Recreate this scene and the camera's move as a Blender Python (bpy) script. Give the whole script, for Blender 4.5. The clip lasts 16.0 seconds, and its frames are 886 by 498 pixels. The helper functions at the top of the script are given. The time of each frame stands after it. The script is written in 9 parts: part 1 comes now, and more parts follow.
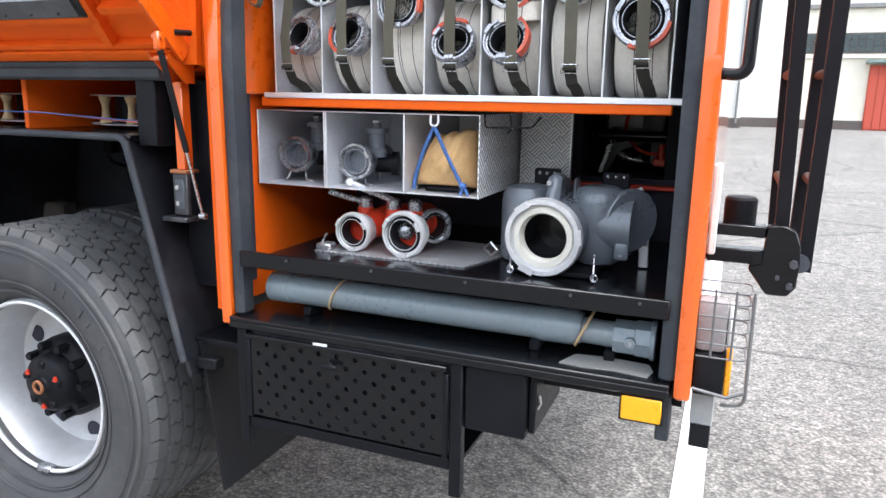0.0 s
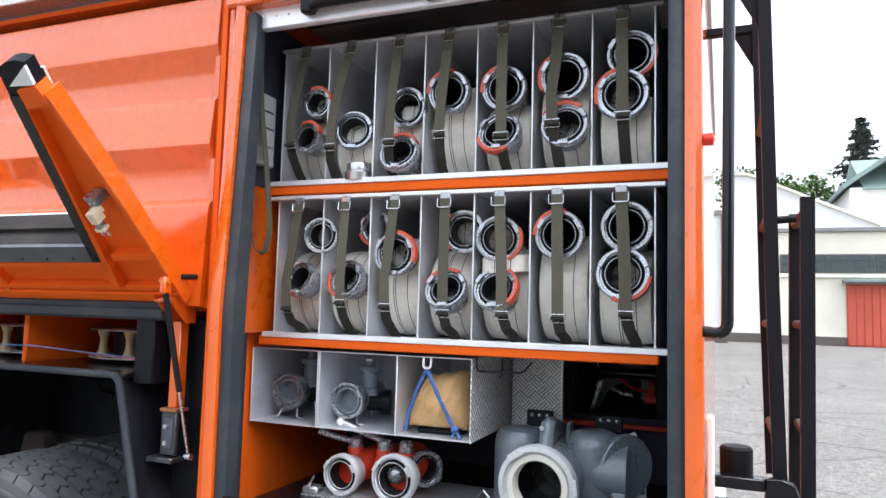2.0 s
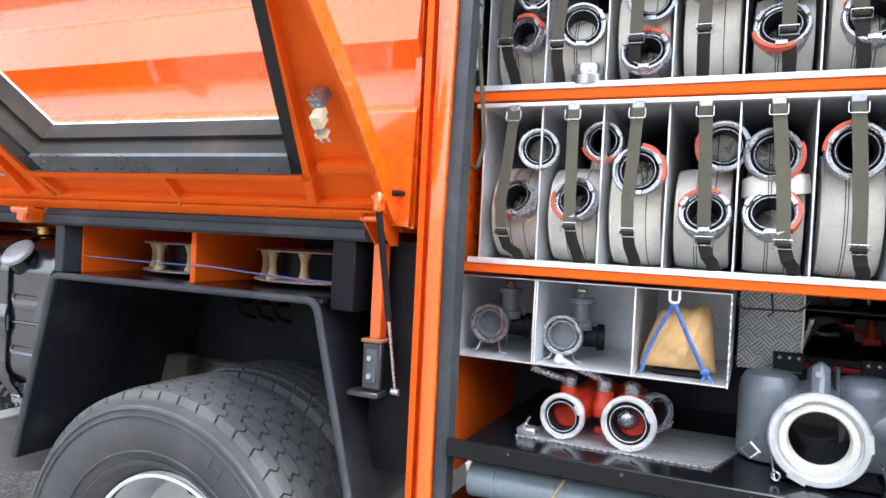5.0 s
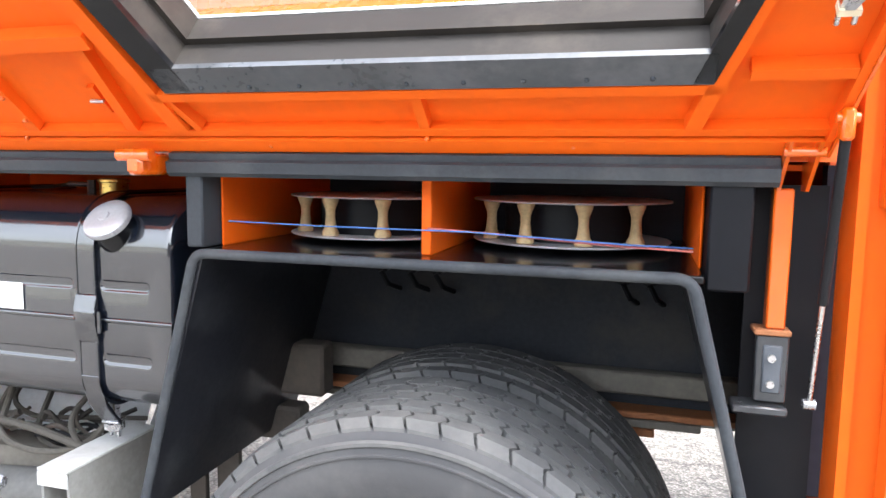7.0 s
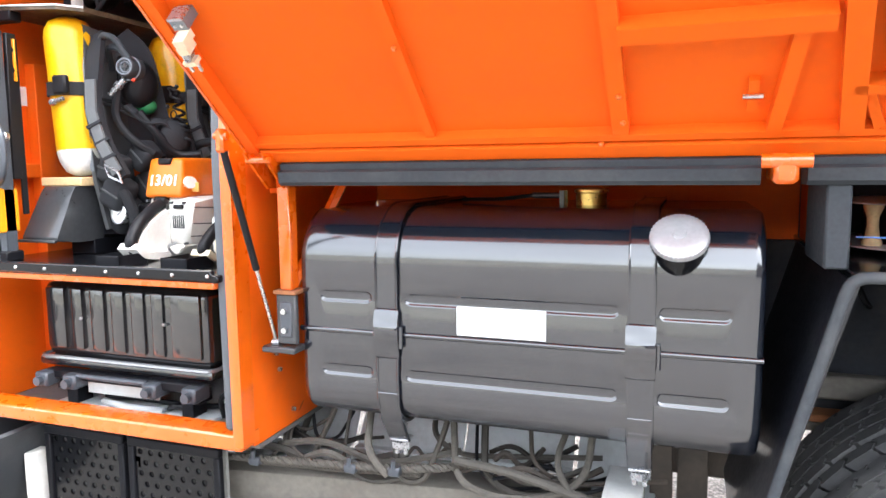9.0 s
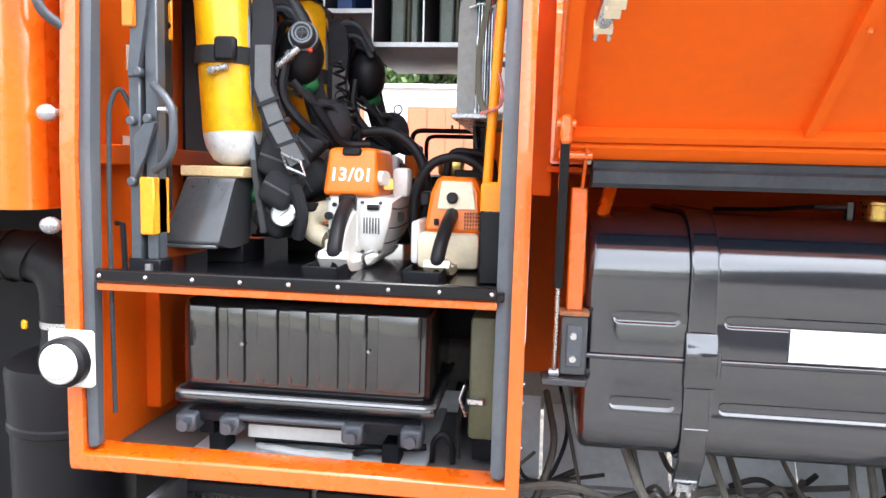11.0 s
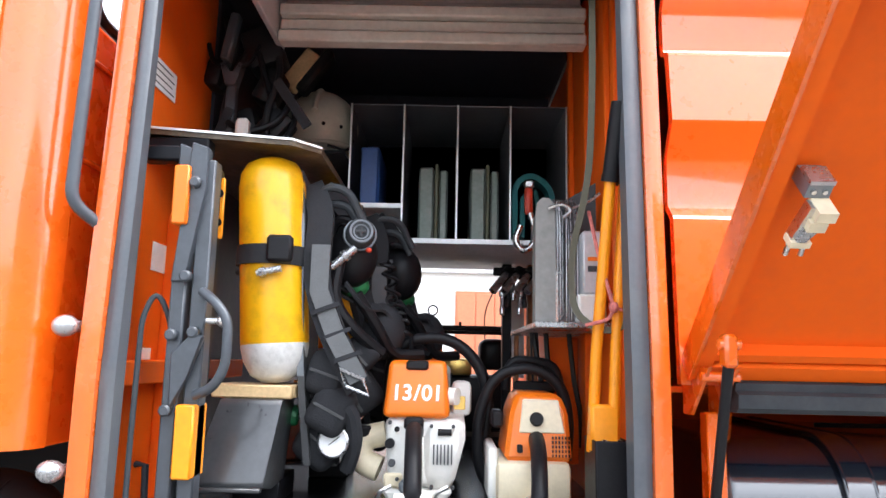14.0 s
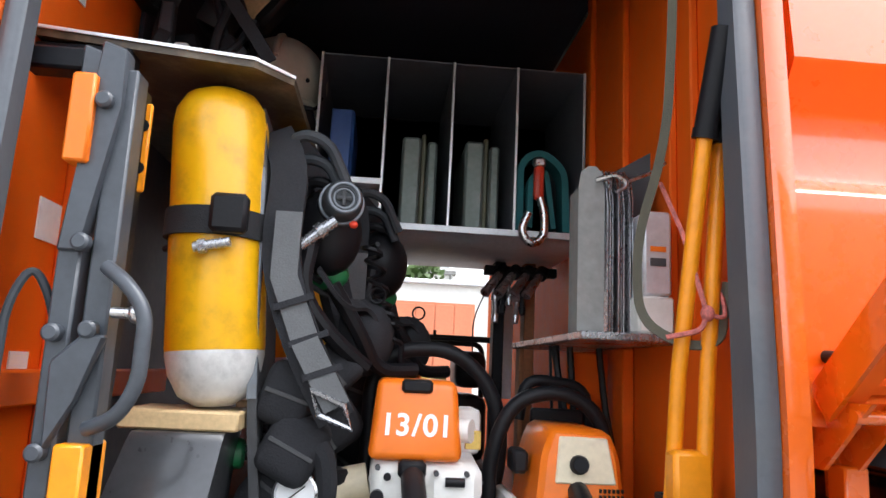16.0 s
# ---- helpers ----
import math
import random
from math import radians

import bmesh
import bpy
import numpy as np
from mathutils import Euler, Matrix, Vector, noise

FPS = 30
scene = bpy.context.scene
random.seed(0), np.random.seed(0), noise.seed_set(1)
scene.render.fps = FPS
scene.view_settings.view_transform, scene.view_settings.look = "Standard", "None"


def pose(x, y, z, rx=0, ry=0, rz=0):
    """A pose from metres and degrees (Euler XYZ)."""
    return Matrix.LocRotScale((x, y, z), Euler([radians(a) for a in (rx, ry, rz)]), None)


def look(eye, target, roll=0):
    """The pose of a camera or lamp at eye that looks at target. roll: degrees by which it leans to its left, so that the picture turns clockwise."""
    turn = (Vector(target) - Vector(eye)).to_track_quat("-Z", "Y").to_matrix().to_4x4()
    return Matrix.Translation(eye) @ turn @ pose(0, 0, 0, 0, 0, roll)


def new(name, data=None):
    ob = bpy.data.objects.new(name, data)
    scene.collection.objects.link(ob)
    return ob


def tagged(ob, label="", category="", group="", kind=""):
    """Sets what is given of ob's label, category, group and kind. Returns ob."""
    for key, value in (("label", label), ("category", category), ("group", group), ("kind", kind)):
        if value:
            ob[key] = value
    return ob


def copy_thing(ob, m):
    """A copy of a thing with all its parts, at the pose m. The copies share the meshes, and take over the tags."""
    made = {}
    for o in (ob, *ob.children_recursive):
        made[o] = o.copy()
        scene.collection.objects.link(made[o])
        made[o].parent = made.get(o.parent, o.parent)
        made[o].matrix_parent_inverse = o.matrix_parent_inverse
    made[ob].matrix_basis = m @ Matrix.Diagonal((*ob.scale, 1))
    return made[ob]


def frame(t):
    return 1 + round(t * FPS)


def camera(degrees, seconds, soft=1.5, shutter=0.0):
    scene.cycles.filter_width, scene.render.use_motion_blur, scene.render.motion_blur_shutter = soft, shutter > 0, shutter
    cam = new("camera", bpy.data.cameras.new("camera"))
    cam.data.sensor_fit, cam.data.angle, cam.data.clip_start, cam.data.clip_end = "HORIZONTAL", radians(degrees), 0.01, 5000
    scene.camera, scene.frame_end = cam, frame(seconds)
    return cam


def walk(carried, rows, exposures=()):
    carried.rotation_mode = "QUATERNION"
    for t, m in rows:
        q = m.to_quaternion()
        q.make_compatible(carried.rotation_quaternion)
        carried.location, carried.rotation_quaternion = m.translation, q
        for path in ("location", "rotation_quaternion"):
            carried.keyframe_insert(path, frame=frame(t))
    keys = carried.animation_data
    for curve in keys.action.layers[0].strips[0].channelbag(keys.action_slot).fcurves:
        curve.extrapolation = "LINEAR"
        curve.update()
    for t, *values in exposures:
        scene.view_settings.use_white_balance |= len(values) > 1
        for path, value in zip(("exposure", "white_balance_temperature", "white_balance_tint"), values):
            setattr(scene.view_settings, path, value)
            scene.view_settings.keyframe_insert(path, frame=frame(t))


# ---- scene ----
cam = camera(64.7, 16.0)
METRES, EYE, TILT, LEAN, TURN = 5.0, 1.55, 0.0, 0.0, 22.1
ROWS = [
    (0.0, 0.0, 0.0, 0.0, 0.21, -12.25, -0.95),
    (0.5, -0.0006, -0.0004, 0.004, 0.28, -9.01, -0.75),
    (1.0, -0.0013, -0.0011, 0.0088, -0.38, -4.44, -1.06),
    (1.5, -0.0011, -0.0026, 0.0133, -0.39, 0.18, -1.44),
    (2.0, -0.0009, -0.0049, 0.0172, -0.44, 4.9, -1.55),
    (2.5, -0.0014, -0.0073, 0.0206, -0.54, 9.45, -2.25),
    (3.0, -0.0049, -0.0093, 0.021, -1.08, 11.72, -2.91),
    (3.5, -0.0214, -0.0156, 0.0227, -1.83, 9.38, -2.5),
    (4.0, -0.0458, -0.0126, 0.0193, -1.63, 2.79, -2.1),
    (4.5, -0.072, 0.0101, 0.012, 2.46, 0.2, -3.25),
    (7.0, -0.2908, 0.1734, 0.0113, -5.99, -6.59, -0.76),
    (7.5, -0.3447, 0.1886, 0.0106, -7.47, -6.82, -1.02),
    (8.0, -0.4045, 0.1988, 0.0141, -6.58, -7.45, -0.91),
    (8.5, -0.4596, 0.2188, 0.0102, -3.94, -7.4, -0.62),
    (9.0, -0.5149, 0.2411, 0.0137, -2.72, -6.61, 0.6),
    (9.5, -0.5831, 0.251, 0.0089, -8.26, -5.05, -0.63),
    (10.0, -0.6312, 0.2694, 0.0095, -11.02, -5.89, -1.42),
    (12.5, -0.7372, 0.3809, 0.0076, -19.51, -5.52, -1.37),
    (13.0, -0.7402, 0.3827, 0.013, -19.83, -1.77, -1.68),
    (13.5, -0.7457, 0.3822, 0.0178, -20.33, 3.53, -1.36),
    (14.0, -0.7498, 0.3811, 0.0222, -21.79, 8.85, -1.22),
    (14.5, -0.754, 0.381, 0.0262, -22.57, 14.25, -1.11),
    (15.0, -0.7547, 0.393, 0.0249, -24.01, 12.97, -1.51),
    (15.5, -0.7479, 0.4291, 0.0243, -25.16, 12.53, -1.69),
    (16.0, -0.7411, 0.4634, 0.0238, -27.22, 9.89, -2.7),
]
EXPOSURES = [(0.0, 1.8, 6050, 10), (0.5, 1.9, 6050, 10), (1.0, 1.9, 6050, 10), (1.5, 1.75, 6050, 10), (2.0, 1.55, 6050, 10), (2.5, 1.35, 6050, 10), (3.0, 0.75, 6050, 10), (3.6, 0.5, 6050, 10), (4.0, 0.82, 6050, 10), (4.7, 1.9, 6050, 10), (7.0, 2.8, 6300, 10), (7.5, 2.95, 6300, 10), (8.2, 3.08, 6300, 10), (9.3, 2.85, 6350, 10), (10.0, 2.75, 6350, 10), (12.5, 2.4, 6200, 10), (13.5, 2.35, 6200, 10), (14.0, 2.25, 6200, 10), (14.5, 2.0, 6200, 10), (15.0, 1.7, 6300, 10), (15.5, 1.8, 6300, 10), (16.0, 1.88, 6300, 10)]
walk(cam, [(t, pose(0, 0, EYE, TILT, LEAN, TURN) @ pose(METRES * x, METRES * y, METRES * z, 90 + pitch, roll, yaw)) for t, x, y, z, yaw, pitch, roll in ROWS], EXPOSURES)

# ---- world and sun: a bright overcast sky ----
world = bpy.data.worlds.new("overcast_sky")
scene.world = world
world.use_nodes = True
wn = world.node_tree.nodes
wl = world.node_tree.links
wn.clear()
w_out = wn.new("ShaderNodeOutputWorld")
w_bg = wn.new("ShaderNodeBackground")
w_sky = wn.new("ShaderNodeTexSky")
w_sky.sky_type = "NISHITA"
w_sky.sun_disc = False
w_sky.sun_elevation = radians(66)
w_sky.sun_rotation = radians(100)
w_sky.dust_density = 4.0
w_sky.air_density = 1.2
w_hsv = wn.new("ShaderNodeHueSaturation")
w_hsv.inputs["Saturation"].default_value = 0.3
w_bg.inputs["Strength"].default_value = 0.15
wl.new(w_sky.outputs[0], w_hsv.inputs["Color"])
# cloud cover: uneven brightness over the whole sky
w_tc = wn.new("ShaderNodeTexCoord")
w_noise = wn.new("ShaderNodeTexNoise")
w_noise.inputs["Scale"].default_value = 3.2
w_noise.inputs["Detail"].default_value = 6
w_noise.inputs["Roughness"].default_value = 0.55
w_range = wn.new("ShaderNodeMapRange")
w_range.inputs["From Min"].default_value = 0.36
w_range.inputs["From Max"].default_value = 0.64
w_range.inputs["To Min"].default_value = 1.0
w_range.inputs["To Max"].default_value = 1.4
w_mul = wn.new("ShaderNodeVectorMath")
w_mul.operation = "SCALE"
wl.new(w_tc.outputs["Generated"], w_noise.inputs["Vector"])
wl.new(w_noise.outputs["Fac"], w_range.inputs["Value"])
wl.new(w_hsv.outputs[0], w_mul.inputs[0])
wl.new(w_range.outputs["Result"], w_mul.inputs["Scale"])
wl.new(w_mul.outputs[0], w_bg.inputs["Color"])
wl.new(w_bg.outputs[0], w_out.inputs["Surface"])
sun_data = bpy.data.lights.new("sun", "SUN")
sun_data.energy = 0.3
sun_data.angle = radians(40)
sun_data.color = (1.0, 0.98, 0.96)
sun = new("sun", sun_data)
sun.matrix_world = look((4.01, -0.71, 9.14), (0.0, 0.0, 0.0))

# ---- materials ----
def mat(name, base, rough=0.5, metal=0.0, vary=0.15, scale=6.0, fine=60.0, bump=0.1, coat=0.0, coat_ior=1.5, coat_rough=0.06, dirt=None, dirt_amount=0.0, dirt_scale=2.0, each=0.0):
    """Principled surface with colour variation at two scales, uneven gloss, fine relief, dirt patches and a shift from piece to piece."""
    m = bpy.data.materials.new(name)
    m.use_nodes = True
    nt = m.node_tree
    n, l = nt.nodes, nt.links
    p = n["Principled BSDF"]
    p.inputs["Metallic"].default_value = metal
    p.inputs["Specular IOR Level"].default_value = 0.2 if max(base) < 0.06 and coat == 0 else 0.25 if name in ("orange_paint_inner", "black_enamel") else 0.12 if name in ("black_moulded_plastic", "glossy_tank_enamel") else 0.5
    p.inputs["Coat Weight"].default_value = coat
    p.inputs["Coat Roughness"].default_value = coat_rough
    p.inputs["Coat IOR"].default_value = coat_ior
    tc = n.new("ShaderNodeTexCoord")
    big = n.new("ShaderNodeTexNoise")
    big.inputs["Scale"].default_value = scale
    big.inputs["Detail"].default_value = 5
    small = n.new("ShaderNodeTexNoise")
    small.inputs["Scale"].default_value = fine
    small.inputs["Detail"].default_value = 4
    l.new(tc.outputs["Object"], big.inputs["Vector"])
    l.new(tc.outputs["Object"], small.inputs["Vector"])
    add = n.new("ShaderNodeMath")
    add.operation = "MULTIPLY_ADD"
    add.inputs[1].default_value = 0.5
    l.new(small.outputs["Fac"], add.inputs[0])
    half = n.new("ShaderNodeMath")
    half.operation = "MULTIPLY"
    half.inputs[1].default_value = 0.5
    l.new(big.outputs["Fac"], half.inputs[0])
    l.new(half.outputs[0], add.inputs[2])
    ramp = n.new("ShaderNodeValToRGB")
    ramp.color_ramp.elements[0].position = 0.32
    ramp.color_ramp.elements[1].position = 0.68
    ramp.color_ramp.elements[0].color = (*[c * (1 - vary) for c in base], 1)
    ramp.color_ramp.elements[1].color = (*[min(1, c * (1 + vary)) for c in base], 1)
    l.new(add.outputs[0], ramp.inputs["Fac"])
    colour = ramp.outputs["Color"]
    if dirt is not None:
        dn = n.new("ShaderNodeTexNoise")
        dn.inputs["Scale"].default_value = dirt_scale
        dn.inputs["Detail"].default_value = 8
        dn.inputs["Roughness"].default_value = 0.65
        l.new(tc.outputs["Object"], dn.inputs["Vector"])
        dr = n.new("ShaderNodeMapRange")
        dr.inputs["From Min"].default_value = 0.48
        dr.inputs["From Max"].default_value = 0.75
        dr.inputs["To Max"].default_value = dirt_amount
        l.new(dn.outputs["Fac"], dr.inputs["Value"])
        mx = n.new("ShaderNodeMix")
        mx.data_type = "RGBA"
        l.new(dr.outputs["Result"], mx.inputs["Factor"])
        l.new(colour, mx.inputs[6])
        mx.inputs[7].default_value = (*dirt, 1)
        colour = mx.outputs[2]
    if each:
        oi = n.new("ShaderNodeObjectInfo")
        er = n.new("ShaderNodeMapRange")
        er.inputs["To Min"].default_value = 1 - each
        er.inputs["To Max"].default_value = 1 + each
        l.new(oi.outputs["Random"], er.inputs["Value"])
        hs = n.new("ShaderNodeHueSaturation")
        l.new(er.outputs["Result"], hs.inputs["Value"])
        l.new(colour, hs.inputs["Color"])
        colour = hs.outputs["Color"]
    l.new(colour, p.inputs["Base Color"])
    rr = n.new("ShaderNodeMapRange")
    rr.inputs["From Min"].default_value = 0.3
    rr.inputs["From Max"].default_value = 0.7
    rr.inputs["To Min"].default_value = max(0.02, rough * 0.8)
    rr.inputs["To Max"].default_value = min(1.0, rough * 1.25)
    l.new(add.outputs[0], rr.inputs["Value"])
    l.new(rr.outputs["Result"], p.inputs["Roughness"])
    if bump:
        b = n.new("ShaderNodeBump")
        b.inputs["Strength"].default_value = bump
        b.inputs["Distance"].default_value = 0.004
        l.new(add.outputs[0], b.inputs["Height"])
        l.new(b.outputs["Normal"], p.inputs["Normal"])
    return m


def checker_plate(name, base, rough, plane="xz", size=0.034, metal=1.0):
    """Tread plate: small fields of parallel raised bars, turned at right angles from field to field."""
    m = mat(name, base, rough, metal, 0.12, 5, 80, 0.0)
    n, l = m.node_tree.nodes, m.node_tree.links
    p = n["Principled BSDF"]
    tc = n.new("ShaderNodeTexCoord")
    sp = n.new("ShaderNodeSeparateXYZ")
    l.new(tc.outputs["Object"], sp.inputs[0])
    cb = n.new("ShaderNodeCombineXYZ")
    l.new(sp.outputs[plane[0].upper()], cb.inputs["X"])
    l.new(sp.outputs[plane[1].upper()], cb.inputs["Y"])
    mp = n.new("ShaderNodeMapping")
    mp.inputs["Rotation"].default_value = (0, 0, radians(45))
    mp.inputs["Scale"].default_value = (1 / size, 1 / size, 1)
    l.new(cb.outputs[0], mp.inputs["Vector"])
    ck = n.new("ShaderNodeTexChecker")
    ck.inputs["Scale"].default_value = 1.0
    l.new(mp.outputs[0], ck.inputs["Vector"])
    s2 = n.new("ShaderNodeSeparateXYZ")
    l.new(mp.outputs[0], s2.inputs[0])
    bars = []
    for k in ("X", "Y"):
        mu = n.new("ShaderNodeMath")
        mu.operation = "MULTIPLY"
        mu.inputs[1].default_value = 2 * math.pi * 4
        l.new(s2.outputs[k], mu.inputs[0])
        si = n.new("ShaderNodeMath")
        si.operation = "SINE"
        l.new(mu.outputs[0], si.inputs[0])
        bars.append(si.outputs[0])
    mx = n.new("ShaderNodeMix")
    l.new(ck.outputs["Fac"], mx.inputs["Factor"])
    l.new(bars[0], mx.inputs[2])
    l.new(bars[1], mx.inputs[3])
    mr = n.new("ShaderNodeMapRange")
    mr.inputs["From Min"].default_value = -0.3
    mr.inputs["From Max"].default_value = 0.5
    l.new(mx.outputs[0], mr.inputs["Value"])
    b = n.new("ShaderNodeBump")
    b.inputs["Strength"].default_value = 1.0
    b.inputs["Distance"].default_value = 0.003
    l.new(mr.outputs["Result"], b.inputs["Height"])
    l.new(b.outputs["Normal"], p.inputs["Normal"])
    old = p.inputs["Base Color"].links[0].from_socket
    hs = n.new("ShaderNodeHueSaturation")
    vr = n.new("ShaderNodeMapRange")
    vr.inputs["To Min"].default_value = 0.55
    vr.inputs["To Max"].default_value = 1.15
    l.new(mr.outputs["Result"], vr.inputs["Value"])
    l.new(vr.outputs["Result"], hs.inputs["Value"])
    l.new(old, hs.inputs["Color"])
    l.new(hs.outputs["Color"], p.inputs["Base Color"])
    return m


def hose_cloth(name, base):
    """Woven canvas with two dark threads along the hose."""
    m = mat(name, base, 0.85, 0, 0.12, 9, 240, 0.5, dirt=(0.20, 0.175, 0.14), dirt_amount=0.38, dirt_scale=7, each=0.16)
    n, l = m.node_tree.nodes, m.node_tree.links
    p = n["Principled BSDF"]
    old = p.inputs["Base Color"].links[0].from_socket
    tc = n.new("ShaderNodeTexCoord")
    sp = n.new("ShaderNodeSeparateXYZ")
    l.new(tc.outputs["Object"], sp.inputs[0])
    tot = None
    for at in (-0.017, -0.011, 0.026):
        d = n.new("ShaderNodeMath")
        d.operation = "SUBTRACT"
        d.inputs[1].default_value = at
        l.new(sp.outputs["X"], d.inputs[0])
        c = n.new("ShaderNodeMath")
        c.operation = "COMPARE"
        c.inputs[1].default_value = 0.0
        c.inputs[2].default_value = 0.0011
        l.new(d.outputs[0], c.inputs[0])
        if tot is None:
            tot = c.outputs[0]
        else:
            a = n.new("ShaderNodeMath")
            a.operation = "MAXIMUM"
            l.new(tot, a.inputs[0])
            l.new(c.outputs[0], a.inputs[1])
            tot = a.outputs[0]
    mx = n.new("ShaderNodeMix")
    mx.data_type = "RGBA"
    l.new(tot, mx.inputs["Factor"])
    l.new(old, mx.inputs[6])
    mx.inputs[7].default_value = (0.05, 0.045, 0.04, 1)
    l.new(mx.outputs[2], p.inputs["Base Color"])
    return m


ORANGE = mat("orange_paint", (0.745, 0.119, 0.003), 0.28, 0, 0.05, 1.5, 30, 0.03, coat=1.0, coat_ior=1.56, dirt=(0.30, 0.06, 0.02), dirt_amount=0.25, dirt_scale=3)
ORANGE_IN = mat("orange_paint_inner", (0.80, 0.117, 0.002), 0.65, 0, 0.06, 2, 40, 0.04, coat=0.0, dirt=(0.30, 0.06, 0.02), dirt_amount=0.2, dirt_scale=4)
BLACK = mat("black_enamel", (0.005, 0.0055, 0.007), 0.22, 0, 0.2, 4, 60, 0.012, coat=0.3, coat_ior=1.4, dirt=(0.04, 0.04, 0.042), dirt_amount=0.06, dirt_scale=5)
BLACK_MATT = mat("black_matt_paint", (0.005, 0.0055, 0.008), 0.5, 0, 0.25, 5, 90, 0.12, dirt=(0.035, 0.032, 0.03), dirt_amount=0.12, dirt_scale=6)
GUIDE_GREY = mat("grey_guide_lining", (0.075, 0.084, 0.098), 0.5, 0, 0.15, 8, 120, 0.1, dirt=(0.18, 0.18, 0.17), dirt_amount=0.25, dirt_scale=5)
RUBBER = mat("grey_black_rubber", (0.04, 0.045, 0.052), 0.52, 0, 0.18, 8, 120, 0.12, dirt=(0.18, 0.18, 0.17), dirt_amount=0.25, dirt_scale=5)
TYRE = mat("tyre_rubber", (0.080, 0.081, 0.083), 0.8, 0, 0.25, 6, 90, 0.3, dirt=(0.25, 0.24, 0.22), dirt_amount=0.5, dirt_scale=3)
TYRE_SIDE = mat("tyre_sidewall", (0.058, 0.058, 0.061), 0.75, 0, 0.15, 3, 70, 0.2, dirt=(0.14, 0.135, 0.13), dirt_amount=0.5, dirt_scale=4)
ALU = mat("aluminium_sheet", (0.68, 0.69, 0.72), 0.38, 0.4, 0.10, 6, 120, 0.06, dirt=(0.30, 0.30, 0.30), dirt_amount=0.45, dirt_scale=5)
ALU_BRIGHT = mat("aluminium_profile", (0.86, 0.86, 0.87), 0.36, 0.4, 0.06, 8, 150, 0.0)
CHECKER = checker_plate("aluminium_tread_plate", (0.74, 0.74, 0.75), 0.35)
CHECKER_FLAT = checker_plate("flat_tread_plate", (0.64, 0.64, 0.65), 0.38, "xy", 0.034, 0.7)
CHECKER_PALE = checker_plate("pale_tread_plate", (0.80, 0.80, 0.79), 0.42, "xz", 0.034, 0.25)
CHECKER_SIDE = checker_plate("side_tread_plate", (0.88, 0.88, 0.87), 0.4, "yz", 0.05, 0.1)
STEEL = mat("bright_steel", (0.66, 0.66, 0.67), 0.28, 1.0, 0.15, 10, 150, 0.05)
CAST_PALE = mat("pale_cast_aluminium", (0.66, 0.66, 0.66), 0.42, 0.35, 0.12, 20, 160, 0.1, dirt=(0.3, 0.3, 0.3), dirt_amount=0.3, dirt_scale=14)
CAST = mat("cast_aluminium", (0.42, 0.425, 0.445), 0.27, 0.75, 0.14, 20, 200, 0.06, each=0.12)
RED = mat("red_enamel", (0.62, 0.045, 0.015), 0.4, 0, 0.15, 12, 120, 0.1)
RED_RING = mat("worn_red_band", (0.60, 0.09, 0.04), 0.5, 0, 0.25, 25, 150, 0.15, dirt=(0.25, 0.2, 0.18), dirt_amount=0.4, dirt_scale=15)
GREY_PAINT = mat("grey_hammer_paint", (0.17, 0.19, 0.215), 0.3, 0.1, 0.12, 8, 90, 0.08, coat=0.25)
PIPE_GREY = mat("pipe_grey_paint", (0.24, 0.29, 0.32), 0.3, 0.05, 0.12, 6, 80, 0.06, coat=0.25, dirt=(0.33, 0.32, 0.3), dirt_amount=0.3, dirt_scale=8)
SILVER_PAINT = mat("silver_wheel_paint", (0.55, 0.56, 0.57), 0.38, 0.4, 0.1, 5, 80, 0.06, dirt=(0.22, 0.20, 0.18), dirt_amount=0.4, dirt_scale=5)
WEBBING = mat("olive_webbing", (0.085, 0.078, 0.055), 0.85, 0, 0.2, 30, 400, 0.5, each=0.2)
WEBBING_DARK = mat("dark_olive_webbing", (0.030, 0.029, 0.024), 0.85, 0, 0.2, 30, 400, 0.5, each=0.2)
WEBBING_BLACK = mat("black_webbing", (0.03, 0.031, 0.034), 0.8, 0, 0.25, 30, 400, 0.5)
HOSE = hose_cloth("canvas_hose", (0.80, 0.76, 0.67))
WOOD = mat("turned_wood", (0.58, 0.42, 0.22), 0.55, 0, 0.2, 20, 150, 0.15)
YELLOW = mat("yellow_cylinder_paint", (0.86, 0.45, 0.003), 0.35, 0, 0.05, 5, 60, 0.05, coat=0.2, dirt=(0.16, 0.10, 0.03), dirt_amount=0.4, dirt_scale=22)
WHITE = mat("white_plastic", (0.78, 0.77, 0.73), 0.45, 0, 0.06, 10, 100, 0.05, dirt=(0.4, 0.36, 0.3), dirt_amount=0.35, dirt_scale=12)
CREAM = mat("cream_plastic", (0.76, 0.66, 0.47), 0.45, 0, 0.08, 10, 100, 0.05, dirt=(0.3, 0.25, 0.18), dirt_amount=0.4, dirt_scale=12)
SAW_ORANGE = mat("orange_plastic", (0.82, 0.175, 0.006), 0.35, 0, 0.06, 8, 80, 0.04, dirt=(0.35, 0.12, 0.03), dirt_amount=0.3, dirt_scale=14)
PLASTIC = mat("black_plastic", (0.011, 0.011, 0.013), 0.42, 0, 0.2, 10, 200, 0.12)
FABRIC = mat("black_padding", (0.028, 0.029, 0.033), 0.9, 0, 0.25, 20, 300, 0.5)
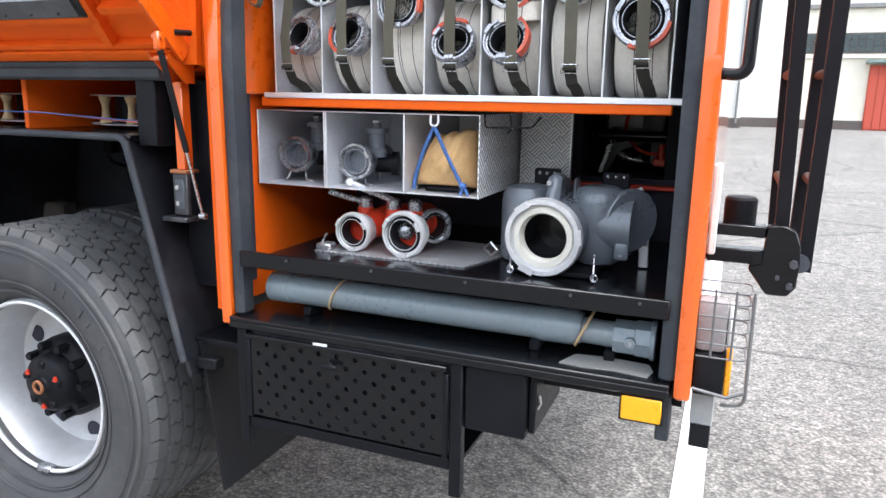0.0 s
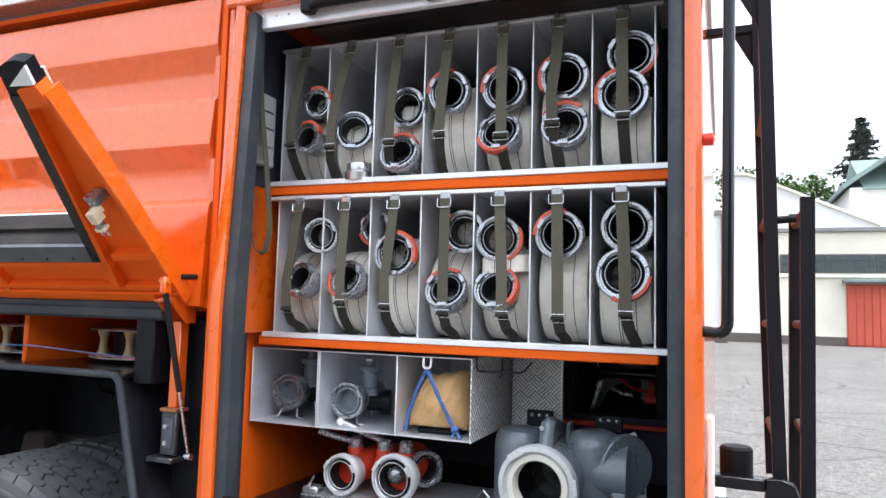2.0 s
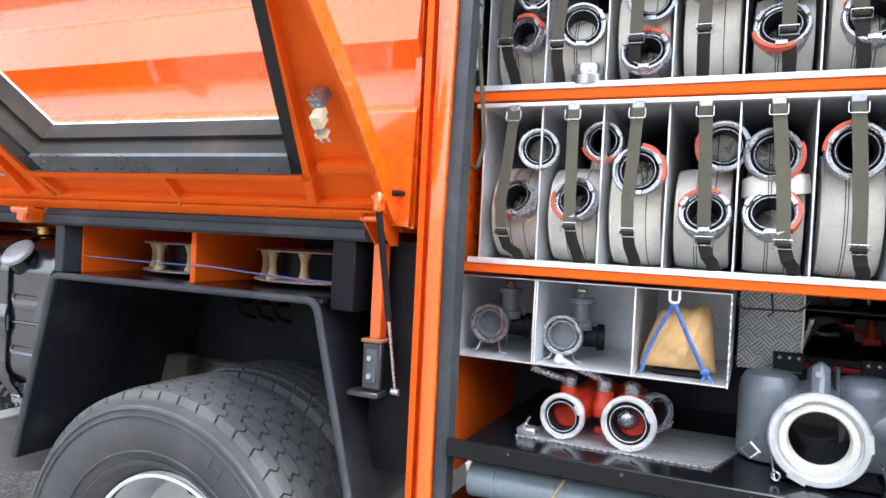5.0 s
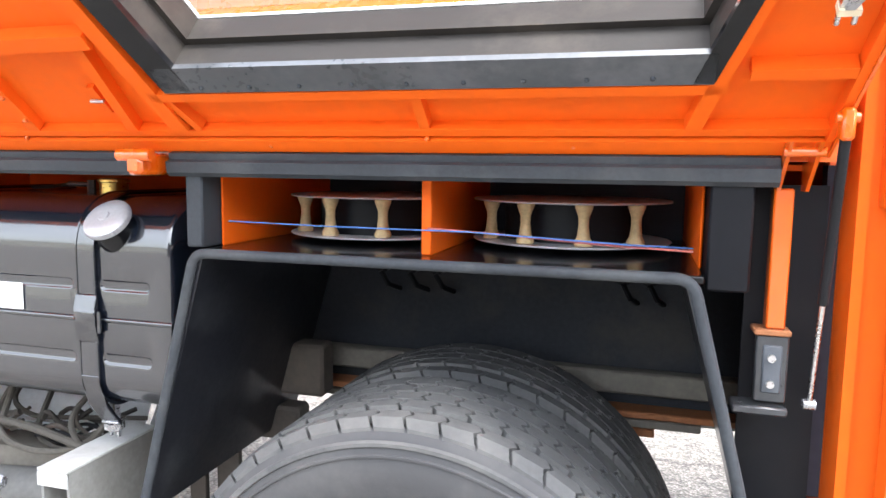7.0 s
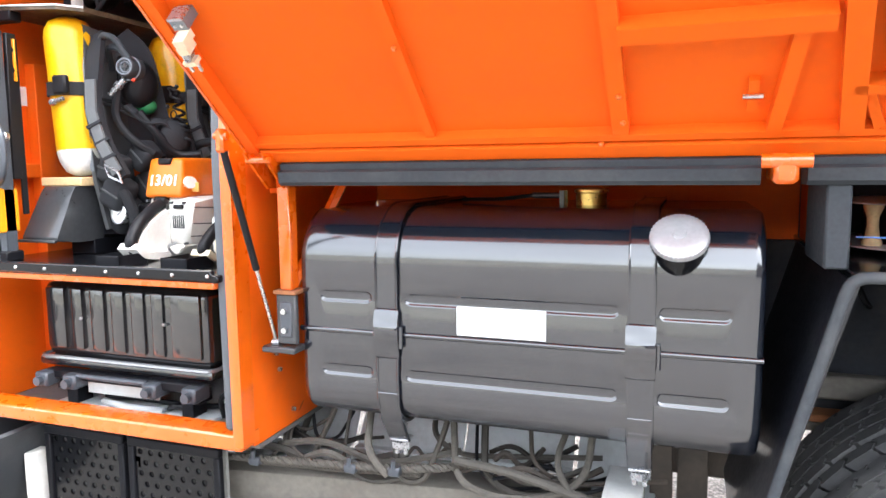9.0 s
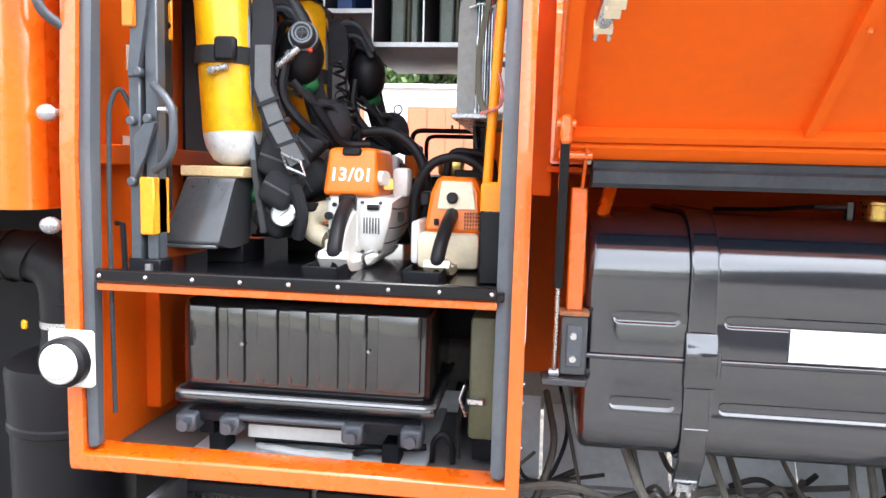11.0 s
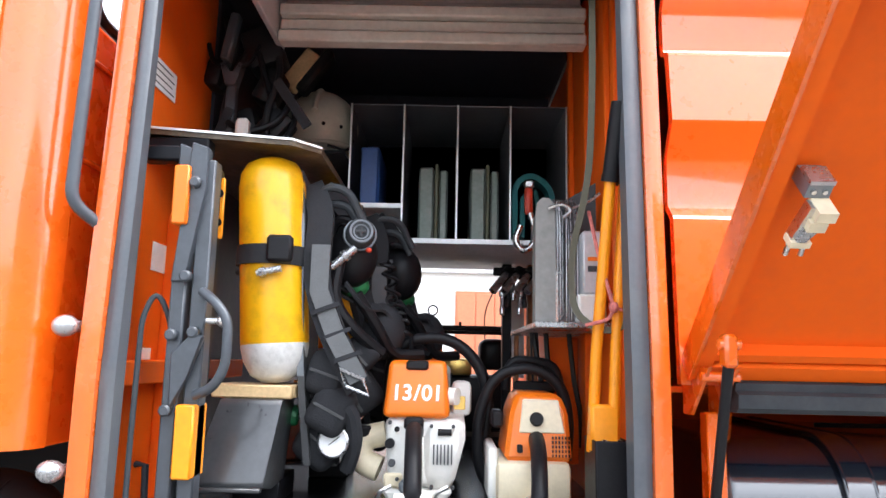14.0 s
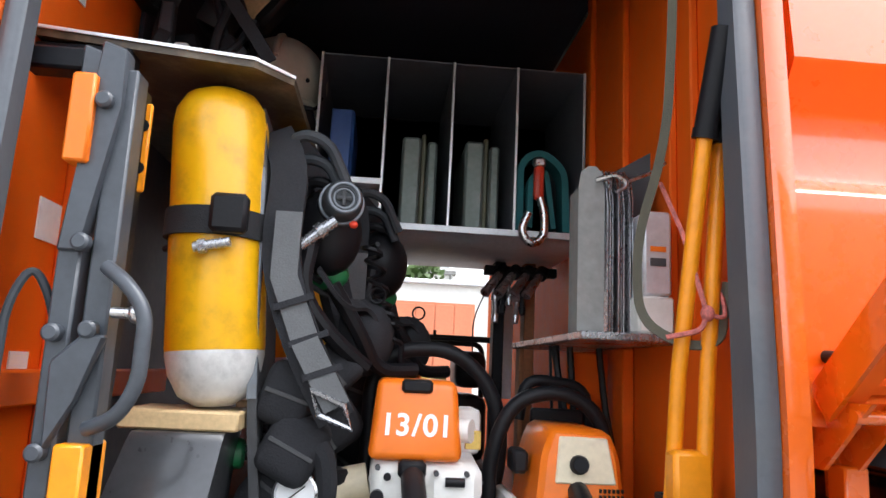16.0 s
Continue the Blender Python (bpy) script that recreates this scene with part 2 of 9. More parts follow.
LIP_GREY = mat("glossy_grey_lip", (0.06, 0.066, 0.075), 0.3, 0, 0.25, 7, 60, 0.05, coat=0.5, dirt=(0.2, 0.2, 0.22), dirt_amount=0.4, dirt_scale=9)
BROWN_RUBBER = mat("dusty_brown_rubber", (0.028, 0.025, 0.023), 0.6, 0, 0.25, 5, 60, 0.1, dirt=(0.10, 0.085, 0.07), dirt_amount=0.5, dirt_scale=5)
WEB_LIGHT = mat("pale_grey_webbing", (0.115, 0.12, 0.125), 0.8, 0, 0.2, 30, 400, 0.4)
GREY_STRAP = mat("grey_webbing", (0.06, 0.062, 0.066), 0.7, 0, 0.15, 30, 400, 0.4)
REFLECTOR = mat("amber_reflector", (0.95, 0.42, 0.004), 0.3, 0, 0.05, 30, 200, 0.1, coat=0.4)
LENS_GREY = mat("cloudy_lens", (0.34, 0.31, 0.305), 0.25, 0, 0.12, 8, 90, 0.05, coat=0.5)
CAGE = mat("worn_cage_wire", (0.16, 0.16, 0.16), 0.45, 0.4, 0.2, 12, 120, 0.05)
RUNG = mat("worn_brown_rung", (0.085, 0.062, 0.054), 0.7, 0, 0.25, 12, 90, 0.15)
AMBER = mat("amber_lens", (0.90, 0.36, 0.01), 0.25, 0, 0.05, 30, 200, 0.15, coat=0.5)
TAN = mat("tan_canvas", (0.68, 0.43, 0.19), 0.8, 0, 0.15, 8, 150, 0.35, dirt=(0.3, 0.18, 0.07), dirt_amount=0.4, dirt_scale=9)
BLUE_ROPE = mat("blue_rope", (0.07, 0.16, 0.42), 0.7, 0, 0.5, 80, 300, 0.4)
RED_ROPE = mat("red_white_rope", (0.50, 0.14, 0.12), 0.75, 0, 0.6, 90, 300, 0.4)
TEAL = mat("teal_webbing", (0.02, 0.15, 0.16), 0.75, 0, 0.2, 20, 300, 0.4)
BLUE = mat("blue_plastic", (0.05, 0.13, 0.42), 0.4, 0, 0.1, 8, 80, 0.05)
GREEN_STEEL = mat("grey_green_steel", (0.20, 0.24, 0.22), 0.5, 0.3, 0.2, 12, 90, 0.1, dirt=(0.4, 0.41, 0.4), dirt_amount=0.4, dirt_scale=10)
OLIVE = mat("olive_case_paint", (0.115, 0.115, 0.065), 0.45, 0, 0.15, 6, 80, 0.08)
GREEN = mat("green_plastic", (0.02, 0.20, 0.07), 0.45, 0, 0.15, 10, 100, 0.05)
BRASS = mat("brass", (0.75, 0.52, 0.16), 0.3, 1.0, 0.15, 15, 120, 0.05)
PAPER = mat("white_label", (0.82, 0.83, 0.84), 0.55, 0, 0.03, 10, 80, 0.0)
ARCH_GREY = mat("arch_grey_underseal", (0.030, 0.033, 0.040), 0.85, 0, 0.3, 4, 70, 0.3, dirt=(0.09, 0.078, 0.065), dirt_amount=0.5, dirt_scale=5)
BRACKET = mat("dark_grey_bracket_paint", (0.05, 0.053, 0.058), 0.32, 0.2, 0.2, 6, 80, 0.06, coat=0.4)
PALE = mat("pale_grey_paint", (0.46, 0.47, 0.46), 0.6, 0, 0.12, 4, 60, 0.1, dirt=(0.2, 0.18, 0.16), dirt_amount=0.5, dirt_scale=4)
PALE_BLUE = mat("pale_blue_grey_paint", (0.58, 0.61, 0.63), 0.5, 0, 0.1, 4, 60, 0.06, dirt=(0.25, 0.23, 0.21), dirt_amount=0.4, dirt_scale=6)
CABLE_DUST = mat("dusty_cable_sheath", (0.075, 0.068, 0.058), 0.8, 0, 0.35, 14, 90, 0.3, each=0.3)
BROWN_DUST = mat("dusty_brown_underseal", (0.06, 0.05, 0.042), 0.85, 0, 0.3, 5, 70, 0.3, dirt=(0.16, 0.13, 0.10), dirt_amount=0.5, dirt_scale=5)
# grey that paints the highlight on the black case's rim
RIM_HIGHLIGHT = mat("rim_highlight_grey", (0.20, 0.20, 0.21), 0.22, 0.3, 0.2, 10, 90, 0.03, coat=1.0, coat_ior=1.8)
GUARD = mat("streaked_black_guard", (0.007, 0.008, 0.012), 0.4, 0, 0.3, 6, 80, 0.08, coat=0.3, coat_ior=1.5, dirt=(0.06, 0.065, 0.07), dirt_amount=0.45, dirt_scale=7)
NAVY = mat("dark_navy_paint", (0.012, 0.018, 0.036), 0.4, 0, 0.2, 5, 90, 0.08, coat=0.2, dirt=(0.05, 0.055, 0.07), dirt_amount=0.2, dirt_scale=6)
# darkened copy of the aluminium sheet, with the rack's shade in its colour
ALU_SHADED = mat("shaded_aluminium", (0.26, 0.27, 0.30), 0.45, 0.6, 0.12, 6, 120, 0.05, dirt=(0.12, 0.12, 0.13), dirt_amount=0.4, dirt_scale=6)
WORN_WHITE = mat("scuffed_white_paint", (0.66, 0.66, 0.64), 0.45, 0, 0.1, 14, 100, 0.05, dirt=(0.22, 0.21, 0.20), dirt_amount=0.6, dirt_scale=24)
SEAL_WHITE = mat("off_white_rubber_seal", (0.74, 0.71, 0.62), 0.5, 0, 0.06, 12, 90, 0.04, dirt=(0.4, 0.37, 0.3), dirt_amount=0.3, dirt_scale=14)
OLD_WOOD = mat("weathered_plank", (0.16, 0.147, 0.125), 0.85, 0, 0.25, 6, 60, 0.3, dirt=(0.11, 0.10, 0.085), dirt_amount=0.6, dirt_scale=5)
CASE_BLACK = mat("black_moulded_plastic", (0.012, 0.012, 0.014), 0.35, 0, 0.2, 6, 120, 0.0, coat=1.0, coat_ior=1.88, coat_rough=0.12)
TOOL_GREY = mat("dark_blue_grey_paint", (0.062, 0.071, 0.085), 0.38, 0.1, 0.15, 8, 90, 0.08, dirt=(0.02, 0.02, 0.022), dirt_amount=0.4, dirt_scale=9)
TANK_BLACK = mat("glossy_tank_enamel", (0.006, 0.0085, 0.015), 0.30, 0, 0.12, 3, 50, 0.0, coat=1.0, coat_ior=2.05, coat_rough=0.13)
CAP_METAL = mat("dull_filler_metal", (0.46, 0.46, 0.48), 0.36, 0.25, 0.1, 12, 120, 0.0)
CHASSIS_DARK = mat("dusty_dark_chassis_grey", (0.13, 0.13, 0.125), 0.7, 0, 0.25, 4, 70, 0.25, dirt=(0.09, 0.08, 0.07), dirt_amount=0.6, dirt_scale=5)
ARM_YELLOW = mat("amber_tube_paint", (0.88, 0.30, 0.006), 0.35, 0, 0.08, 8, 80, 0.04, dirt=(0.35, 0.14, 0.03), dirt_amount=0.3, dirt_scale=14)
BOARD = mat("scuffed_brown_board", (0.060, 0.040, 0.020), 0.45, 0, 0.3, 9, 90, 0.15, dirt=(0.32, 0.25, 0.16), dirt_amount=0.6, dirt_scale=16)
CHASSIS = mat("dusty_chassis_grey", (0.24, 0.24, 0.23), 0.75, 0, 0.2, 4, 70, 0.25, dirt=(0.16, 0.14, 0.12), dirt_amount=0.6, dirt_scale=5)
RUSTY = mat("rusty_orange_steel", (0.30, 0.12, 0.05), 0.75, 0.1, 0.3, 10, 90, 0.25)
# bluish near-black for recesses: their deep shade is put into the colour
DARK = mat("interior_shade_dark", (0.042, 0.042, 0.058), 0.6, 0, 0.2, 4, 60, 0.08)
SLAT = mat("beige_shutter_slat", (0.62, 0.58, 0.52), 0.5, 0.1, 0.12, 5, 90, 0.03, dirt=(0.25, 0.23, 0.2), dirt_amount=0.4, dirt_scale=6)
HELMET = mat("ivory_helmet", (0.70, 0.66, 0.56), 0.4, 0, 0.06, 8, 80, 0.04, dirt=(0.35, 0.31, 0.26), dirt_amount=0.3, dirt_scale=9)


# ---- mesh tools ----
class B:
    """A bmesh that is filled piece by piece, in world metres."""

    def __init__(self):
        self.bm = bmesh.new()

    def box(self, x0, x1, y0, y1, z0, z1, bev=0.0, seg=1, turn=None):
        bm = self.bm
        v = [bm.verts.new((x, y, z)) for x in (x0, x1) for y in (y0, y1) for z in (z0, z1)]
        fs = [bm.faces.new([v[i] for i in f]) for f in ((0, 1, 3, 2), (4, 6, 7, 5), (0, 4, 5, 1), (2, 3, 7, 6), (0, 2, 6, 4), (1, 5, 7, 3))]
        if turn is not None:
            c = Vector(((x0 + x1) / 2, (y0 + y1) / 2, (z0 + z1) / 2))
            r = Matrix.Translation(c) @ turn.to_4x4() @ Matrix.Translation(-c)
            bmesh.ops.transform(bm, matrix=r, verts=v)
        if bev > 0:
            es = list({e for f in fs for e in f.edges})
            bmesh.ops.bevel(bm, geom=es, offset=bev, segments=seg, affect="EDGES", profile=0.5)
        return self

    def ring(self, c, u, w, r, seg):
        return [self.bm.verts.new(c + (u * math.cos(a) + w * math.sin(a)) * r) for a in (2 * math.pi * i / seg for i in range(seg))]

    def lathe(self, prof, origin, axis, seg=32, closed=False, arc=None):
        """Turn a profile of (radius, height) about an axis."""
        o, ax = Vector(origin), Vector(axis).normalized()
        u = ax.orthogonal().normalized()
        w = ax.cross(u)
        rows = []
        for r, h in prof:
            if r < 1e-6:
                rows.append([self.bm.verts.new(o + ax * h)])
            else:
                rows.append(self.ring(o + ax * h, u, w, r, seg))
        pairs = list(zip(rows, rows[1:])) + ([(rows[-1], rows[0])] if closed else [])
        for a, b in pairs:
            if len(a) == 1 and len(b) == 1:
                continue
            for i in range(seg):
                j = (i + 1) % seg
                if len(a) == 1:
                    self.bm.faces.new((a[0], b[i], b[j]))
                elif len(b) == 1:
                    self.bm.faces.new((a[i], b[0], a[j]))
                else:
                    self.bm.faces.new((a[i], b[i], b[j], a[j]))
        return self

    def cyl(self, p0, p1, r, r2=None, seg=20, bev=0.0):
        p0, p1 = Vector(p0), Vector(p1)
        h = (p1 - p0).length
        r2 = r if r2 is None else r2
        if bev > 0:
            prof = [(0, 0), (r - bev, 0), (r, bev), (r2, h - bev), (r2 - bev, h), (0, h)]
        else:
            prof = [(0, 0), (r, 0), (r2, h), (0, h)]
        return self.lathe(prof, p0, p1 - p0, seg)

    def torus(self, c, axis, big, small, seg=28, sub=8):
        prof = [(big + small * math.cos(a), small * math.sin(a)) for a in (2 * math.pi * i / sub for i in range(sub))]
        return self.lathe(prof, c, axis, seg, closed=True)

    def sphere(self, c, r, scale=(1, 1, 1), seg=20, rows=10):
        m = Matrix.Translation(c) @ Matrix.Diagonal((*[r * s for s in scale], 1))
        bmesh.ops.create_uvsphere(self.bm, u_segments=seg, v_segments=rows, radius=1, matrix=m)
        return self

    def path(self, pts, r, seg=8, closed=False, flat=None, up=None):
        """A tube, or a band of flat=(half width, half thickness), along points."""
        p = [Vector(q) for q in pts]
        n = len(p)
        t = []
        for i in range(n):
            a, b = (p[(i - 1) % n], p[(i + 1) % n]) if closed else (p[max(i - 1, 0)], p[min(i + 1, n - 1)])
            t.append((b - a).normalized())
        u = Vector(up).normalized() if up else t[0].orthogonal().normalized()
        rows = []
        for i in range(n):
            u = (u - t[i] * u.dot(t[i])).normalized()
            w = t[i].cross(u)
            if flat:
                a, b = flat
                rows.append([self.bm.verts.new(p[i] + u * (a * s) + w * (b * q)) for s, q in ((-1, -1), (1, -1), (1, 1), (-1, 1))])
            else:
                rows.append(self.ring(p[i], u, w, r, seg))
        k = len(rows[0])
        for a, b in list(zip(rows, rows[1:])) + ([(rows[-1], rows[0])] if closed else []):
            for i in range(k):
                j = (i + 1) % k
                self.bm.faces.new((a[i], a[j], b[j], b[i]))
        if not closed:
            self.bm.faces.new(rows[0][::-1])
            self.bm.faces.new(rows[-1])
        return self

    def prism(self, poly, axis, a0, a1, bev=0.0):
        """A flat outline pushed along x, y or z. poly in the two other axes, in order."""
        def put(p, a):
            return {"x": (a, p[0], p[1]), "y": (p[0], a, p[1]), "z": (p[0], p[1], a)}[axis]
        lo = [self.bm.verts.new(put(p, a0)) for p in poly]
        hi = [self.bm.verts.new(put(p, a1)) for p in poly]
        fs = [self.bm.faces.new(lo), self.bm.faces.new(hi[::-1])]
        n = len(poly)
        for i in range(n):
            j = (i + 1) % n
            fs.append(self.bm.faces.new((lo[i], hi[i], hi[j], lo[j])))
        if bev > 0:
            bmesh.ops.bevel(self.bm, geom=list({e for f in fs for e in f.edges}), offset=bev, segments=1, affect="EDGES", profile=0.5)
        return self

    def move(self, m):
        bmesh.ops.transform(self.bm, matrix=m, verts=self.bm.verts)
        return self


BASE = {}


def thing(name, base, label, category, group="", kind=""):
    """An empty at the thing's base, which carries its parts."""
    ob = new(name)
    ob.location = base
    ob.empty_display_size = 0.05
    BASE[ob.name] = Vector(base)
    return tagged(ob, label, category, group, kind)


def mesh_of(name, b, material, angle=38):
    bmesh.ops.recalc_face_normals(b.bm, faces=b.bm.faces)
    me = bpy.data.meshes.new(name)
    b.bm.to_mesh(me)
    b.bm.free()
    me.materials.append(material)
    me.shade_smooth()
    me.set_sharp_from_angle(angle=radians(angle))
    return me


def part(name, b, material, parent, label="", angle=38):
    """A filled B as one mesh under a thing or under a part."""
    at = BASE[parent.name]
    b.move(Matrix.Translation(-at))
    ob = new(name, mesh_of(name, b, material, angle))
    ob.parent = parent
    BASE[ob.name] = at
    return tagged(ob, label)


def solid(name, b, material, label, category, kind="", group="", angle=38, base=None):
    """A thing that is one mesh."""
    at = Vector(base) if base else Vector((0, 0, 0))
    b.move(Matrix.Translation(-at))
    ob = new(name, mesh_of(name, b, material, angle))
    ob.location = at
    BASE[ob.name] = at
    return tagged(ob, label, category, group, kind)


def bend(pts, r, n=5):
    """Round the corners of a line of points."""
    p = [Vector(q) for q in pts]
    out = [p[0]]
    for a, b, c in zip(p, p[1:], p[2:]):
        d0, d1 = (a - b), (c - b)
        k = min(r, d0.length * 0.49, d1.length * 0.49)
        s, e = b + d0.normalized() * k, b + d1.normalized() * k
        for i in range(n + 1):
            f = i / n
            out.append((s * (1 - f) + b * f) * (1 - f) + (b * (1 - f) + e * f) * f)
    out.append(p[-1])
    return out




def twisted(pts, r, pitch, sides=5):
    """Three strands wound round a line."""
    b = B()
    vs = [Vector(p) for p in pts]
    lens = [(q - p).length for p, q in zip(vs, vs[1:])]
    total = sum(lens)
    steps = int(total / pitch * 7)
    for strand in range(3):
        out = []
        for i in range(steps + 1):
            d = total * i / steps
            k = 0
            while k < len(lens) - 1 and d > lens[k]:
                d -= lens[k]
                k += 1
            c = vs[k].lerp(vs[k + 1], min(1, d / lens[k]))
            a = 6.2832 * (total * i / steps / pitch + strand / 3)
            n = (vs[k + 1] - vs[k]).normalized()
            u = n.orthogonal().normalized()
            out.append(c + (u * math.cos(a) + n.cross(u) * math.sin(a)) * r * 0.55)
        b.path(out, r * 0.52, sides)
    return b


def lettering(text, size):
    """Raised letters of the built-in font, lying in the xy plane, centred."""
    cu = bpy.data.curves.new("letters", "FONT")
    cu.body = text
    cu.size = size
    cu.extrude = 0.0008
    cu.offset = 0.0008
    cu.align_x = "CENTER"
    ob = bpy.data.objects.new("letters", cu)
    me = bpy.data.meshes.new_from_object(ob)
    b = B()
    b.bm.from_mesh(me)
    bpy.data.objects.remove(ob)
    bpy.data.meshes.remove(me)
    bpy.data.curves.remove(cu)
    return b


def further(ob, eye, k, rest=None):
    """Push a thing away from (k > 1) or towards a point, in scale, and set it on its support."""
    e = Vector(eye)
    ob.location = e + (ob.location - e) * k
    ob.scale = (k, k, k)
    if rest is not None:
        ob.location.z = rest
# ---- ground ----
ASPHALT = mat("worn_asphalt", (0.172, 0.16, 0.143), 0.9, 0, 0.34, 1.6, 26, 0.7, dirt=(0.27, 0.257, 0.235), dirt_amount=0.55, dirt_scale=0.35)
gn, gl = ASPHALT.node_tree.nodes, ASPHALT.node_tree.links
g_tc = gn.new("ShaderNodeTexCoord")
g_vo = gn.new("ShaderNodeTexVoronoi")
g_vo.inputs["Scale"].default_value = 70
gl.new(g_tc.outputs["Object"], g_vo.inputs["Vector"])
g_warp = gn.new("ShaderNodeTexNoise")
g_warp.inputs["Scale"].default_value = 0.9
g_warp.inputs["Detail"].default_value = 6
gl.new(g_tc.outputs["Object"], g_warp.inputs["Vector"])
g_mixv = gn.new("ShaderNodeMix")
g_mixv.data_type = "VECTOR"
g_mixv.inputs["Factor"].default_value = 0.35
gl.new(g_tc.outputs["Object"], g_mixv.inputs[4])
gl.new(g_warp.outputs["Color"], g_mixv.inputs[5])
g_crack = gn.new("ShaderNodeTexVoronoi")
g_crack.feature = "DISTANCE_TO_EDGE"
g_crack.inputs["Scale"].default_value = 0.55
gl.new(g_mixv.outputs[1], g_crack.inputs["Vector"])
g_line = gn.new("ShaderNodeMapRange")
g_line.inputs["From Min"].default_value = 0.0
g_line.inputs["From Max"].default_value = 0.012
g_line.inputs["To Min"].default_value = 0.45
g_line.inputs["To Max"].default_value = 1.0
gl.new(g_crack.outputs["Distance"], g_line.inputs["Value"])
g_stone = gn.new("ShaderNodeMapRange")
g_stone.inputs["From Max"].default_value = 0.9
g_stone.inputs["To Min"].default_value = 0.6
g_stone.inputs["To Max"].default_value = 1.6
gl.new(g_vo.outputs["Color"], g_stone.inputs["Value"])
g_mul = gn.new("ShaderNodeMath")
g_mul.operation = "MULTIPLY"
g_gap = gn.new("ShaderNodeMapRange")
g_gap.inputs["From Min"].default_value = 0.15
g_gap.inputs["From Max"].default_value = 0.75
g_gap.inputs["To Min"].default_value = 1.2
g_gap.inputs["To Max"].default_value = 0.6
gl.new(g_vo.outputs["Distance"], g_gap.inputs["Value"])
g_both = gn.new("ShaderNodeMath")
g_both.operation = "MULTIPLY"
gl.new(g_gap.outputs["Result"], g_both.inputs[0])
gl.new(g_stone.outputs["Result"], g_both.inputs[1])
gl.new(g_line.outputs["Result"], g_mul.inputs[0])
gl.new(g_both.outputs[0], g_mul.inputs[1])
g_mid = gn.new("ShaderNodeTexNoise")
g_mid.inputs["Scale"].default_value = 11
g_mid.inputs["Detail"].default_value = 8
g_mid.inputs["Roughness"].default_value = 0.72
gl.new(g_tc.outputs["Object"], g_mid.inputs["Vector"])
g_midr = gn.new("ShaderNodeMapRange")
g_midr.inputs["From Min"].default_value = 0.36
g_midr.inputs["From Max"].default_value = 0.64
g_midr.inputs["To Min"].default_value = 0.62
g_midr.inputs["To Max"].default_value = 1.28
gl.new(g_mid.outputs["Fac"], g_midr.inputs["Value"])
g_all = gn.new("ShaderNodeMath")
g_all.operation = "MULTIPLY"
gl.new(g_mul.outputs[0], g_all.inputs[0])
gl.new(g_midr.outputs["Result"], g_all.inputs[1])
g_hsv = gn.new("ShaderNodeHueSaturation")
g_p = gn["Principled BSDF"]
gl.new(g_p.inputs["Base Color"].links[0].from_socket, g_hsv.inputs["Color"])
gl.new(g_all.outputs[0], g_hsv.inputs["Value"])
gl.new(g_hsv.outputs["Color"], g_p.inputs["Base Color"])

g_bump = gn.new("ShaderNodeBump")
g_bump.inputs["Strength"].default_value = 0.8
g_bump.inputs["Distance"].default_value = 0.006
gl.new(g_vo.outputs["Distance"], g_bump.inputs["Height"])
gl.new(g_p.inputs["Normal"].links[0].from_socket, g_bump.inputs["Normal"])
gl.new(g_bump.outputs["Normal"], g_p.inputs["Normal"])

b = B()
b.prism([(-400, -300), (400, -300), (400, 700), (-400, 700)], "z", -0.3, 0.0)
solid("ground", b, ASPHALT, "worn light grey cracked asphalt yard", "ground", "structure")

# ---- the fire truck: body ----
Y0 = 1.50          # lower side plane
truck = thing("fire_truck", (-2.4, 2.75, 0.0), "orange fire truck with opened equipment lockers on its side", "fire truck")


def post_y(z):
    """The side leans in above the belt line."""
    return Y0 if z < 1.62 else Y0 + (z - 1.62) * 0.042


def side_post(name, x0, x1, z0, z1, deep, material, off=0.0, bev=0.006, label=""):
    zs = [z0, 1.60, 1.64, z1]
    front = [(post_y(z) + off, z) for z in zs]
    back = [(post_y(z) + off + deep, z) for z in reversed(zs)]
    return part(name, B().prism(front + back, "x", x0, x1, bev), material, truck, label)


# rear locker: frame
side_post("post", -1.275, -1.243, 0.92, 2.49, 0.06, ORANGE)
side_post("post", -0.066, -0.032, 0.915, 2.49, 0.06, ORANGE)
side_post("guide_rail", -1.242, -1.208, 0.948, 2.46, 0.055, RUBBER, 0.012, 0.008, "grey rubber-lined shutter guide")
side_post("guide_rail", -0.101, -0.067, 0.948, 2.46, 0.055, RUBBER, 0.012, 0.008, "grey rubber-lined shutter guide")
part("header", B().box(-1.31, -0.022, 1.53, 1.60, 2.475, 2.592, 0.008), ORANGE, truck)
part("header_corner", B().box(-1.30, -1.28, 1.545, 2.6, 1.55, 2.50, 0.004), ORANGE, truck)
part("roof_edge", B().box(-1.35, -0.015, 1.545, 1.75, 2.594, 2.64, 0.004), CHECKER, truck, "aluminium tread plate roof edge")
part("roof_edge", B().box(-3.80, -1.352, 1.535, 1.72, 2.612, 2.64, 0.004), CHECKER, truck, "aluminium tread plate roof edge")
part("roof", B().box(-4.80, -0.02, 1.62, 3.95, 2.603, 2.628), CHECKER_FLAT, truck)
# added strip hiding the roof's underside, where the dark red gap shows
part("roof_gutter", B().box(-3.80, -1.356, 1.605, 1.72, 2.585, 2.601), ORANGE_IN, truck)
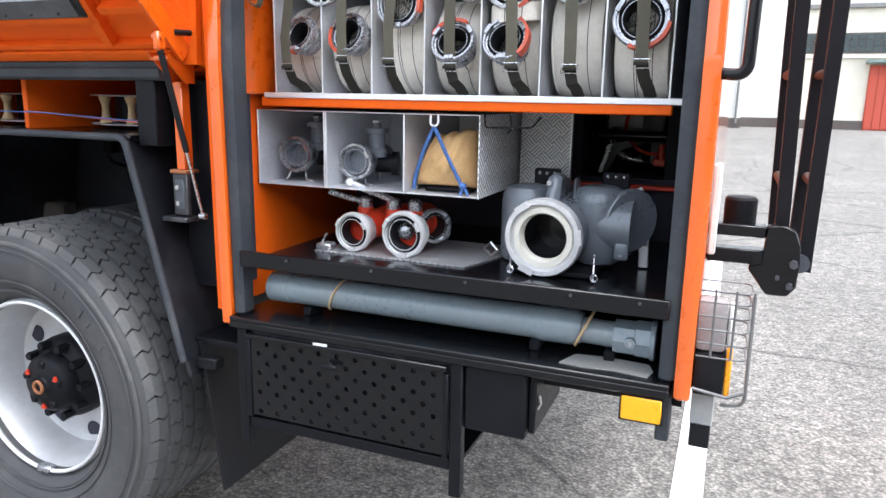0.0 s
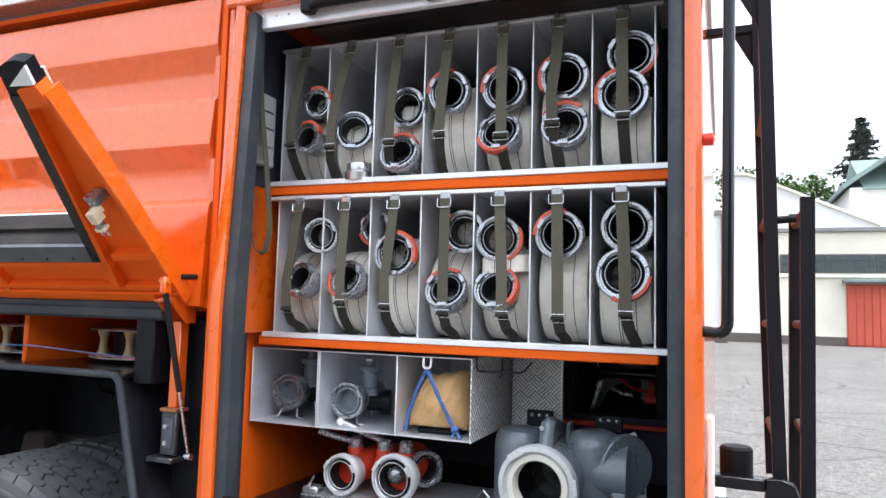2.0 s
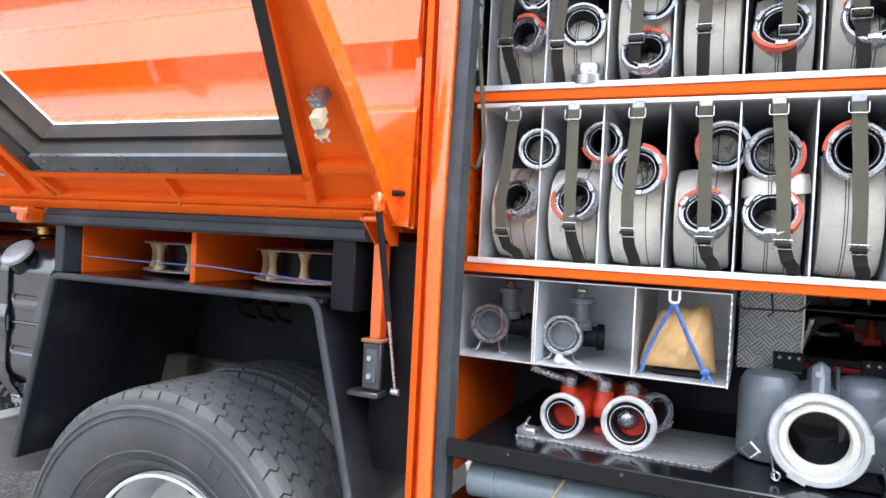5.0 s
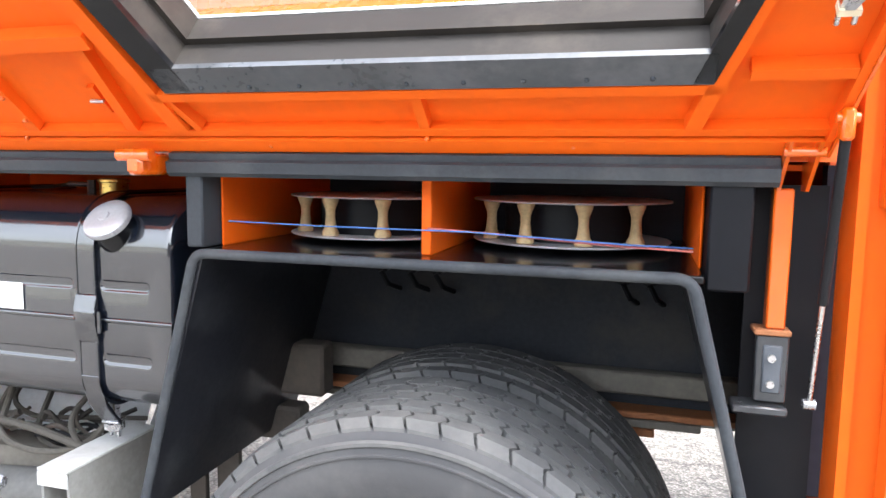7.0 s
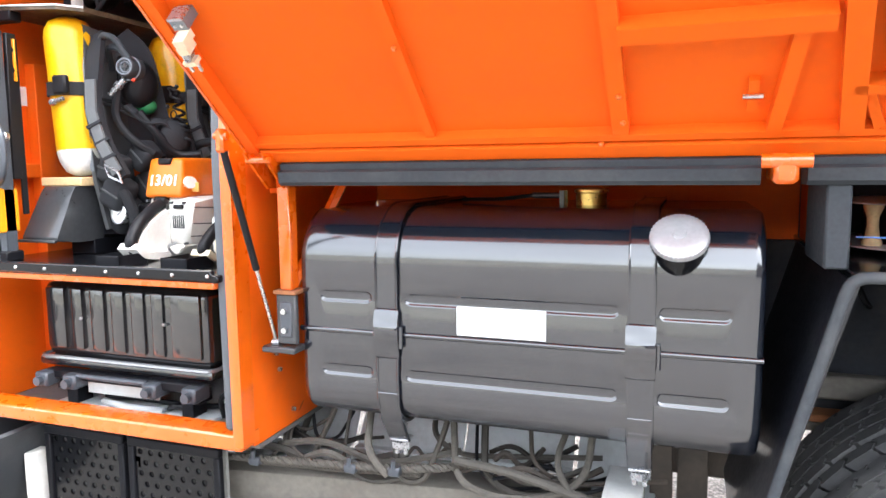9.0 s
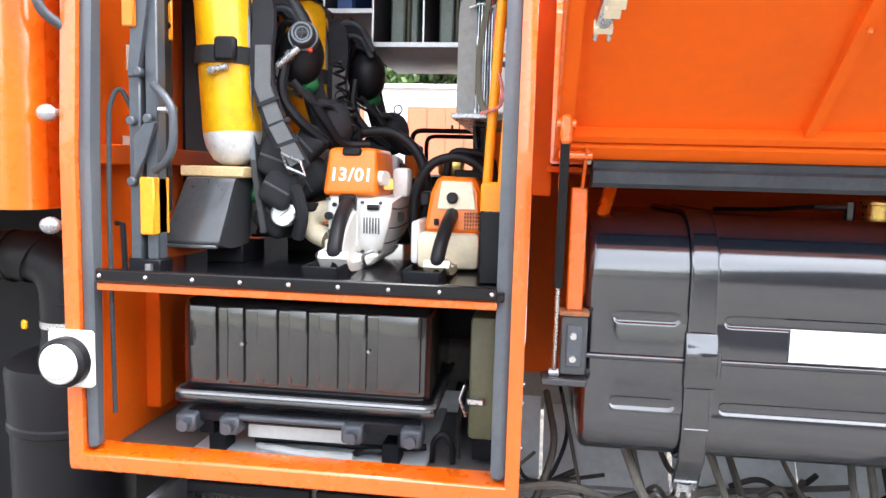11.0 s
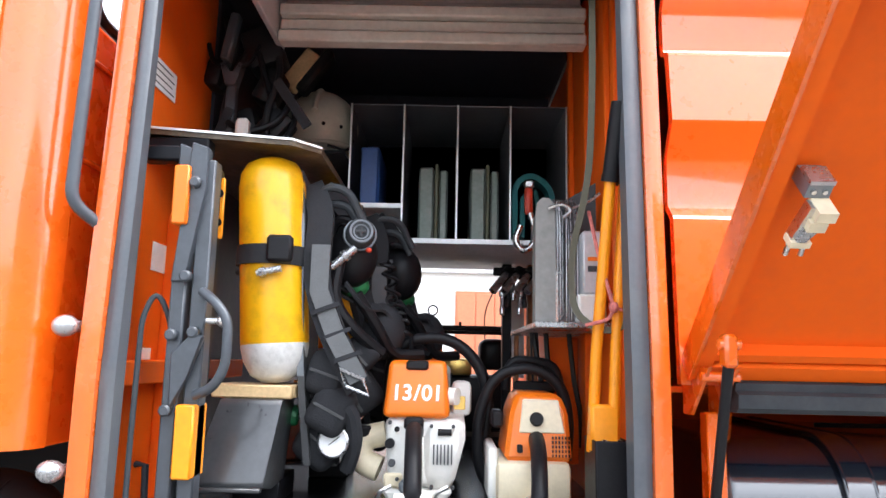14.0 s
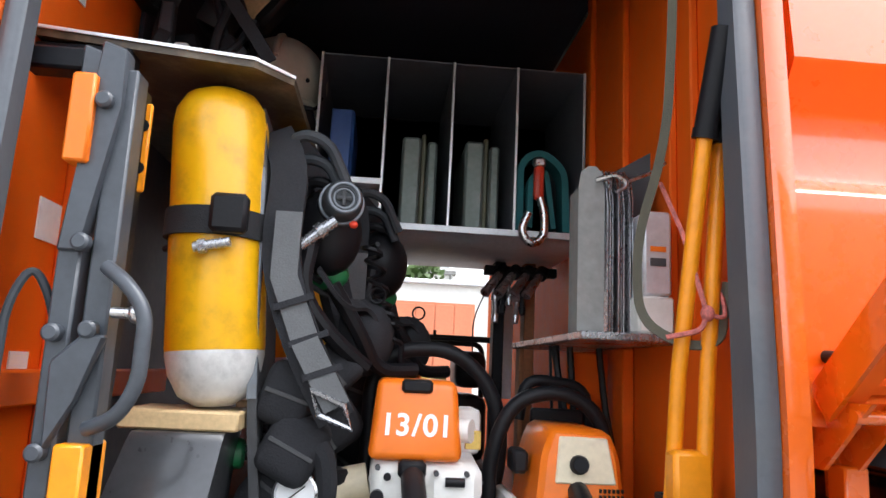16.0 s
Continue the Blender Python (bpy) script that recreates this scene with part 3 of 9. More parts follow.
# rear locker: inner walls
part("side_wall", B().box(-1.335, -1.318, 1.56, 2.36, 0.94, 2.59), ORANGE_IN, truck)
# right and back walls near-black, the locker's inner shade in their colour
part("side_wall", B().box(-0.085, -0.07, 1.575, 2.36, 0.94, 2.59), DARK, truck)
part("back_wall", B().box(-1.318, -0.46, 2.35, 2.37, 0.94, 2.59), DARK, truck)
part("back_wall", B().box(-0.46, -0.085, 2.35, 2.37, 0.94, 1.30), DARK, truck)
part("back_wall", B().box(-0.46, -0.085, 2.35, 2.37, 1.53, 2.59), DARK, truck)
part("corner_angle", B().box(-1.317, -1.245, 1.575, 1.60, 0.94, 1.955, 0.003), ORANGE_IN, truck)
# near-black sheet holding the shade on the upper left wall
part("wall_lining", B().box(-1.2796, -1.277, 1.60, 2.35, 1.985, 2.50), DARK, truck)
# rear end wall, left of the far side
part("rear_wall", B().box(-0.068, -0.03, 1.57, 1.75, 0.92, 2.59, 0.004), ORANGE, truck)
part("rear_wall", B().box(-0.068, -0.03, 1.7505, 3.9, 0.925, 2.59, 0.004), ORANGE, truck)
# shelves
sh = part("shelf", B().box(-1.205, -0.088, 1.50, 1.512, 1.092, 1.136, 0.003).box(-1.205, -0.088, 1.512, 2.34, 1.09, 1.1005), BLACK, truck, "glossy black steel shelf")
sh = part("shelf", B().box(-1.245, -0.075, 1.495, 2.34, 0.935, 0.948, 0.003).box(-1.245, -0.075, 1.495, 1.52, 0.915, 0.936, 0.003), BLACK, truck, "glossy black steel shelf")
for x in (-1.05, -0.80, -0.55, -0.30, -0.15):
    part("bolt", B().cyl((x, 1.4985, 1.124), (x, 1.494, 1.124), 0.004, seg=8), BRACKET, truck)
part("cross_beam", B().box(-1.275, -0.135, 1.72, 1.76, 1.516, 1.545, 0.003), ORANGE_IN, truck)
part("cross_beam", B().box(-1.275, -0.10, 1.72, 1.76, 1.962, 1.989, 0.003), ORANGE_IN, truck)
part("cross_beam", B().box(-1.27, -0.135, 2.30, 2.33, 1.27, 1.285, 0.003), RED, truck)
# hose racks: aluminium bays
DIV = [-1.240 + i * 0.1564 for i in range(8)]
for top, low in ((2.412, 2.0), (1.950, 1.552)):
    rack = part("hose_rack", B().box(-1.243, -0.143, 1.745, 2.32, low - 0.003, low, 0.0005), ALU, truck, "aluminium hose rack with upright dividers")
    for x in DIV:
        leaf = part("divider", B().box(x - 0.0016, x + 0.0016, 1.747, 2.32, low, top, 0.0005), ALU, rack)
        # front strip in brighter aluminium, the edge's glint put into the colour
        part("divider_edge", B().box(x - 0.0024, x + 0.0024, 1.7435, 1.7468, low, top, 0.0008), ALU_BRIGHT, leaf)
    part("rail", B().box(-1.262, -0.112, 1.715, 1.745, low - 0.012, low + 0.004, 0.002), ALU_BRIGHT, rack)
    if top < 2:
        part("rail", B().box(-1.258, -0.118, 1.722, 1.745, top - 0.003, top + 0.009, 0.002), ALU_BRIGHT, rack)
    else:
        part("rail", B().box(-1.25, -0.125, 1.735, 1.75, top - 0.003, top + 0.006, 0.002), ALU, rack)
    part("rack_roof", B().box(-1.243, -0.143, 1.76, 2.32, top, top + 0.002), ALU, rack)
# three aluminium boxes under the racks
boxes = part("box_rack", B().box(-1.309, -0.612, 1.745, 2.16, 1.287, 1.290), ALU, truck, "row of open aluminium boxes")
part("box_top", B().box(-1.309, -0.612, 1.745, 2.16, 1.503, 1.506), ALU, boxes)
part("box_back", B().box(-1.309, -0.612, 2.157, 2.16, 1.29, 1.503), ALU, boxes)
for x in (-1.3075, -1.080, -1.074, -0.828):
    leaf = part("divider", B().box(x - 0.0015, x + 0.0015, 1.744, 2.157, 1.288, 1.505, 0.0005), ALU, boxes)
    # brighter strip as the glint on the box divider's front
    part("divider_edge", B().box(x - 0.0022, x + 0.0022, 1.7405, 1.7438, 1.287, 1.506, 0.0008), ALU_BRIGHT, leaf)
part("divider", B().box(-0.6135, -0.610, 1.744, 2.157, 1.285, 1.506, 0.0005), CHECKER_SIDE, boxes)
part("back_sheet", B().box(-0.60, -0.446, 2.10, 2.104, 1.285, 1.51), CHECKER_PALE, truck, "bright aluminium tread plate sheet")
part("sheet_edge", B().box(-0.4455, -0.440, 2.085, 2.106, 1.285, 1.51, 0.001), ALU_BRIGHT, truck)
# rolled-up shutter, its end bar showing
shutter = part("shutter", B().box(-1.262, -0.10, 1.575, 1.60, 2.415, 2.508, 0.004), ALU_BRIGHT, truck, "aluminium end bar of a rolled-up shutter")
bar = B().path(bend([(-1.045, 1.572, 2.452), (-1.02, 1.545, 2.456), (-0.34, 1.545, 2.456), (-0.315, 1.572, 2.452)], 0.02), 0.017, 10)
handle = part("bar_handle", bar, PLASTIC, shutter, "long black lift bar")
for x in (-1.045, -0.315):
    part("bar_end", B().box(x - 0.018, x + 0.018, 1.54, 1.575, 2.432, 2.476, 0.008, 2), PLASTIC, shutter)
part("latch", B().cyl((-0.68, 1.55, 2.44), (-0.68, 1.52, 2.475), 0.011).box(-0.70, -0.66, 1.535, 1.575, 2.425, 2.475, 0.005), BLACK_MATT, shutter)
part("knob", B().cyl((-0.68, 1.53, 2.474), (-0.68, 1.53, 2.496), 0.012, bev=0.003), STEEL, shutter)
for x in (-1.235, -0.12):
    part("roller_block", B().box(x - 0.022, x + 0.022, 1.55, 1.575, 2.482, 2.506, 0.005), PLASTIC, shutter)
for x in (-1.12, -1.16, -0.22, -0.25, -0.15, -0.13):
    part("rivet", B().sphere((x, 1.575, 2.45), 0.004, seg=8, rows=4), STEEL, shutter)
# slats in the interior near-black: shade under the header is in the colour
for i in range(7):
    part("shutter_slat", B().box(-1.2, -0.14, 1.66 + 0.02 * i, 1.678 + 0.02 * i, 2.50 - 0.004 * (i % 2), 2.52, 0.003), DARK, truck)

# ---- tank section: ribbed side panel ----
prof = [(1.60, 2.545), (1.582, 2.54), (1.577, 2.525), (1.571, 2.39), (1.574, 2.383), (1.602, 2.322), (1.604, 2.312), (1.603, 2.243), (1.600, 2.237), (1.578, 2.228), (1.573, 2.22), (1.560, 2.092), (1.563, 2.085), (1.598, 2.033), (1.600, 2.024), (1.600, 1.946), (1.597, 1.938), (1.576, 1.922), (1.571, 1.913), (1.560, 1.70), (1.556, 1.625)]
inner = [(y + 0.02, z) for y, z in reversed(prof)]
part("ribbed_panel", B().prism(prof + inner, "x", -3.795, -1.36), ORANGE, truck, "glossy orange ribbed steel side panel", angle=25)
part("panel_end", B().box(-1.375, -1.358, 1.585, 1.70, 1.62, 2.55), ORANGE, truck)
# near-black sheets here and above the panel fill gaps with painted shade
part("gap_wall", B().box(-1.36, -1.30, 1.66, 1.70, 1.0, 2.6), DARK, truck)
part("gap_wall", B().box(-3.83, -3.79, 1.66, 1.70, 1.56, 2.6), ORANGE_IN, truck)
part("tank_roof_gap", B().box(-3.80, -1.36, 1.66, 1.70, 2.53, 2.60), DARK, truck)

# ---- swung-up flap over wheel and fuel tank ----
HINGE = Vector((0, 1.509, 1.658))
FD = Vector((0, -math.cos(radians(40)), math.sin(radians(40))))     # along the flap, away from the hinge
FN = Vector((0, math.sin(radians(40)), math.cos(radians(40))))      # its outer face, turned up and in
FLAP_L = 0.645


def on_flap(x, v, n):
    return HINGE + Vector((x, 0, 0)) + FD * v + FN * n


def flap_prism(b, poly, n0, n1):
    lo = [b.bm.verts.new(on_flap(x, v, n0)) for x, v in poly]
    hi = [b.bm.verts.new(on_flap(x, v, n1)) for x, v in poly]
    b.bm.faces.new(lo)
    b.bm.faces.new(hi[::-1])
    k = len(poly)
    for i in range(k):
        j = (i + 1) % k
        b.bm.faces.new((lo[i], hi[i], hi[j], lo[j]))
    return b


def flap_bar(b, x0, v0, x1, v1, w, n0, n1):
    d = Vector((x1 - x0, v1 - v0)).normalized()
    s = Vector((-d.y, d.x)) * (w / 2)
    return flap_prism(b, [(x0 + s.x, v0 + s.y), (x1 + s.x, v1 + s.y), (x1 - s.x, v1 - s.y), (x0 - s.x, v0 - s.y)], n0, n1)


CUT = [(-2.648, FLAP_L), (-2.557, 0.13), (-1.580, 0.127), (-1.411, FLAP_L)]
LOW = -0.036        # lower edge of the flap, past the hinge line
flap_skin = flap_prism(B(), [(-3.785, LOW), (-1.392, LOW), (-1.352, 0.35), (-1.336, FLAP_L), CUT[3], CUT[2], CUT[1], CUT[0], (-3.785, FLAP_L)], 0.03, 0.036)
flap = part("side_flap", flap_skin, ORANGE_IN, truck, "swung-up orange steel flap, ribbed inside, with a wheel cut-out")
# outer folds, uprights, cross ribs and the double lower fold
for x0, v0, x1, v1, w, n0 in (
        (-3.785, 0.012, -1.385, 0.012, 0.016, 0.006), (-3.785, LOW + 0.016, -1.39, LOW + 0.016, 0.032, 0.0), (-3.772, LOW + 0.033, -3.772, FLAP_L, 0.026, 0.0),
        (-3.785, FLAP_L - 0.012, -2.66, FLAP_L - 0.012, 0.024, 0.0), (-3.341, 0.021, -3.338, FLAP_L - 0.025, 0.020, 0.012), (-2.963, 0.021, -2.972, FLAP_L - 0.025, 0.030, 0.006),
        (-2.705, 0.021, -2.686, 0.237, 0.024, 0.004), (-2.586, 0.02, -2.664, FLAP_L - 0.02, 0.036, 0.0), (-2.955, 0.254, -2.645, 0.256, 0.032, -0.004),
        (-2.60, 0.115, -1.56, 0.113, 0.020, 0.0), (-2.068, 0.021, -2.068, 0.104, 0.020, 0.008), (-1.604, 0.02, -1.428, FLAP_L - 0.02, 0.026, 0.0),
        (-1.530, 0.141, -1.388, 0.141, 0.020, 0.0), (-2.545, 0.021, -2.575, 0.104, 0.016, 0.006)):
    part("rib", flap_bar(B(), x0, v0, x1, v1, w, n0, 0.0305), ORANGE_IN, flap)
part("rib", flap_prism(B(), [(-1.40, LOW + 0.033), (-1.388, LOW + 0.033), (-1.352, 0.35), (-1.336, FLAP_L), (-1.352, FLAP_L), (-1.368, 0.35)], 0.0, 0.0305), ORANGE_IN, flap)
part("rib", flap_prism(B(), [(-1.412, FLAP_L - 0.03), (-1.338, FLAP_L - 0.03), (-1.342, FLAP_L + 0.021), (-1.402, FLAP_L + 0.016)], -0.006, 0.034), ORANGE_IN, flap)
for x, v in ((-2.957, 0.055), (-2.961, 0.12), (-2.968, 0.33), (-3.338, 0.26), (-2.068, 0.0), (-3.0, 0.0), (-2.4, -0.02), (-1.8, -0.02)):
    part("rivet", B().sphere(on_flap(x, v, 0.004), 0.006, seg=8, rows=4), ORANGE, flap)
part("lug", flap_prism(B(), [(-2.752, 0.06), (-2.735, 0.06), (-2.735, 0.13), (-2.752, 0.13)], 0.018, 0.031), ORANGE_IN, flap)
part("lug_pin", B().cyl(on_flap(-2.760, 0.098, 0.014), on_flap(-2.728, 0.098, 0.014), 0.004, seg=8), STEEL, flap)
# black rubber mudguard round the cut-out, stepped, standing out behind the flap
for (a, c), s in zip(zip(CUT, CUT[1:]), ((1.0, 0.1), (0.0, 1.0), (-1.0, 0.1))):
    (ax, av), (cx, cv) = a, c

    def strip_of(o0, o1, n0, n1, material):
        lip = flap_prism(B(), [(ax + s[0] * o0, av + s[1] * o0), (cx + s[0] * o0, cv + s[1] * o0), (cx + s[0] * o1, cv + s[1] * o1), (ax + s[0] * o1, av + s[1] * o1)], n0, n1)
        part("arch_lip", lip, material, flap, "wheel-arch lip, black rubber with a painted sky-lit edge")

    wide = 0.030 if s[0] < 0 else 0.060
    # long strip glossy grey, the two side strips black
    strip_of(0.0, wide, -0.002, 0.010, LIP_GREY if s[0] == 0 else BLACK)
    strip_of(wide - 0.008, wide, 0.010, 0.062, BROWN_RUBBER)
    strip_of(wide - 0.007, wide + 0.013, 0.062, 0.076, BROWN_RUBBER)
    strip_of(wide + 0.005, wide + 0.013, 0.076, 0.119, BROWN_RUBBER)
    # white strip painting the skylight caught by the lip's outer edge
    strip_of(wide + 0.003, wide + 0.015, 0.1195, 0.126, PAPER)
for i in range(9):
    p_ = on_flap(-2.47 + i * 0.10, 0.142, -0.003)
    part("rivet", B().sphere(p_, 0.0045, seg=8, rows=4), RUBBER, flap)
part("end_cap", flap_prism(B(), [(-1.446, FLAP_L + 0.001), (-1.428, 0.700), (-1.410, 0.716), (-1.385, 0.724), (-1.360, 0.725), (-1.333, 0.718), (-1.345, 0.668), (-1.402, 0.663), (-1.412, FLAP_L + 0.001)], 0.004, 0.034), BLACK_MATT, flap, "black rubber end cap")
part("white_plug", flap_prism(B(), [(-1.415, 0.672), (-1.333, 0.713), (-1.345, 0.668)], -0.004, 0.0035), PAPER, flap)
part("edge_fold", flap_prism(B(), [(-1.392, LOW), (-1.387, LOW), (-1.347, 0.35), (-1.331, FLAP_L), (-1.336, FLAP_L), (-1.352, 0.35)], -0.004, 0.045), ORANGE, flap)
part("edge_fold", flap_prism(B(), [(-3.791, LOW), (-3.785, LOW), (-3.785, FLAP_L), (-3.791, FLAP_L)], -0.004, 0.045), ORANGE, flap)


def flap_latch(x, v, side):
    """A spring catch: bracket on the skin, cream block, leaning arm, yoke with two prongs."""
    k_ = 0.72

    def at(p, q):
        return (x + side * p * k_, v + q * k_)

    def slab(x0, v0, x1, v1, n0, n1):
        return flap_prism(B(), [at(x0, v0), at(x1, v0), at(x1, v1), at(x0, v1)], n0, n1)

    lt = part("latch", slab(-0.020, 0.096, 0.024, 0.125, -0.014, 0.030), GREY_PAINT, flap, "worn steel catch with a cream block and two prongs")
    part("latch_tab", slab(-0.020, 0.1255, 0.024, 0.133, -0.016, 0.020), CAST, lt)
    part("latch_block", slab(-0.008, 0.074, 0.026, 0.0955, -0.046, -0.010), CREAM, lt)
    part("latch_block", slab(-0.014, 0.050, 0.018, 0.071, -0.044, -0.014), CREAM, lt)
    part("latch_arm", flap_prism(B(), [at(p, q) for p, q in ((-0.016, 0.094), (-0.006, 0.094), (-0.016, 0.020), (-0.028, 0.020))], -0.034, -0.016), STEEL, lt)
    part("latch_link", flap_prism(B(), [at(p, q) for p, q in ((-0.010, 0.048), (0.010, 0.048), (-0.004, 0.022), (-0.020, 0.022))], -0.040, -0.018), CAST, lt)
    part("yoke", slab(-0.030, 0.008, 0.008, 0.021, -0.040, -0.018), CREAM, lt)
    for k in (-0.025, 0.003):
        part("prong", B().cyl(on_flap(*at(k, 0.009), -0.030), on_flap(*at(k, -0.018), -0.032), 0.0038, seg=10, bev=0.0012), STEEL, lt)
    for k in (-0.008, 0.012):
        part("latch_screw", B().cyl(on_flap(*at(k, 0.110), -0.013), on_flap(*at(k, 0.110), -0.017), 0.0033, seg=8), STEEL, lt)
    return lt


flap_latch(-3.724, 0.282, 1)
flap_latch(-1.428, 0.268, 1)

# ---- belt strip, hinges and struts below the flap ----
for x0, x1 in ((-3.715, -2.72), (-2.645, -1.46)):
    strip = B().prism([(1.520, 1.590), (1.517, 1.612), (1.530, 1.618), (1.527, 1.630), (1.545, 1.636), (1.60, 1.636), (1.60, 1.582), (1.53, 1.582)], "x", x0, x1)
    part("rubber_seal", strip, RUBBER, truck, "black rubber drip seal")
for x in (-3.75, -1.43):
    for k in (-0.028, 0.016):
        part("hinge_gusset", B().prism([(1.475, 1.655), (1.60, 1.655), (1.60, 1.575), (1.565, 1.575)], "x", x + k, x + k + 0.006), ORANGE, truck)
    part("hinge_pin", B().cyl((x - 0.032, 1.50, 1.640), (x + 0.03, 1.50, 1.640), 0.008, seg=12), ORANGE, truck)
for x in (-2.685,):
    part("hinge", B().box(x - 0.02, x + 0.02, 1.465, 1.60, 1.585, 1.63, 0.008).cyl((x - 0.04, 1.475, 1.625), (x + 0.04, 1.475, 1.625), 0.013), ORANGE, truck)
for x in (-3.735, -1.445):
    part("support_bar", B().box(x - 0.016, x + 0.016, 1.565, 1.60, 1.335, 1.58, 0.003), ORANGE, truck)
part("support_bar", B().path([(-3.735, 1.60, 1.34), (-3.66, 1.72, 1.58)], 0.014, 6), ORANGE, truck)
for x in (-3.735, -1.45):
    part("foot_plate", B().box(x - 0.03, x + 0.03, 1.555, 1.61, 1.325, 1.335, 0.002), RUSTY, truck)
    part("bracket", B().box(x - 0.025, x + 0.028, 1.56, 1.575, 1.205, 1.325, 0.003).box(x - 0.06, x + 0.03, 1.545, 1.60, 1.185, 1.20, 0.003), BRACKET, truck)
    part("bracket_inset", B().box(x - 0.014, x + 0.018, 1.556, 1.563, 1.222, 1.308, 0.003), GUIDE_GREY, truck)
    for z in (1.240, 1.286):
        part("bolt", B().cyl((x, 1.557, z), (x, 1.548, z), 0.007, seg=8), STEEL, truck)
for y, z in ((1.661, 1.150), (1.674, 1.104), (1.734, 0.978)):
    part("wall_bolt", B().cyl((-3.834, y, z), (-3.826, y, z), 0.006, seg=8), CAST, truck)
for x in (-3.774, -1.386):
    out_ = 1.402 if x < -3 else 1.450
    lo_, hi_ = Vector((x + 0.004, 1.572, 1.205)), Vector((x, out_, 1.668))
    mid_ = lo_.lerp(hi_, 0.40)
    strut = part("gas_strut", B().cyl(mid_, hi_, 0.0082, seg=14, bev=0.002), PLASTIC, truck, "black gas strut with a bright rod")
    part("rod", B().cyl(lo_, mid_, 0.0045, seg=10), STEEL, strut)
    part("strut_eye", B().box(x - 0.010, x + 0.010, out_ - 0.014, out_ + 0.016, 1.655, 1.705, 0.005).cyl((x - 0.016, out_ - 0.002, 1.69), (x + 0.016, out_ - 0.002, 1.69), 0.008, seg=10), ORANGE, strut)
    part("rod_eye", B().cyl(lo_ - Vector((0.010, 0, 0)), lo_ + Vector((0.010, 0, 0)), 0.009, seg=12), CAST, strut)
    part("stop_peg", B().cyl((x + 0.004, 1.50, 1.705), (x + 0.004, 1.575, 1.708), 0.008, seg=12), PLASTIC, truck, "black rubber stop peg")

# ---- wheel-arch box with cable reels ----
part("arch_shelf", B().box(-2.57, -1.57, 1.505, 2.25, 1.415, 1.43, 0.003), BLACK, truck, "glossy black sheet over the wheel arch")
guard = B()
guard.prism([(-2.57, 1.415), (-2.555, 1.415), (-2.72, 0.82), (-2.735, 0.82)], "y", 1.51, 2.2)
part("mudguard", guard, GUARD, truck, "black wheel-arch side sheet")
part("mudguard", B().prism([(-1.60, 1.415), (-1.585, 1.415), (-1.40, 0.735), (-1.415, 0.735)], "y", 1.51, 2.2), GUARD, truck, "black wheel-arch side sheet")
part("arch_bead", B().path(bend([(-2.725, 1.505, 0.83), (-2.572, 1.505, 1.424), (-1.588, 1.505, 1.424), (-1.425, 1.505, 0.78)], 0.03), 0.011, 10), RUBBER, truck, "rubber edge bead of the wheel arch")
part("gap_sheet", B().box(-1.49, -1.362, 1.63, 1.64, 0.98, 1.585), BLACK_MATT, truck)
part("end_box", B().box(-2.612, -2.571, 1.535, 1.75, 1.432, 1.585, 0.004), RUBBER, truck)
part("end_box", B().box(-1.566, -1.495, 1.535, 1.85, 1.40, 1.585, 0.004), BLACK_MATT, truck)
for x, h in ((-2.567, 0.003), (-2.095, 0.011), (-1.572, 0.003)):
    part("partition", B().box(x - h, x + h, 1.60, 2.15, 1.43, 1.60, 0.003), ORANGE_IN, truck)
part("reel_back", B().box(-2.57, -1.57, 2.15, 2.17, 1.43, 1.62), DARK, truck)
part("water_tank", B().box(-3.83, -1.36, 2.30, 3.9, 1.0, 2.58), ORANGE_IN, truck)
part("reel_roof", B().box(-3.80, -1.40, 1.605, 2.3, 1.61, 1.62), ORANGE_IN, truck)
part("inner_arch", B().box(-2.75, -1.40, 2.28, 2.31, 0.94, 1.41), ARCH_GREY, truck)
part("frame_rail", B().box(-4.9, -0.1, 2.36, 2.44, 0.86, 1.06, 0.01), CHASSIS, truck, "dusty grey chassis rail")
part("leaf_spring", B().box(-2.75, -1.40, 2.20, 2.275, 0.925, 0.945, 0.004), RUSTY, truck)
part("leaf_spring", B().box(-2.62, -1.50, 2.20, 2.275, 0.90, 0.922, 0.004), OLD_WOOD, truck)
part("leaf_spring", B().box(-2.50, -1.62, 2.20, 2.275, 0.875, 0.897, 0.004), RUSTY, truck)
part("axle", B().cyl((-2.10, 2.0, 0.573), (-2.10, 3.6, 0.573), 0.11, seg=20), ARCH_GREY, truck)
part("cross_plank", B().box(-2.75, -1.40, 2.22, 2.27, 0.985, 1.05, 0.006), OLD_WOOD, truck)
for x in (-2.42, -2.33, -2.25, -1.72, -1.65):
    part("air_fitting", B().cyl((x, 2.20, 1.32), (x, 2.28, 1.32), 0.025, seg=14).path([(x, 2.19, 1.30), (x + 0.02, 2.2, 1.26), (x + 0.04, 2.25, 1.24)], 0.008, 6), BLACK_MATT, truck)
part("air_line", B().path([(-2.55, 1.60, 1.485), (-2.3, 1.585, 1.483), (-2.0, 1.58, 1.483), (-1.7, 1.585, 1.47), (-1.585, 1.59, 1.468)], 0.0016, 6), BLUE_ROPE, truck, "thin blue air line")
part("air_line", B().path([(-2.09, 1.595, 1.486), (-1.95, 1.59, 1.48), (-1.75, 1.59, 1.468), (-1.585, 1.59, 1.462)], 0.0022, 6), RED_ROPE, truck, "thin red air line")


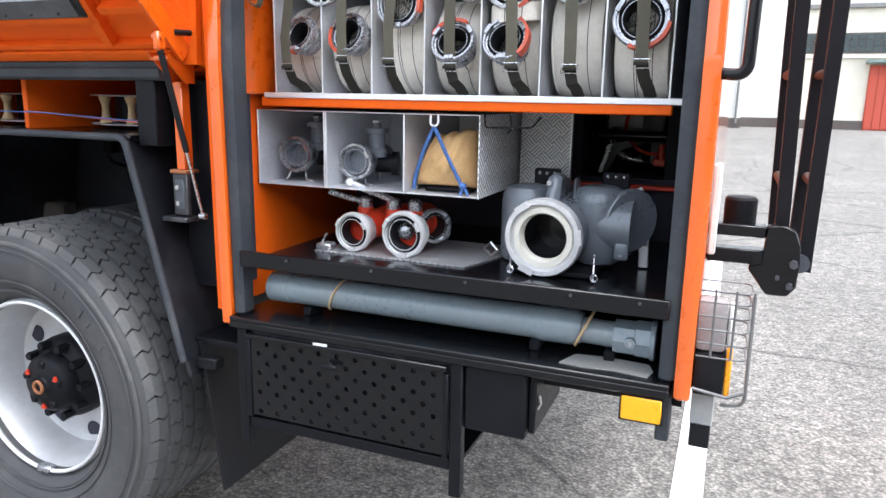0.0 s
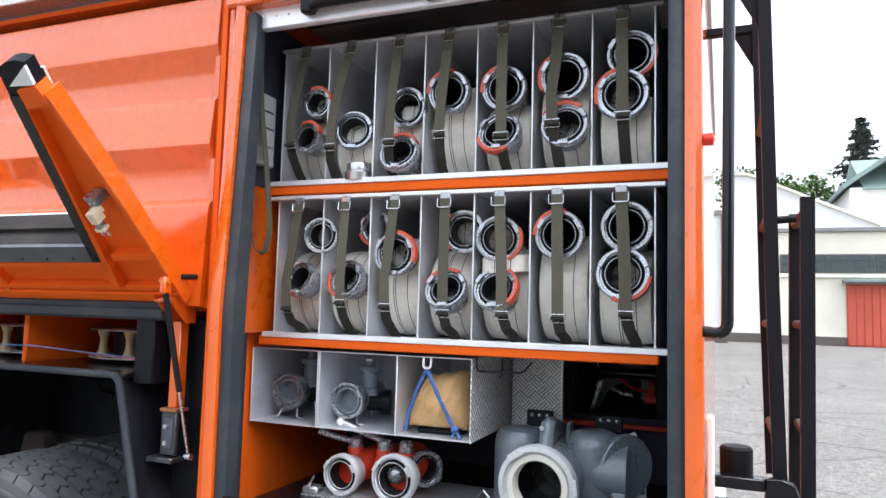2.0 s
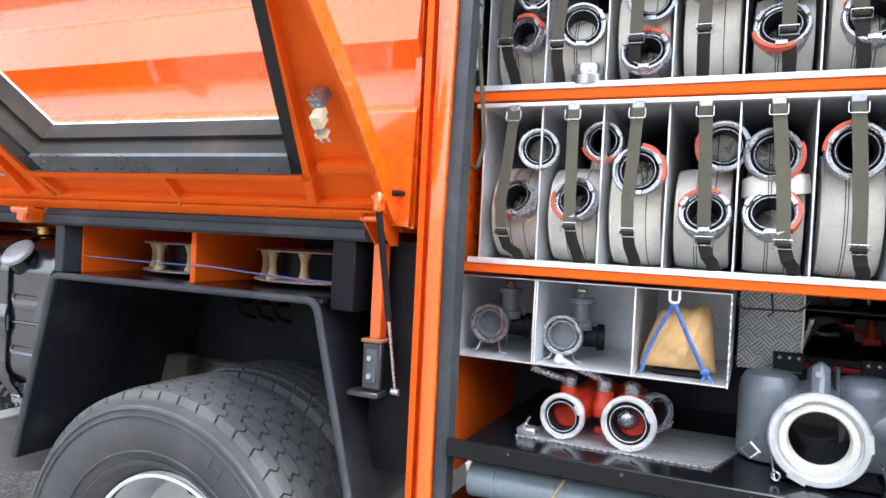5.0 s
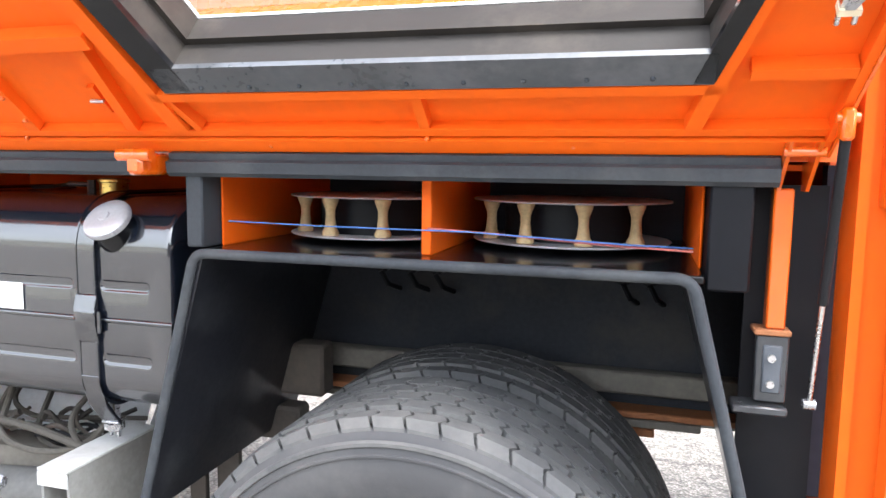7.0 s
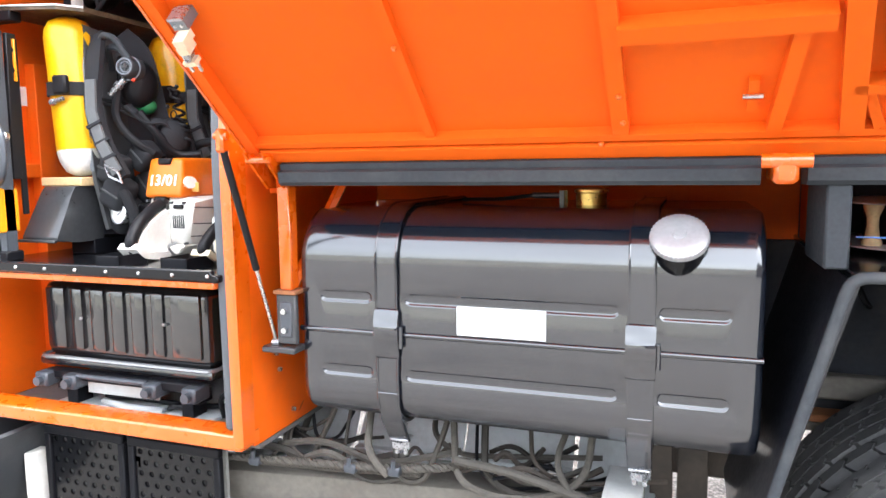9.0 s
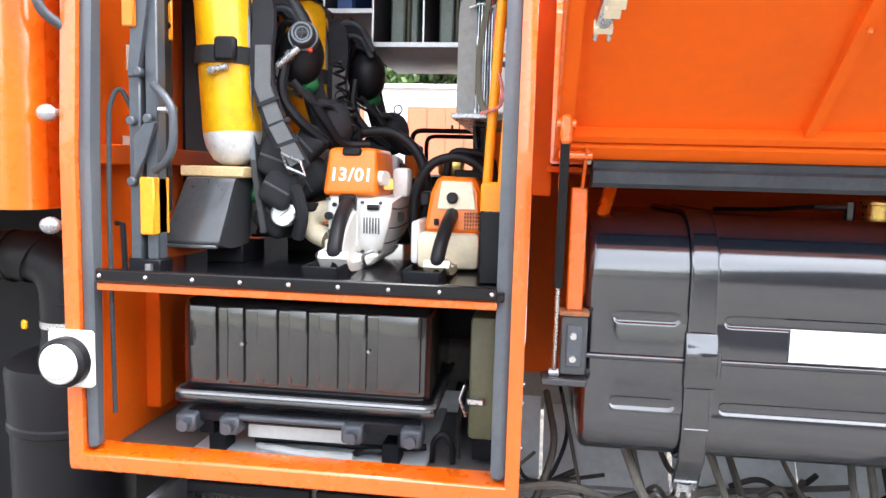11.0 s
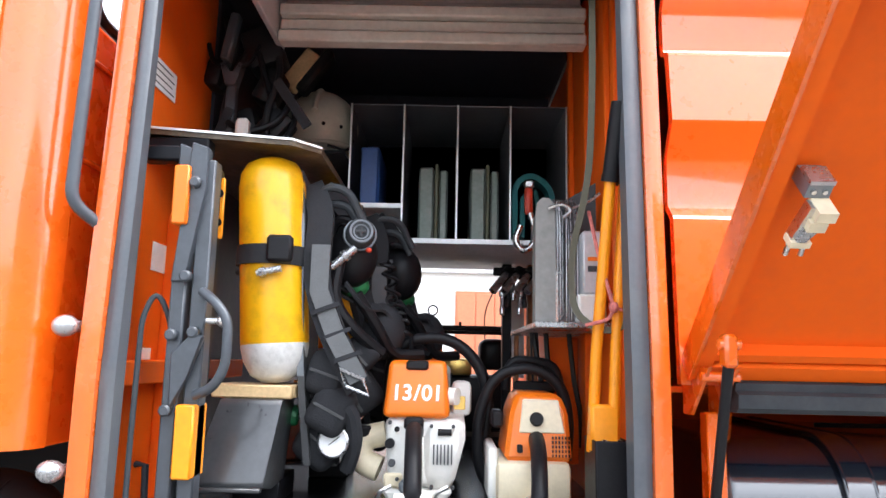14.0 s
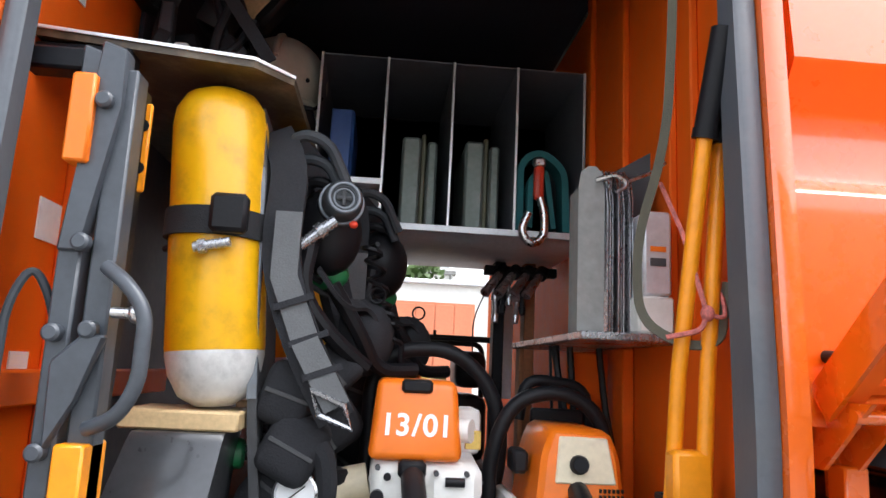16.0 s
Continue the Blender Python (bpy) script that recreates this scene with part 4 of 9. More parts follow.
def cable_reel(cx, n, start, span):
    """Two thin discs with turned wooden spindles between them."""
    r = thing("cable_reel", (cx, 1.93, 1.432), "flat reel of two discs with turned wooden spindles", "reel", "reels over the wheel arch")
    c = Vector((cx, 1.93, 0))
    for z in (1.443, 1.535):
        part("disc", B().lathe([(0, z), (0.228, z), (0.23, z + 0.002), (0.228, z + 0.004), (0, z + 0.004)], c, (0, 0, 1), 48), ALU, r)
    for a in [radians(start + i * span) for i in range(n)] + [radians(q) for q in (60, 90, 120)]:
        p = c + Vector((math.cos(a) * 0.195, math.sin(a) * 0.195, 0))
        spin = [(0, 1.448), (0.019, 1.448), (0.020, 1.455), (0.014, 1.466), (0.011, 1.49), (0.0115, 1.508), (0.017, 1.523), (0.019, 1.528), (0.019, 1.534), (0, 1.534)]
        part("spindle", B().lathe(spin, p, (0, 0, 1), 14), WOOD, r)
    part("core", B().cyl((cx, 1.93, 1.447), (cx, 1.93, 1.535), 0.155, seg=32), BLACK_MATT, r)
    return r


cable_reel(-2.315, 4, 214, 38.5)
cable_reel(-1.84, 4, 209, 37.3)

# ---- wheels ----
WX, WY, WZ = -2.10, 1.53, 0.564


def wheel(cx, y_face, name="wheel", marks=True):
    prof = [(0.30, 0.035), (0.34, -0.02), (0.40, -0.05), (0.46, -0.062), (0.51, -0.055), (0.530, -0.042), (0.538, -0.03), (0.536, 0.25), (0.531, 0.275), (0.50, 0.29), (0.43, 0.29), (0.36, 0.27), (0.30, 0.22)]
    w = part(name, B().lathe(prof, (cx, y_face, WZ), (0, 1, 0), 96, closed=True), TYRE_SIDE, truck, "wide truck tyre with worn block tread on a silver rim")
    part("wear_ring", B().torus((cx, y_face - 0.054, WZ), (0, 1, 0), 0.512, 0.0075, 96, 6), TYRE, w)
    for r, h in ((0.345, -0.026), (0.352, -0.03), (0.385, -0.046), (0.49, -0.060)):
        part("sidewall_rib", B().torus((cx, y_face + h, WZ), (0, 1, 0), r, 0.004, 96, 6), TYRE_SIDE, w)
    for i in range(10 if marks else 0):
        a = radians(20 + i * 5.2)
        for k in range(2):
            aa = a + math.pi * k
            c = Vector((cx + math.cos(aa) * 0.44, y_face - 0.061, WZ + math.sin(aa) * 0.44))
            if i % 3:
                part("raised_bar", B().path([c, c + Vector((math.cos(aa), 0, math.sin(aa))) * 0.03], 0, flat=(0.006, 0.003), up=(-math.sin(aa), 0, math.cos(aa))), TYRE_SIDE, w)
    # near-black skin over the rubber puts groove shade between the blocks
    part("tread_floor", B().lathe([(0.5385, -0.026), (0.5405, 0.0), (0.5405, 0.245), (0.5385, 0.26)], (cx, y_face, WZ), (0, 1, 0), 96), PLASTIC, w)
    tread = B()
    rows = [(-0.040, 0.022), (0.0265, 0.074), (0.0785, 0.126), (0.1305, 0.178), (0.1825, 0.230), (0.2345, 0.275)]
    n = 48
    step = 2 * math.pi / n
    for k, (h0, h1) in enumerate(rows):
        for i in range(n):
            a0 = step * (i + (0.5 if k % 2 else 0))
            da = step * (0.93 if k in (0, 5) else 0.90)
            pts = []
            for rr, sh_ in ((0.533, 0.0), (0.562 - (0.006 if k in (0, 5) else 0), 0.0016)):
                for f, q, side in ((0, 0.0, 0), (0.34, 0.16, 0), (0.66, -0.02, 0), (1, 0.14, 0), (1, 0.14, 1), (0.66, -0.02, 1), (0.34, 0.16, 1), (0, 0.0, 1)):
                    aa = a0 + q * step + (da - sh_ * 1.2 if side else sh_ * 1.2)
                    hh = h0 + (h1 - h0) * f + (sh_ if f == 0 else -sh_ if f == 1 else 0)
                    fall = 0.016 if (k == 0 and f == 0) or (k == 5 and f == 1) else 0.0
                    pts.append(tread.bm.verts.new((cx + math.cos(aa) * (rr - fall), y_face + hh, WZ + math.sin(aa) * (rr - fall))))
            for q in range(3):
                tread.bm.faces.new((pts[8 + q], pts[9 + q], pts[14 - q], pts[15 - q]))
            for q in range(8):
                r_ = (q + 1) % 8
                tread.bm.faces.new((pts[q], pts[r_], pts[8 + r_], pts[8 + q]))
    t = part("tread", tread, TYRE, w, "black block tread")
    t["kind"] = "stuff"
    return w


w1 = wheel(WX, WY)
w2 = wheel(WX, WY + 0.335, marks=False)
part("rim", B().lathe([(0.303, 0.0), (0.30, 0.05), (0.28, 0.10), (0.26, 0.2), (0.12, 0.21), (0, 0.21)], (WX, WY + 0.335, WZ), (0, 1, 0), 48), SILVER_PAINT, w2)
rim_prof = [(0.298, 0.010), (0.310, 0.018), (0.312, 0.03), (0.298, 0.035), (0.285, 0.06), (0.275, 0.13), (0.262, 0.16), (0.225, 0.175), (0.15, 0.165), (0.13, 0.17), (0, 0.17)]
rim = B().lathe(rim_prof, (WX, WY, WZ), (0, 1, 0), 64)
part("rim", rim, SILVER_PAINT, w1, "silver-painted dished steel rim")
part("rim_edge", B().torus((WX, WY + 0.003, WZ), (0, 1, 0), 0.301, 0.007, 72, 8), ALU_BRIGHT, w1)
for i in range(8):
    a = 2 * math.pi * (i + 0.3) / 8
    p = Vector((WX + math.cos(a) * 0.222, WY + 0.172, WZ + math.sin(a) * 0.222))
    # near-black discs hold the shade inside the rim's hand holes
    part("hand_hole", B().cyl(p, p + Vector((0, -0.004, 0)), 0.032, seg=18), DARK, w1)
hub = B().lathe([(0.15, 0.17), (0.148, 0.12), (0.135, 0.10), (0.105, 0.085), (0.10, 0.045), (0.085, 0.03), (0.04, 0.02), (0.035, 0.012), (0, 0.012)], (WX, WY, WZ), (0, 1, 0), 36)
part("hub", hub, BLACK_MATT, w1, "black hub with studs")
for i in range(10):
    a = 2 * math.pi * i / 10
    p = Vector((WX + math.cos(a) * 0.128, WY + 0.11, WZ + math.sin(a) * 0.128))
    part("stud", B().cyl(p, p + Vector((0, -0.05, 0)), 0.015, seg=6, bev=0.002), BLACK_MATT, w1)
for i in range(5):
    a = 2 * math.pi * (i + 0.2) / 5
    p = Vector((WX + math.cos(a) * 0.075, WY + 0.04, WZ + math.sin(a) * 0.075))
    part("hub_rib", B().box(p.x - 0.012, p.x + 0.012, WY + 0.02, WY + 0.075, p.z - 0.012, p.z + 0.012, 0.004), BLACK_MATT, w1)
part("plug", B().torus((WX, WY + 0.009, WZ), (0, 1, 0), 0.02, 0.006, 20, 6), RUSTY, w1, "orange-marked hub plug")
for ang in (28, 148, 268):
    q_ = Vector((WX + math.cos(radians(ang)) * 0.075, WY + 0.026, WZ + math.sin(radians(ang)) * 0.075))
    part("hub_mark", B().prism([(q_.x - 0.010, q_.z - 0.008), (q_.x + 0.010, q_.z - 0.008), (q_.x, q_.z + 0.010)], "y", WY + 0.018, WY + 0.030, 0.001), RED, w1, "small red triangle mark")
part("balance_weight", B().box(WX - 0.03, WX + 0.03, WY - 0.01, WY + 0.025, WZ - 0.31, WZ - 0.285, 0.005), CAST, w1)

# ---- fuel tank ----
def rounded(y0, y1, z0, z1, r, low, n=6):
    """Outline of a box with round corners, tighter below, in y and z."""
    pts = []
    up = r
    for cy, cz, a0, r in ((y1 - up, z1 - up, 0, up), (y0 + up, z1 - up, 90, up), (y0 + low, z0 + low, 180, low), (y1 - low, z0 + low, 270, low)):
        for i in range(n + 1):
            a = radians(a0 + 90 * i / n)
            pts.append((cy + math.cos(a) * r, cz + math.sin(a) * r))
    return pts


TX0, TX1, TY, TZ0, TZ1 = -3.712, -2.695, 1.590, 1.025, 1.528
tank_b = B()
tank_rows = []
for x, inset in ((TX0, 0.016), (TX0 + 0.003, 0.007), (TX0 + 0.009, 0.002), (TX0 + 0.018, 0.0), (TX0 + 0.022, 0.0), (TX1 - 0.022, 0.0), (TX1 - 0.018, 0.0), (TX1 - 0.009, 0.002), (TX1 - 0.003, 0.007), (TX1, 0.016)):
    ring_ = rounded(TY + inset, 2.2 - inset, TZ0 + inset, TZ1 - inset, 0.125, 0.075, 14)
    ring_[30:30] = [(TY + inset, TZ1 - inset - 0.130), (TY + inset, TZ0 + inset + 0.080)]
    tank_rows.append([tank_b.bm.verts.new((x, y, z)) for y, z in ring_])
FLAT = 30
for k, (ra, rb) in enumerate(zip(tank_rows, tank_rows[1:])):
    for q in range(len(ra)):
        if k != 4 or q != FLAT:
            tank_b.bm.faces.new((ra[q], rb[q], rb[(q + 1) % len(ra)], ra[(q + 1) % len(ra)]))
tank_b.bm.faces.new(tank_rows[0])
tank_b.bm.faces.new(tank_rows[-1][::-1])
front_edges = []
corner = [tank_rows[4][FLAT], tank_rows[5][FLAT], tank_rows[5][FLAT + 1], tank_rows[4][FLAT + 1]]
for p, q in zip(corner, corner[1:] + corner[:1]):
    front_edges.append(tank_b.bm.edges.get((p, q)))


def groove(x0, x1, z, h):
    """A long groove with round ends, pressed into the tank's front."""
    rings = []
    for r, deep in ((h + 0.003, 0.0), (h + 0.0015, 0.0005), (h - 0.0005, 0.0020), (h - 0.0025, 0.0036), (h - 0.004, 0.0043), (h - 0.006, 0.0045)):
        ring = []
        for cx, a0 in ((x1 - h, -90), (x0 + h, 90)):
            for i in range(9):
                q = radians(a0 + 22.5 * i)
                ring.append(tank_b.bm.verts.new((cx + r * math.cos(q), TY + deep, z + r * math.sin(q))))
        rings.append(ring)
    for ra, rb in zip(rings, rings[1:]):
        for q in range(len(ra)):
            tank_b.bm.faces.new((ra[q], ra[(q + 1) % len(ra)], rb[(q + 1) % len(ra)], rb[q]))
    tank_b.bm.faces.new(rings[-1])
    first = rings[0]
    front_edges.extend(tank_b.bm.edges.get((first[q], first[(q + 1) % len(first)])) for q in range(len(first)))


for x0, x1 in ((-3.655, -3.525), (-3.44, -2.97), (-2.89, -2.755)):
    for z in (1.3235, 1.147):
        groove(x0, x1, z, 0.0125)
bmesh.ops.triangle_fill(tank_b.bm, use_beauty=True, use_dissolve=False, edges=front_edges, normal=(0, -1, 0))
tank = part("fuel_tank", tank_b, TANK_BLACK, truck, "glossy black steel fuel tank with pressed ribs")
part("weld_seam", B().prism([(TY + 0.003 - 0.008 * math.cos(q), 1.241 + 0.007 * math.sin(q)) for q in (radians(-90 + 22.5 * i) for i in range(9))], "x", TX0, TX1), TANK_BLACK, tank, angle=50)
for x in (-3.483, -2.924):
    pts = rounded(TY - 0.006, 2.206, TZ0 - 0.006, TZ1 + 0.006, 0.131, 0.081, 10)
    part("tank_strap", B().path([(x, y, z) for y, z in pts], 0, closed=True, flat=(0.026, 0.003), up=(1, 0, 0)), TANK_BLACK, tank, "black steel tank strap")
    for k in (-0.025, 0.025):
        edge = rounded(TY - 0.009, 2.209, TZ0 - 0.009, TZ1 + 0.009, 0.134, 0.084, 10)
        part("strap_rib", B().path([(x + k, y, z) for y, z in edge], 0.0028, 6, closed=True), TANK_BLACK, tank)
    part("buckle", B().prism([(TY - 0.004, 1.305), (TY - 0.013, 1.30), (TY - 0.016, 1.27), (TY - 0.022, 1.262), (TY - 0.022, 1.240), (TY - 0.016, 1.232), (TY - 0.014, 1.19), (TY - 0.004, 1.182)], "x", x - 0.030, x + 0.030, 0.003), TANK_BLACK, tank)
    part("buckle_bolt", B().cyl((x + 0.034, TY - 0.010, 1.212), (x + 0.034, TY - 0.010, 1.262), 0.006, seg=10), TANK_BLACK, tank)
    part("strap_end", B().prism([(TY - 0.012, 1.105), (TY - 0.006, 1.105), (TY + 0.016, 1.03), (TY + 0.064, 0.966), (TY + 0.056, 0.962), (TY + 0.008, 1.028)], "x", x - 0.026, x + 0.026, 0.002), TANK_BLACK, tank)
    for k in (-0.011, 0.011):
        part("strap_bolt", B().cyl((x + k, TY + 0.064, 0.93), (x + k, TY + 0.064, 1.01), 0.006, seg=8), CAST, tank)
    part("strap_nut", B().cyl((x, TY + 0.064, 0.948), (x, TY + 0.064, 0.964), 0.024, seg=6), CAST, tank)
    part("strap_nut", B().box(x - 0.024, x + 0.024, TY + 0.045, TY + 0.084, 0.966, 0.973, 0.002), CAST, tank)
part("label_plate", B().box(-3.316, -3.118, TY - 0.0045, TY - 0.002, 1.251, 1.316), PAPER, tank, "blank white rectangular label")
cap_ax = Vector((0, -0.72, 0.69)).normalized()
nk = Vector((-2.856, 1.57, 1.49)) - cap_ax * 0.07
part("filler_neck", B().lathe([(0.05, -0.05), (0.05, 0.02), (0.046, 0.03), (0.046, 0.05), (0, 0.05)], nk, cap_ax, 28), BLACK, tank)
part("filler_cap", B().lathe([(0, 0.072), (0.012, 0.072), (0.014, 0.068), (0.03, 0.069), (0.046, 0.066), (0.054, 0.060), (0.055, 0.052), (0.054, 0.046), (0.052, 0.046), (0, 0.046)], nk, cap_ax, 44), CAP_METAL, tank, "bright knurled metal filler cap")
for i in range(40):
    a = 2 * math.pi * i / 40
    u = cap_ax.orthogonal().normalized()
    q = nk + cap_ax * 0.055 + (u * math.cos(a) + cap_ax.cross(u) * math.sin(a)) * 0.0552
    part("knurl", B().path([q - cap_ax * 0.006, q + cap_ax * 0.004], 0.0018, 4), CAP_METAL, tank)
part("sender", B().lathe([(0.046, 0), (0.046, 0.008), (0.036, 0.010), (0.036, 0.040), (0.040, 0.042), (0.040, 0.048), (0.03, 0.052), (0, 0.052)], (-3.060, 1.84, 1.516), (0, 0, 1), 28), BRASS, tank, "round brass fuel sender")
part("pipe_nut", B().cyl((-3.125, 1.83, 1.52), (-3.125, 1.83, 1.562), 0.011, seg=6).cyl((-3.125, 1.83, 1.55), (-3.20, 1.83, 1.55), 0.007), BRACKET, tank)
part("fuel_line", B().path(bend([(-3.40, 1.90, 1.536), (-3.28, 1.85, 1.540), (-3.20, 1.83, 1.550)], 0.03, 4), 0.005), BLACK_MATT, tank)
# ---- under the tank: rails, pipes and cables ----
for x0, x1, z0, z1, lean in ((-4.10, -3.78, 0.80, 0.99, 0.10), (-3.77, -3.44, 0.79, 0.96, 0.13), (-3.43, -3.12, 0.80, 0.985, 0.10), (-3.11, -2.90, 0.78, 0.96, 0.12)):
    sheet = part("splash_plate", B().prism([(1.99, z0), (1.995, z0), (1.995 + lean, z1), (1.99 + lean, z1)], "x", x0, x1), PALE_BLUE, truck, "pale grey splash plate")
    part("plate_fold", B().box(x0, x1, 1.965, 1.992, z0 - 0.012, z0, 0.002), PALE_BLUE, sheet)
part("splash_plate", B().box(-4.10, -2.90, 1.83, 1.96, 0.775, 0.787, 0.003), PALE_BLUE, truck)
plank_turn = Matrix.Rotation(radians(7.3), 3, "Z")
part("plank", B().box(-4.16, -3.05, 1.745, 1.865, 0.71, 0.80, 0.012, 2, turn=plank_turn), OLD_WOOD, truck, "weathered grey wooden beam")
tube_a, tube_b = Vector((-4.14, 1.665, 0.655)), Vector((-3.02, 1.785, 0.705))
part("lower_tube", B().cyl(tube_a, tube_b, 0.058, seg=24), CHASSIS_DARK, truck, "pale grey tube with a red band")
part("tube_band", B().cyl(tube_a.lerp(tube_b, 0.405), tube_a.lerp(tube_b, 0.438), 0.0600, seg=24), RED_RING, truck)
part("tube_bolt", B().cyl(tube_a.lerp(tube_b, 0.70) + Vector((0, -0.045, 0.03)), tube_a.lerp(tube_b, 0.70) + Vector((0, -0.062, 0.045)), 0.020, seg=6), CAST, truck)
arm = part("step_arm", B().box(-3.002, -2.916, 1.49, 1.80, 0.897, 0.905, 0.002), PALE, truck, "pale grey folded steel step arm")
for x in (-2.998, -2.924):
    part("arm_side", B().prism([(1.50, 0.897), (1.80, 0.897), (1.80, 0.66), (1.62, 0.70), (1.50, 0.80)], "x", x - 0.004, x + 0.004), CHASSIS, arm)
part("arm_lip", B().box(-3.002, -2.916, 1.488, 1.494, 0.862, 0.897, 0.002), PALE, arm)
for x0, x1, y, z0, z1 in ((-2.915, -2.86, 1.93, 0.62, 1.01), (-2.85, -2.775, 1.97, 0.60, 1.00)):
    part("hanger_plate", B().box(x0, x1, y, y + 0.02, z0, z1, 0.003), BROWN_DUST, truck, "dusty brown hanger plate")
part("cross_member", B().box(-2.86, -2.55, 2.06, 2.14, 0.935, 1.09, 0.01), BROWN_DUST, truck, "dusty brown chassis member")
part("cross_member", B().box(-2.90, -2.63, 2.06, 2.14, 0.79, 0.895, 0.01), BROWN_DUST, truck, "dusty brown chassis member")
rope_line = bend([(-4.08, 1.66, 0.848), (-3.80, 1.655, 0.868), (-3.52, 1.655, 0.886), (-3.40, 1.68, 0.890), (-3.33, 1.76, 0.88)], 0.1, 5)
part("wire_rope", twisted(rope_line, 0.011, 0.034), CABLE_DUST, truck, "dusty twisted wire rope with clamps")
part("wire_rope", twisted([(-3.95, 1.69, 0.836), (-3.70, 1.68, 0.852), (-3.45, 1.685, 0.868)], 0.009, 0.03), CABLE_DUST, truck)
for x, z in ((-3.90, 0.858), (-3.62, 0.876), (-3.50, 0.884)):
    part("rope_clamp", B().box(x - 0.016, x + 0.016, 1.638, 1.672, z - 0.012, z + 0.012, 0.004).cyl((x, 1.64, z + 0.008), (x, 1.64, z + 0.03), 0.006, seg=6), TOOL_GREY, truck)
rng = random.Random(5)
for i in range(26):
    x0 = -4.02 + rng.random() * 0.80
    x1 = min(x0 + 0.10 + rng.random() * 0.42, -2.95)
    y = 1.69 + rng.random() * 0.2
    hi, lo = 1.05, 0.80 + 0.06 * rng.random()
    if i % 4 == 0:
        pts = [(x0, y + 0.22, hi), (x0 + 0.02, y + 0.12, hi - 0.08), (x0 + 0.05, y, lo + 0.04), (x0 + 0.13, y, lo), (x1 + 0.08, y + 0.05, lo + 0.02)]
    elif i % 4 < 3:
        pts = [(x0, y, lo + 0.03), (x0 + (x1 - x0) * 0.3, y - 0.02, lo + 0.07), (x0 + (x1 - x0) * 0.6, y, lo + 0.01), (x1, y + 0.06, lo + 0.05)]
    else:
        w = 0.06 + 0.07 * rng.random()
        pts = [(x0, y + 0.20, hi), (x0 - 0.01, y + 0.06, hi - 0.09), (x0 + w * 0.3, y, lo), (x0 + w * 0.8, y + 0.01, lo), (x0 + w * 1.2, y + 0.06, hi - 0.09), (x0 + w, y + 0.20, hi)]
    part("cable", B().path(bend(pts, 0.06, 5), 0.0045 + 0.006 * rng.random() ** 2, 6), (CABLE_DUST, BROWN_RUBBER, BLACK_MATT, CABLE_DUST, BROWN_DUST)[i % 5], truck)
for pts, r in (([(-3.42, 1.86, 1.05), (-3.36, 1.70, 0.86), (-3.28, 1.72, 0.82), (-3.15, 1.72, 0.83), (-3.05, 1.74, 0.88), (-3.04, 1.86, 1.05)], 0.009), ([(-3.36, 1.70, 0.91), (-3.2, 1.69, 0.90), (-3.06, 1.70, 0.86), (-2.98, 1.74, 0.83)], 0.011), ([(-3.62, 1.80, 1.05), (-3.57, 1.64, 0.93), (-3.52, 1.65, 0.87)], 0.010), ([(-3.08, 1.85, 1.05), (-3.12, 1.70, 0.93), (-3.07, 1.70, 0.85)], 0.008)):
    part("hose_line", B().path(bend(pts, 0.07, 6), r, 8), CABLE_DUST, truck, "dusty grey-brown rubber line")

# ---- under the rear locker: perforated bin, box, reflector, mud flap ----
def perforated(b, x0, x1, y, z0, z1, nx, nz, r):
    """A sheet with staggered round holes, each with its own rim."""
    p = (x1 - x0) / (nx + 0.5)
    h = (z1 - z0) / nz
    bm = b.bm
    for k in range(nz):
        za, zb = z0 + k * h, z0 + (k + 1) * h
        off = p / 2 if k % 2 else 0
        end = (x0, x0 + off) if off else (x1 - p / 2, x1)
        q = [bm.verts.new(v) for v in ((end[0], y, za), (end[1], y, za), (end[1], y, zb), (end[0], y, zb))]
        bm.faces.new(q)
        for i in range(nx):
            xa = x0 + off + i * p
            cx, cz = xa + p / 2, (za + zb) / 2
            out, hole, deep = [], [], []
            for s in range(16):
                a = 2 * math.pi * s / 16
                c, d = math.cos(a), math.sin(a)
                m = max(abs(c), abs(d))
                out.append(bm.verts.new((cx + c / m * p / 2, y, cz + d / m * h / 2)))
                hole.append(bm.verts.new((cx + c * r, y, cz + d * r)))
                deep.append(bm.verts.new((cx + c * r * 0.9, y + 0.006, cz + d * r * 0.9)))
            for s in range(16):
                t = (s + 1) % 16
                bm.faces.new((out[s], out[t], hole[t], hole[s]))
                bm.faces.new((hole[s], hole[t], deep[t], deep[s]))
    bmesh.ops.remove_doubles(bm, verts=bm.verts[:], dist=0.0002)
    return b


bin_ = part("under_bin", B().box(-1.195, -0.585, 1.505, 1.53, 0.625, 0.655, 0.003), BLACK_MATT, truck, "black locker with a perforated door")
part("bin_post", B().box(-1.225, -1.195, 1.50, 1.53, 0.57, 0.915, 0.003), BLACK_MATT, bin_)
part("bin_post", B().box(-0.585, -0.553, 1.50, 1.53, 0.555, 0.915, 0.003), BLACK_MATT, bin_)
part("bin_lining", B().box(-1.195, -0.585, 1.54, 1.56, 0.62, 0.915), GUIDE_GREY, bin_)
part("bin_shell", B().box(-1.20, -0.58, 1.75, 1.76, 0.62, 0.915).box(-1.20, -0.58, 1.54, 1.76, 0.61, 0.62), BLACK_MATT, truck)
door = part("perforated_door", perforated(B(), -1.178, -0.600, 1.497, 0.668, 0.895, 10, 8, 0.0072), BLACK, truck, "black perforated steel door", angle=60)
part("door_edge", B().box(-1.192, -0.592, 1.490, 1.503, 0.893, 0.906, 0.002), BLACK, door)
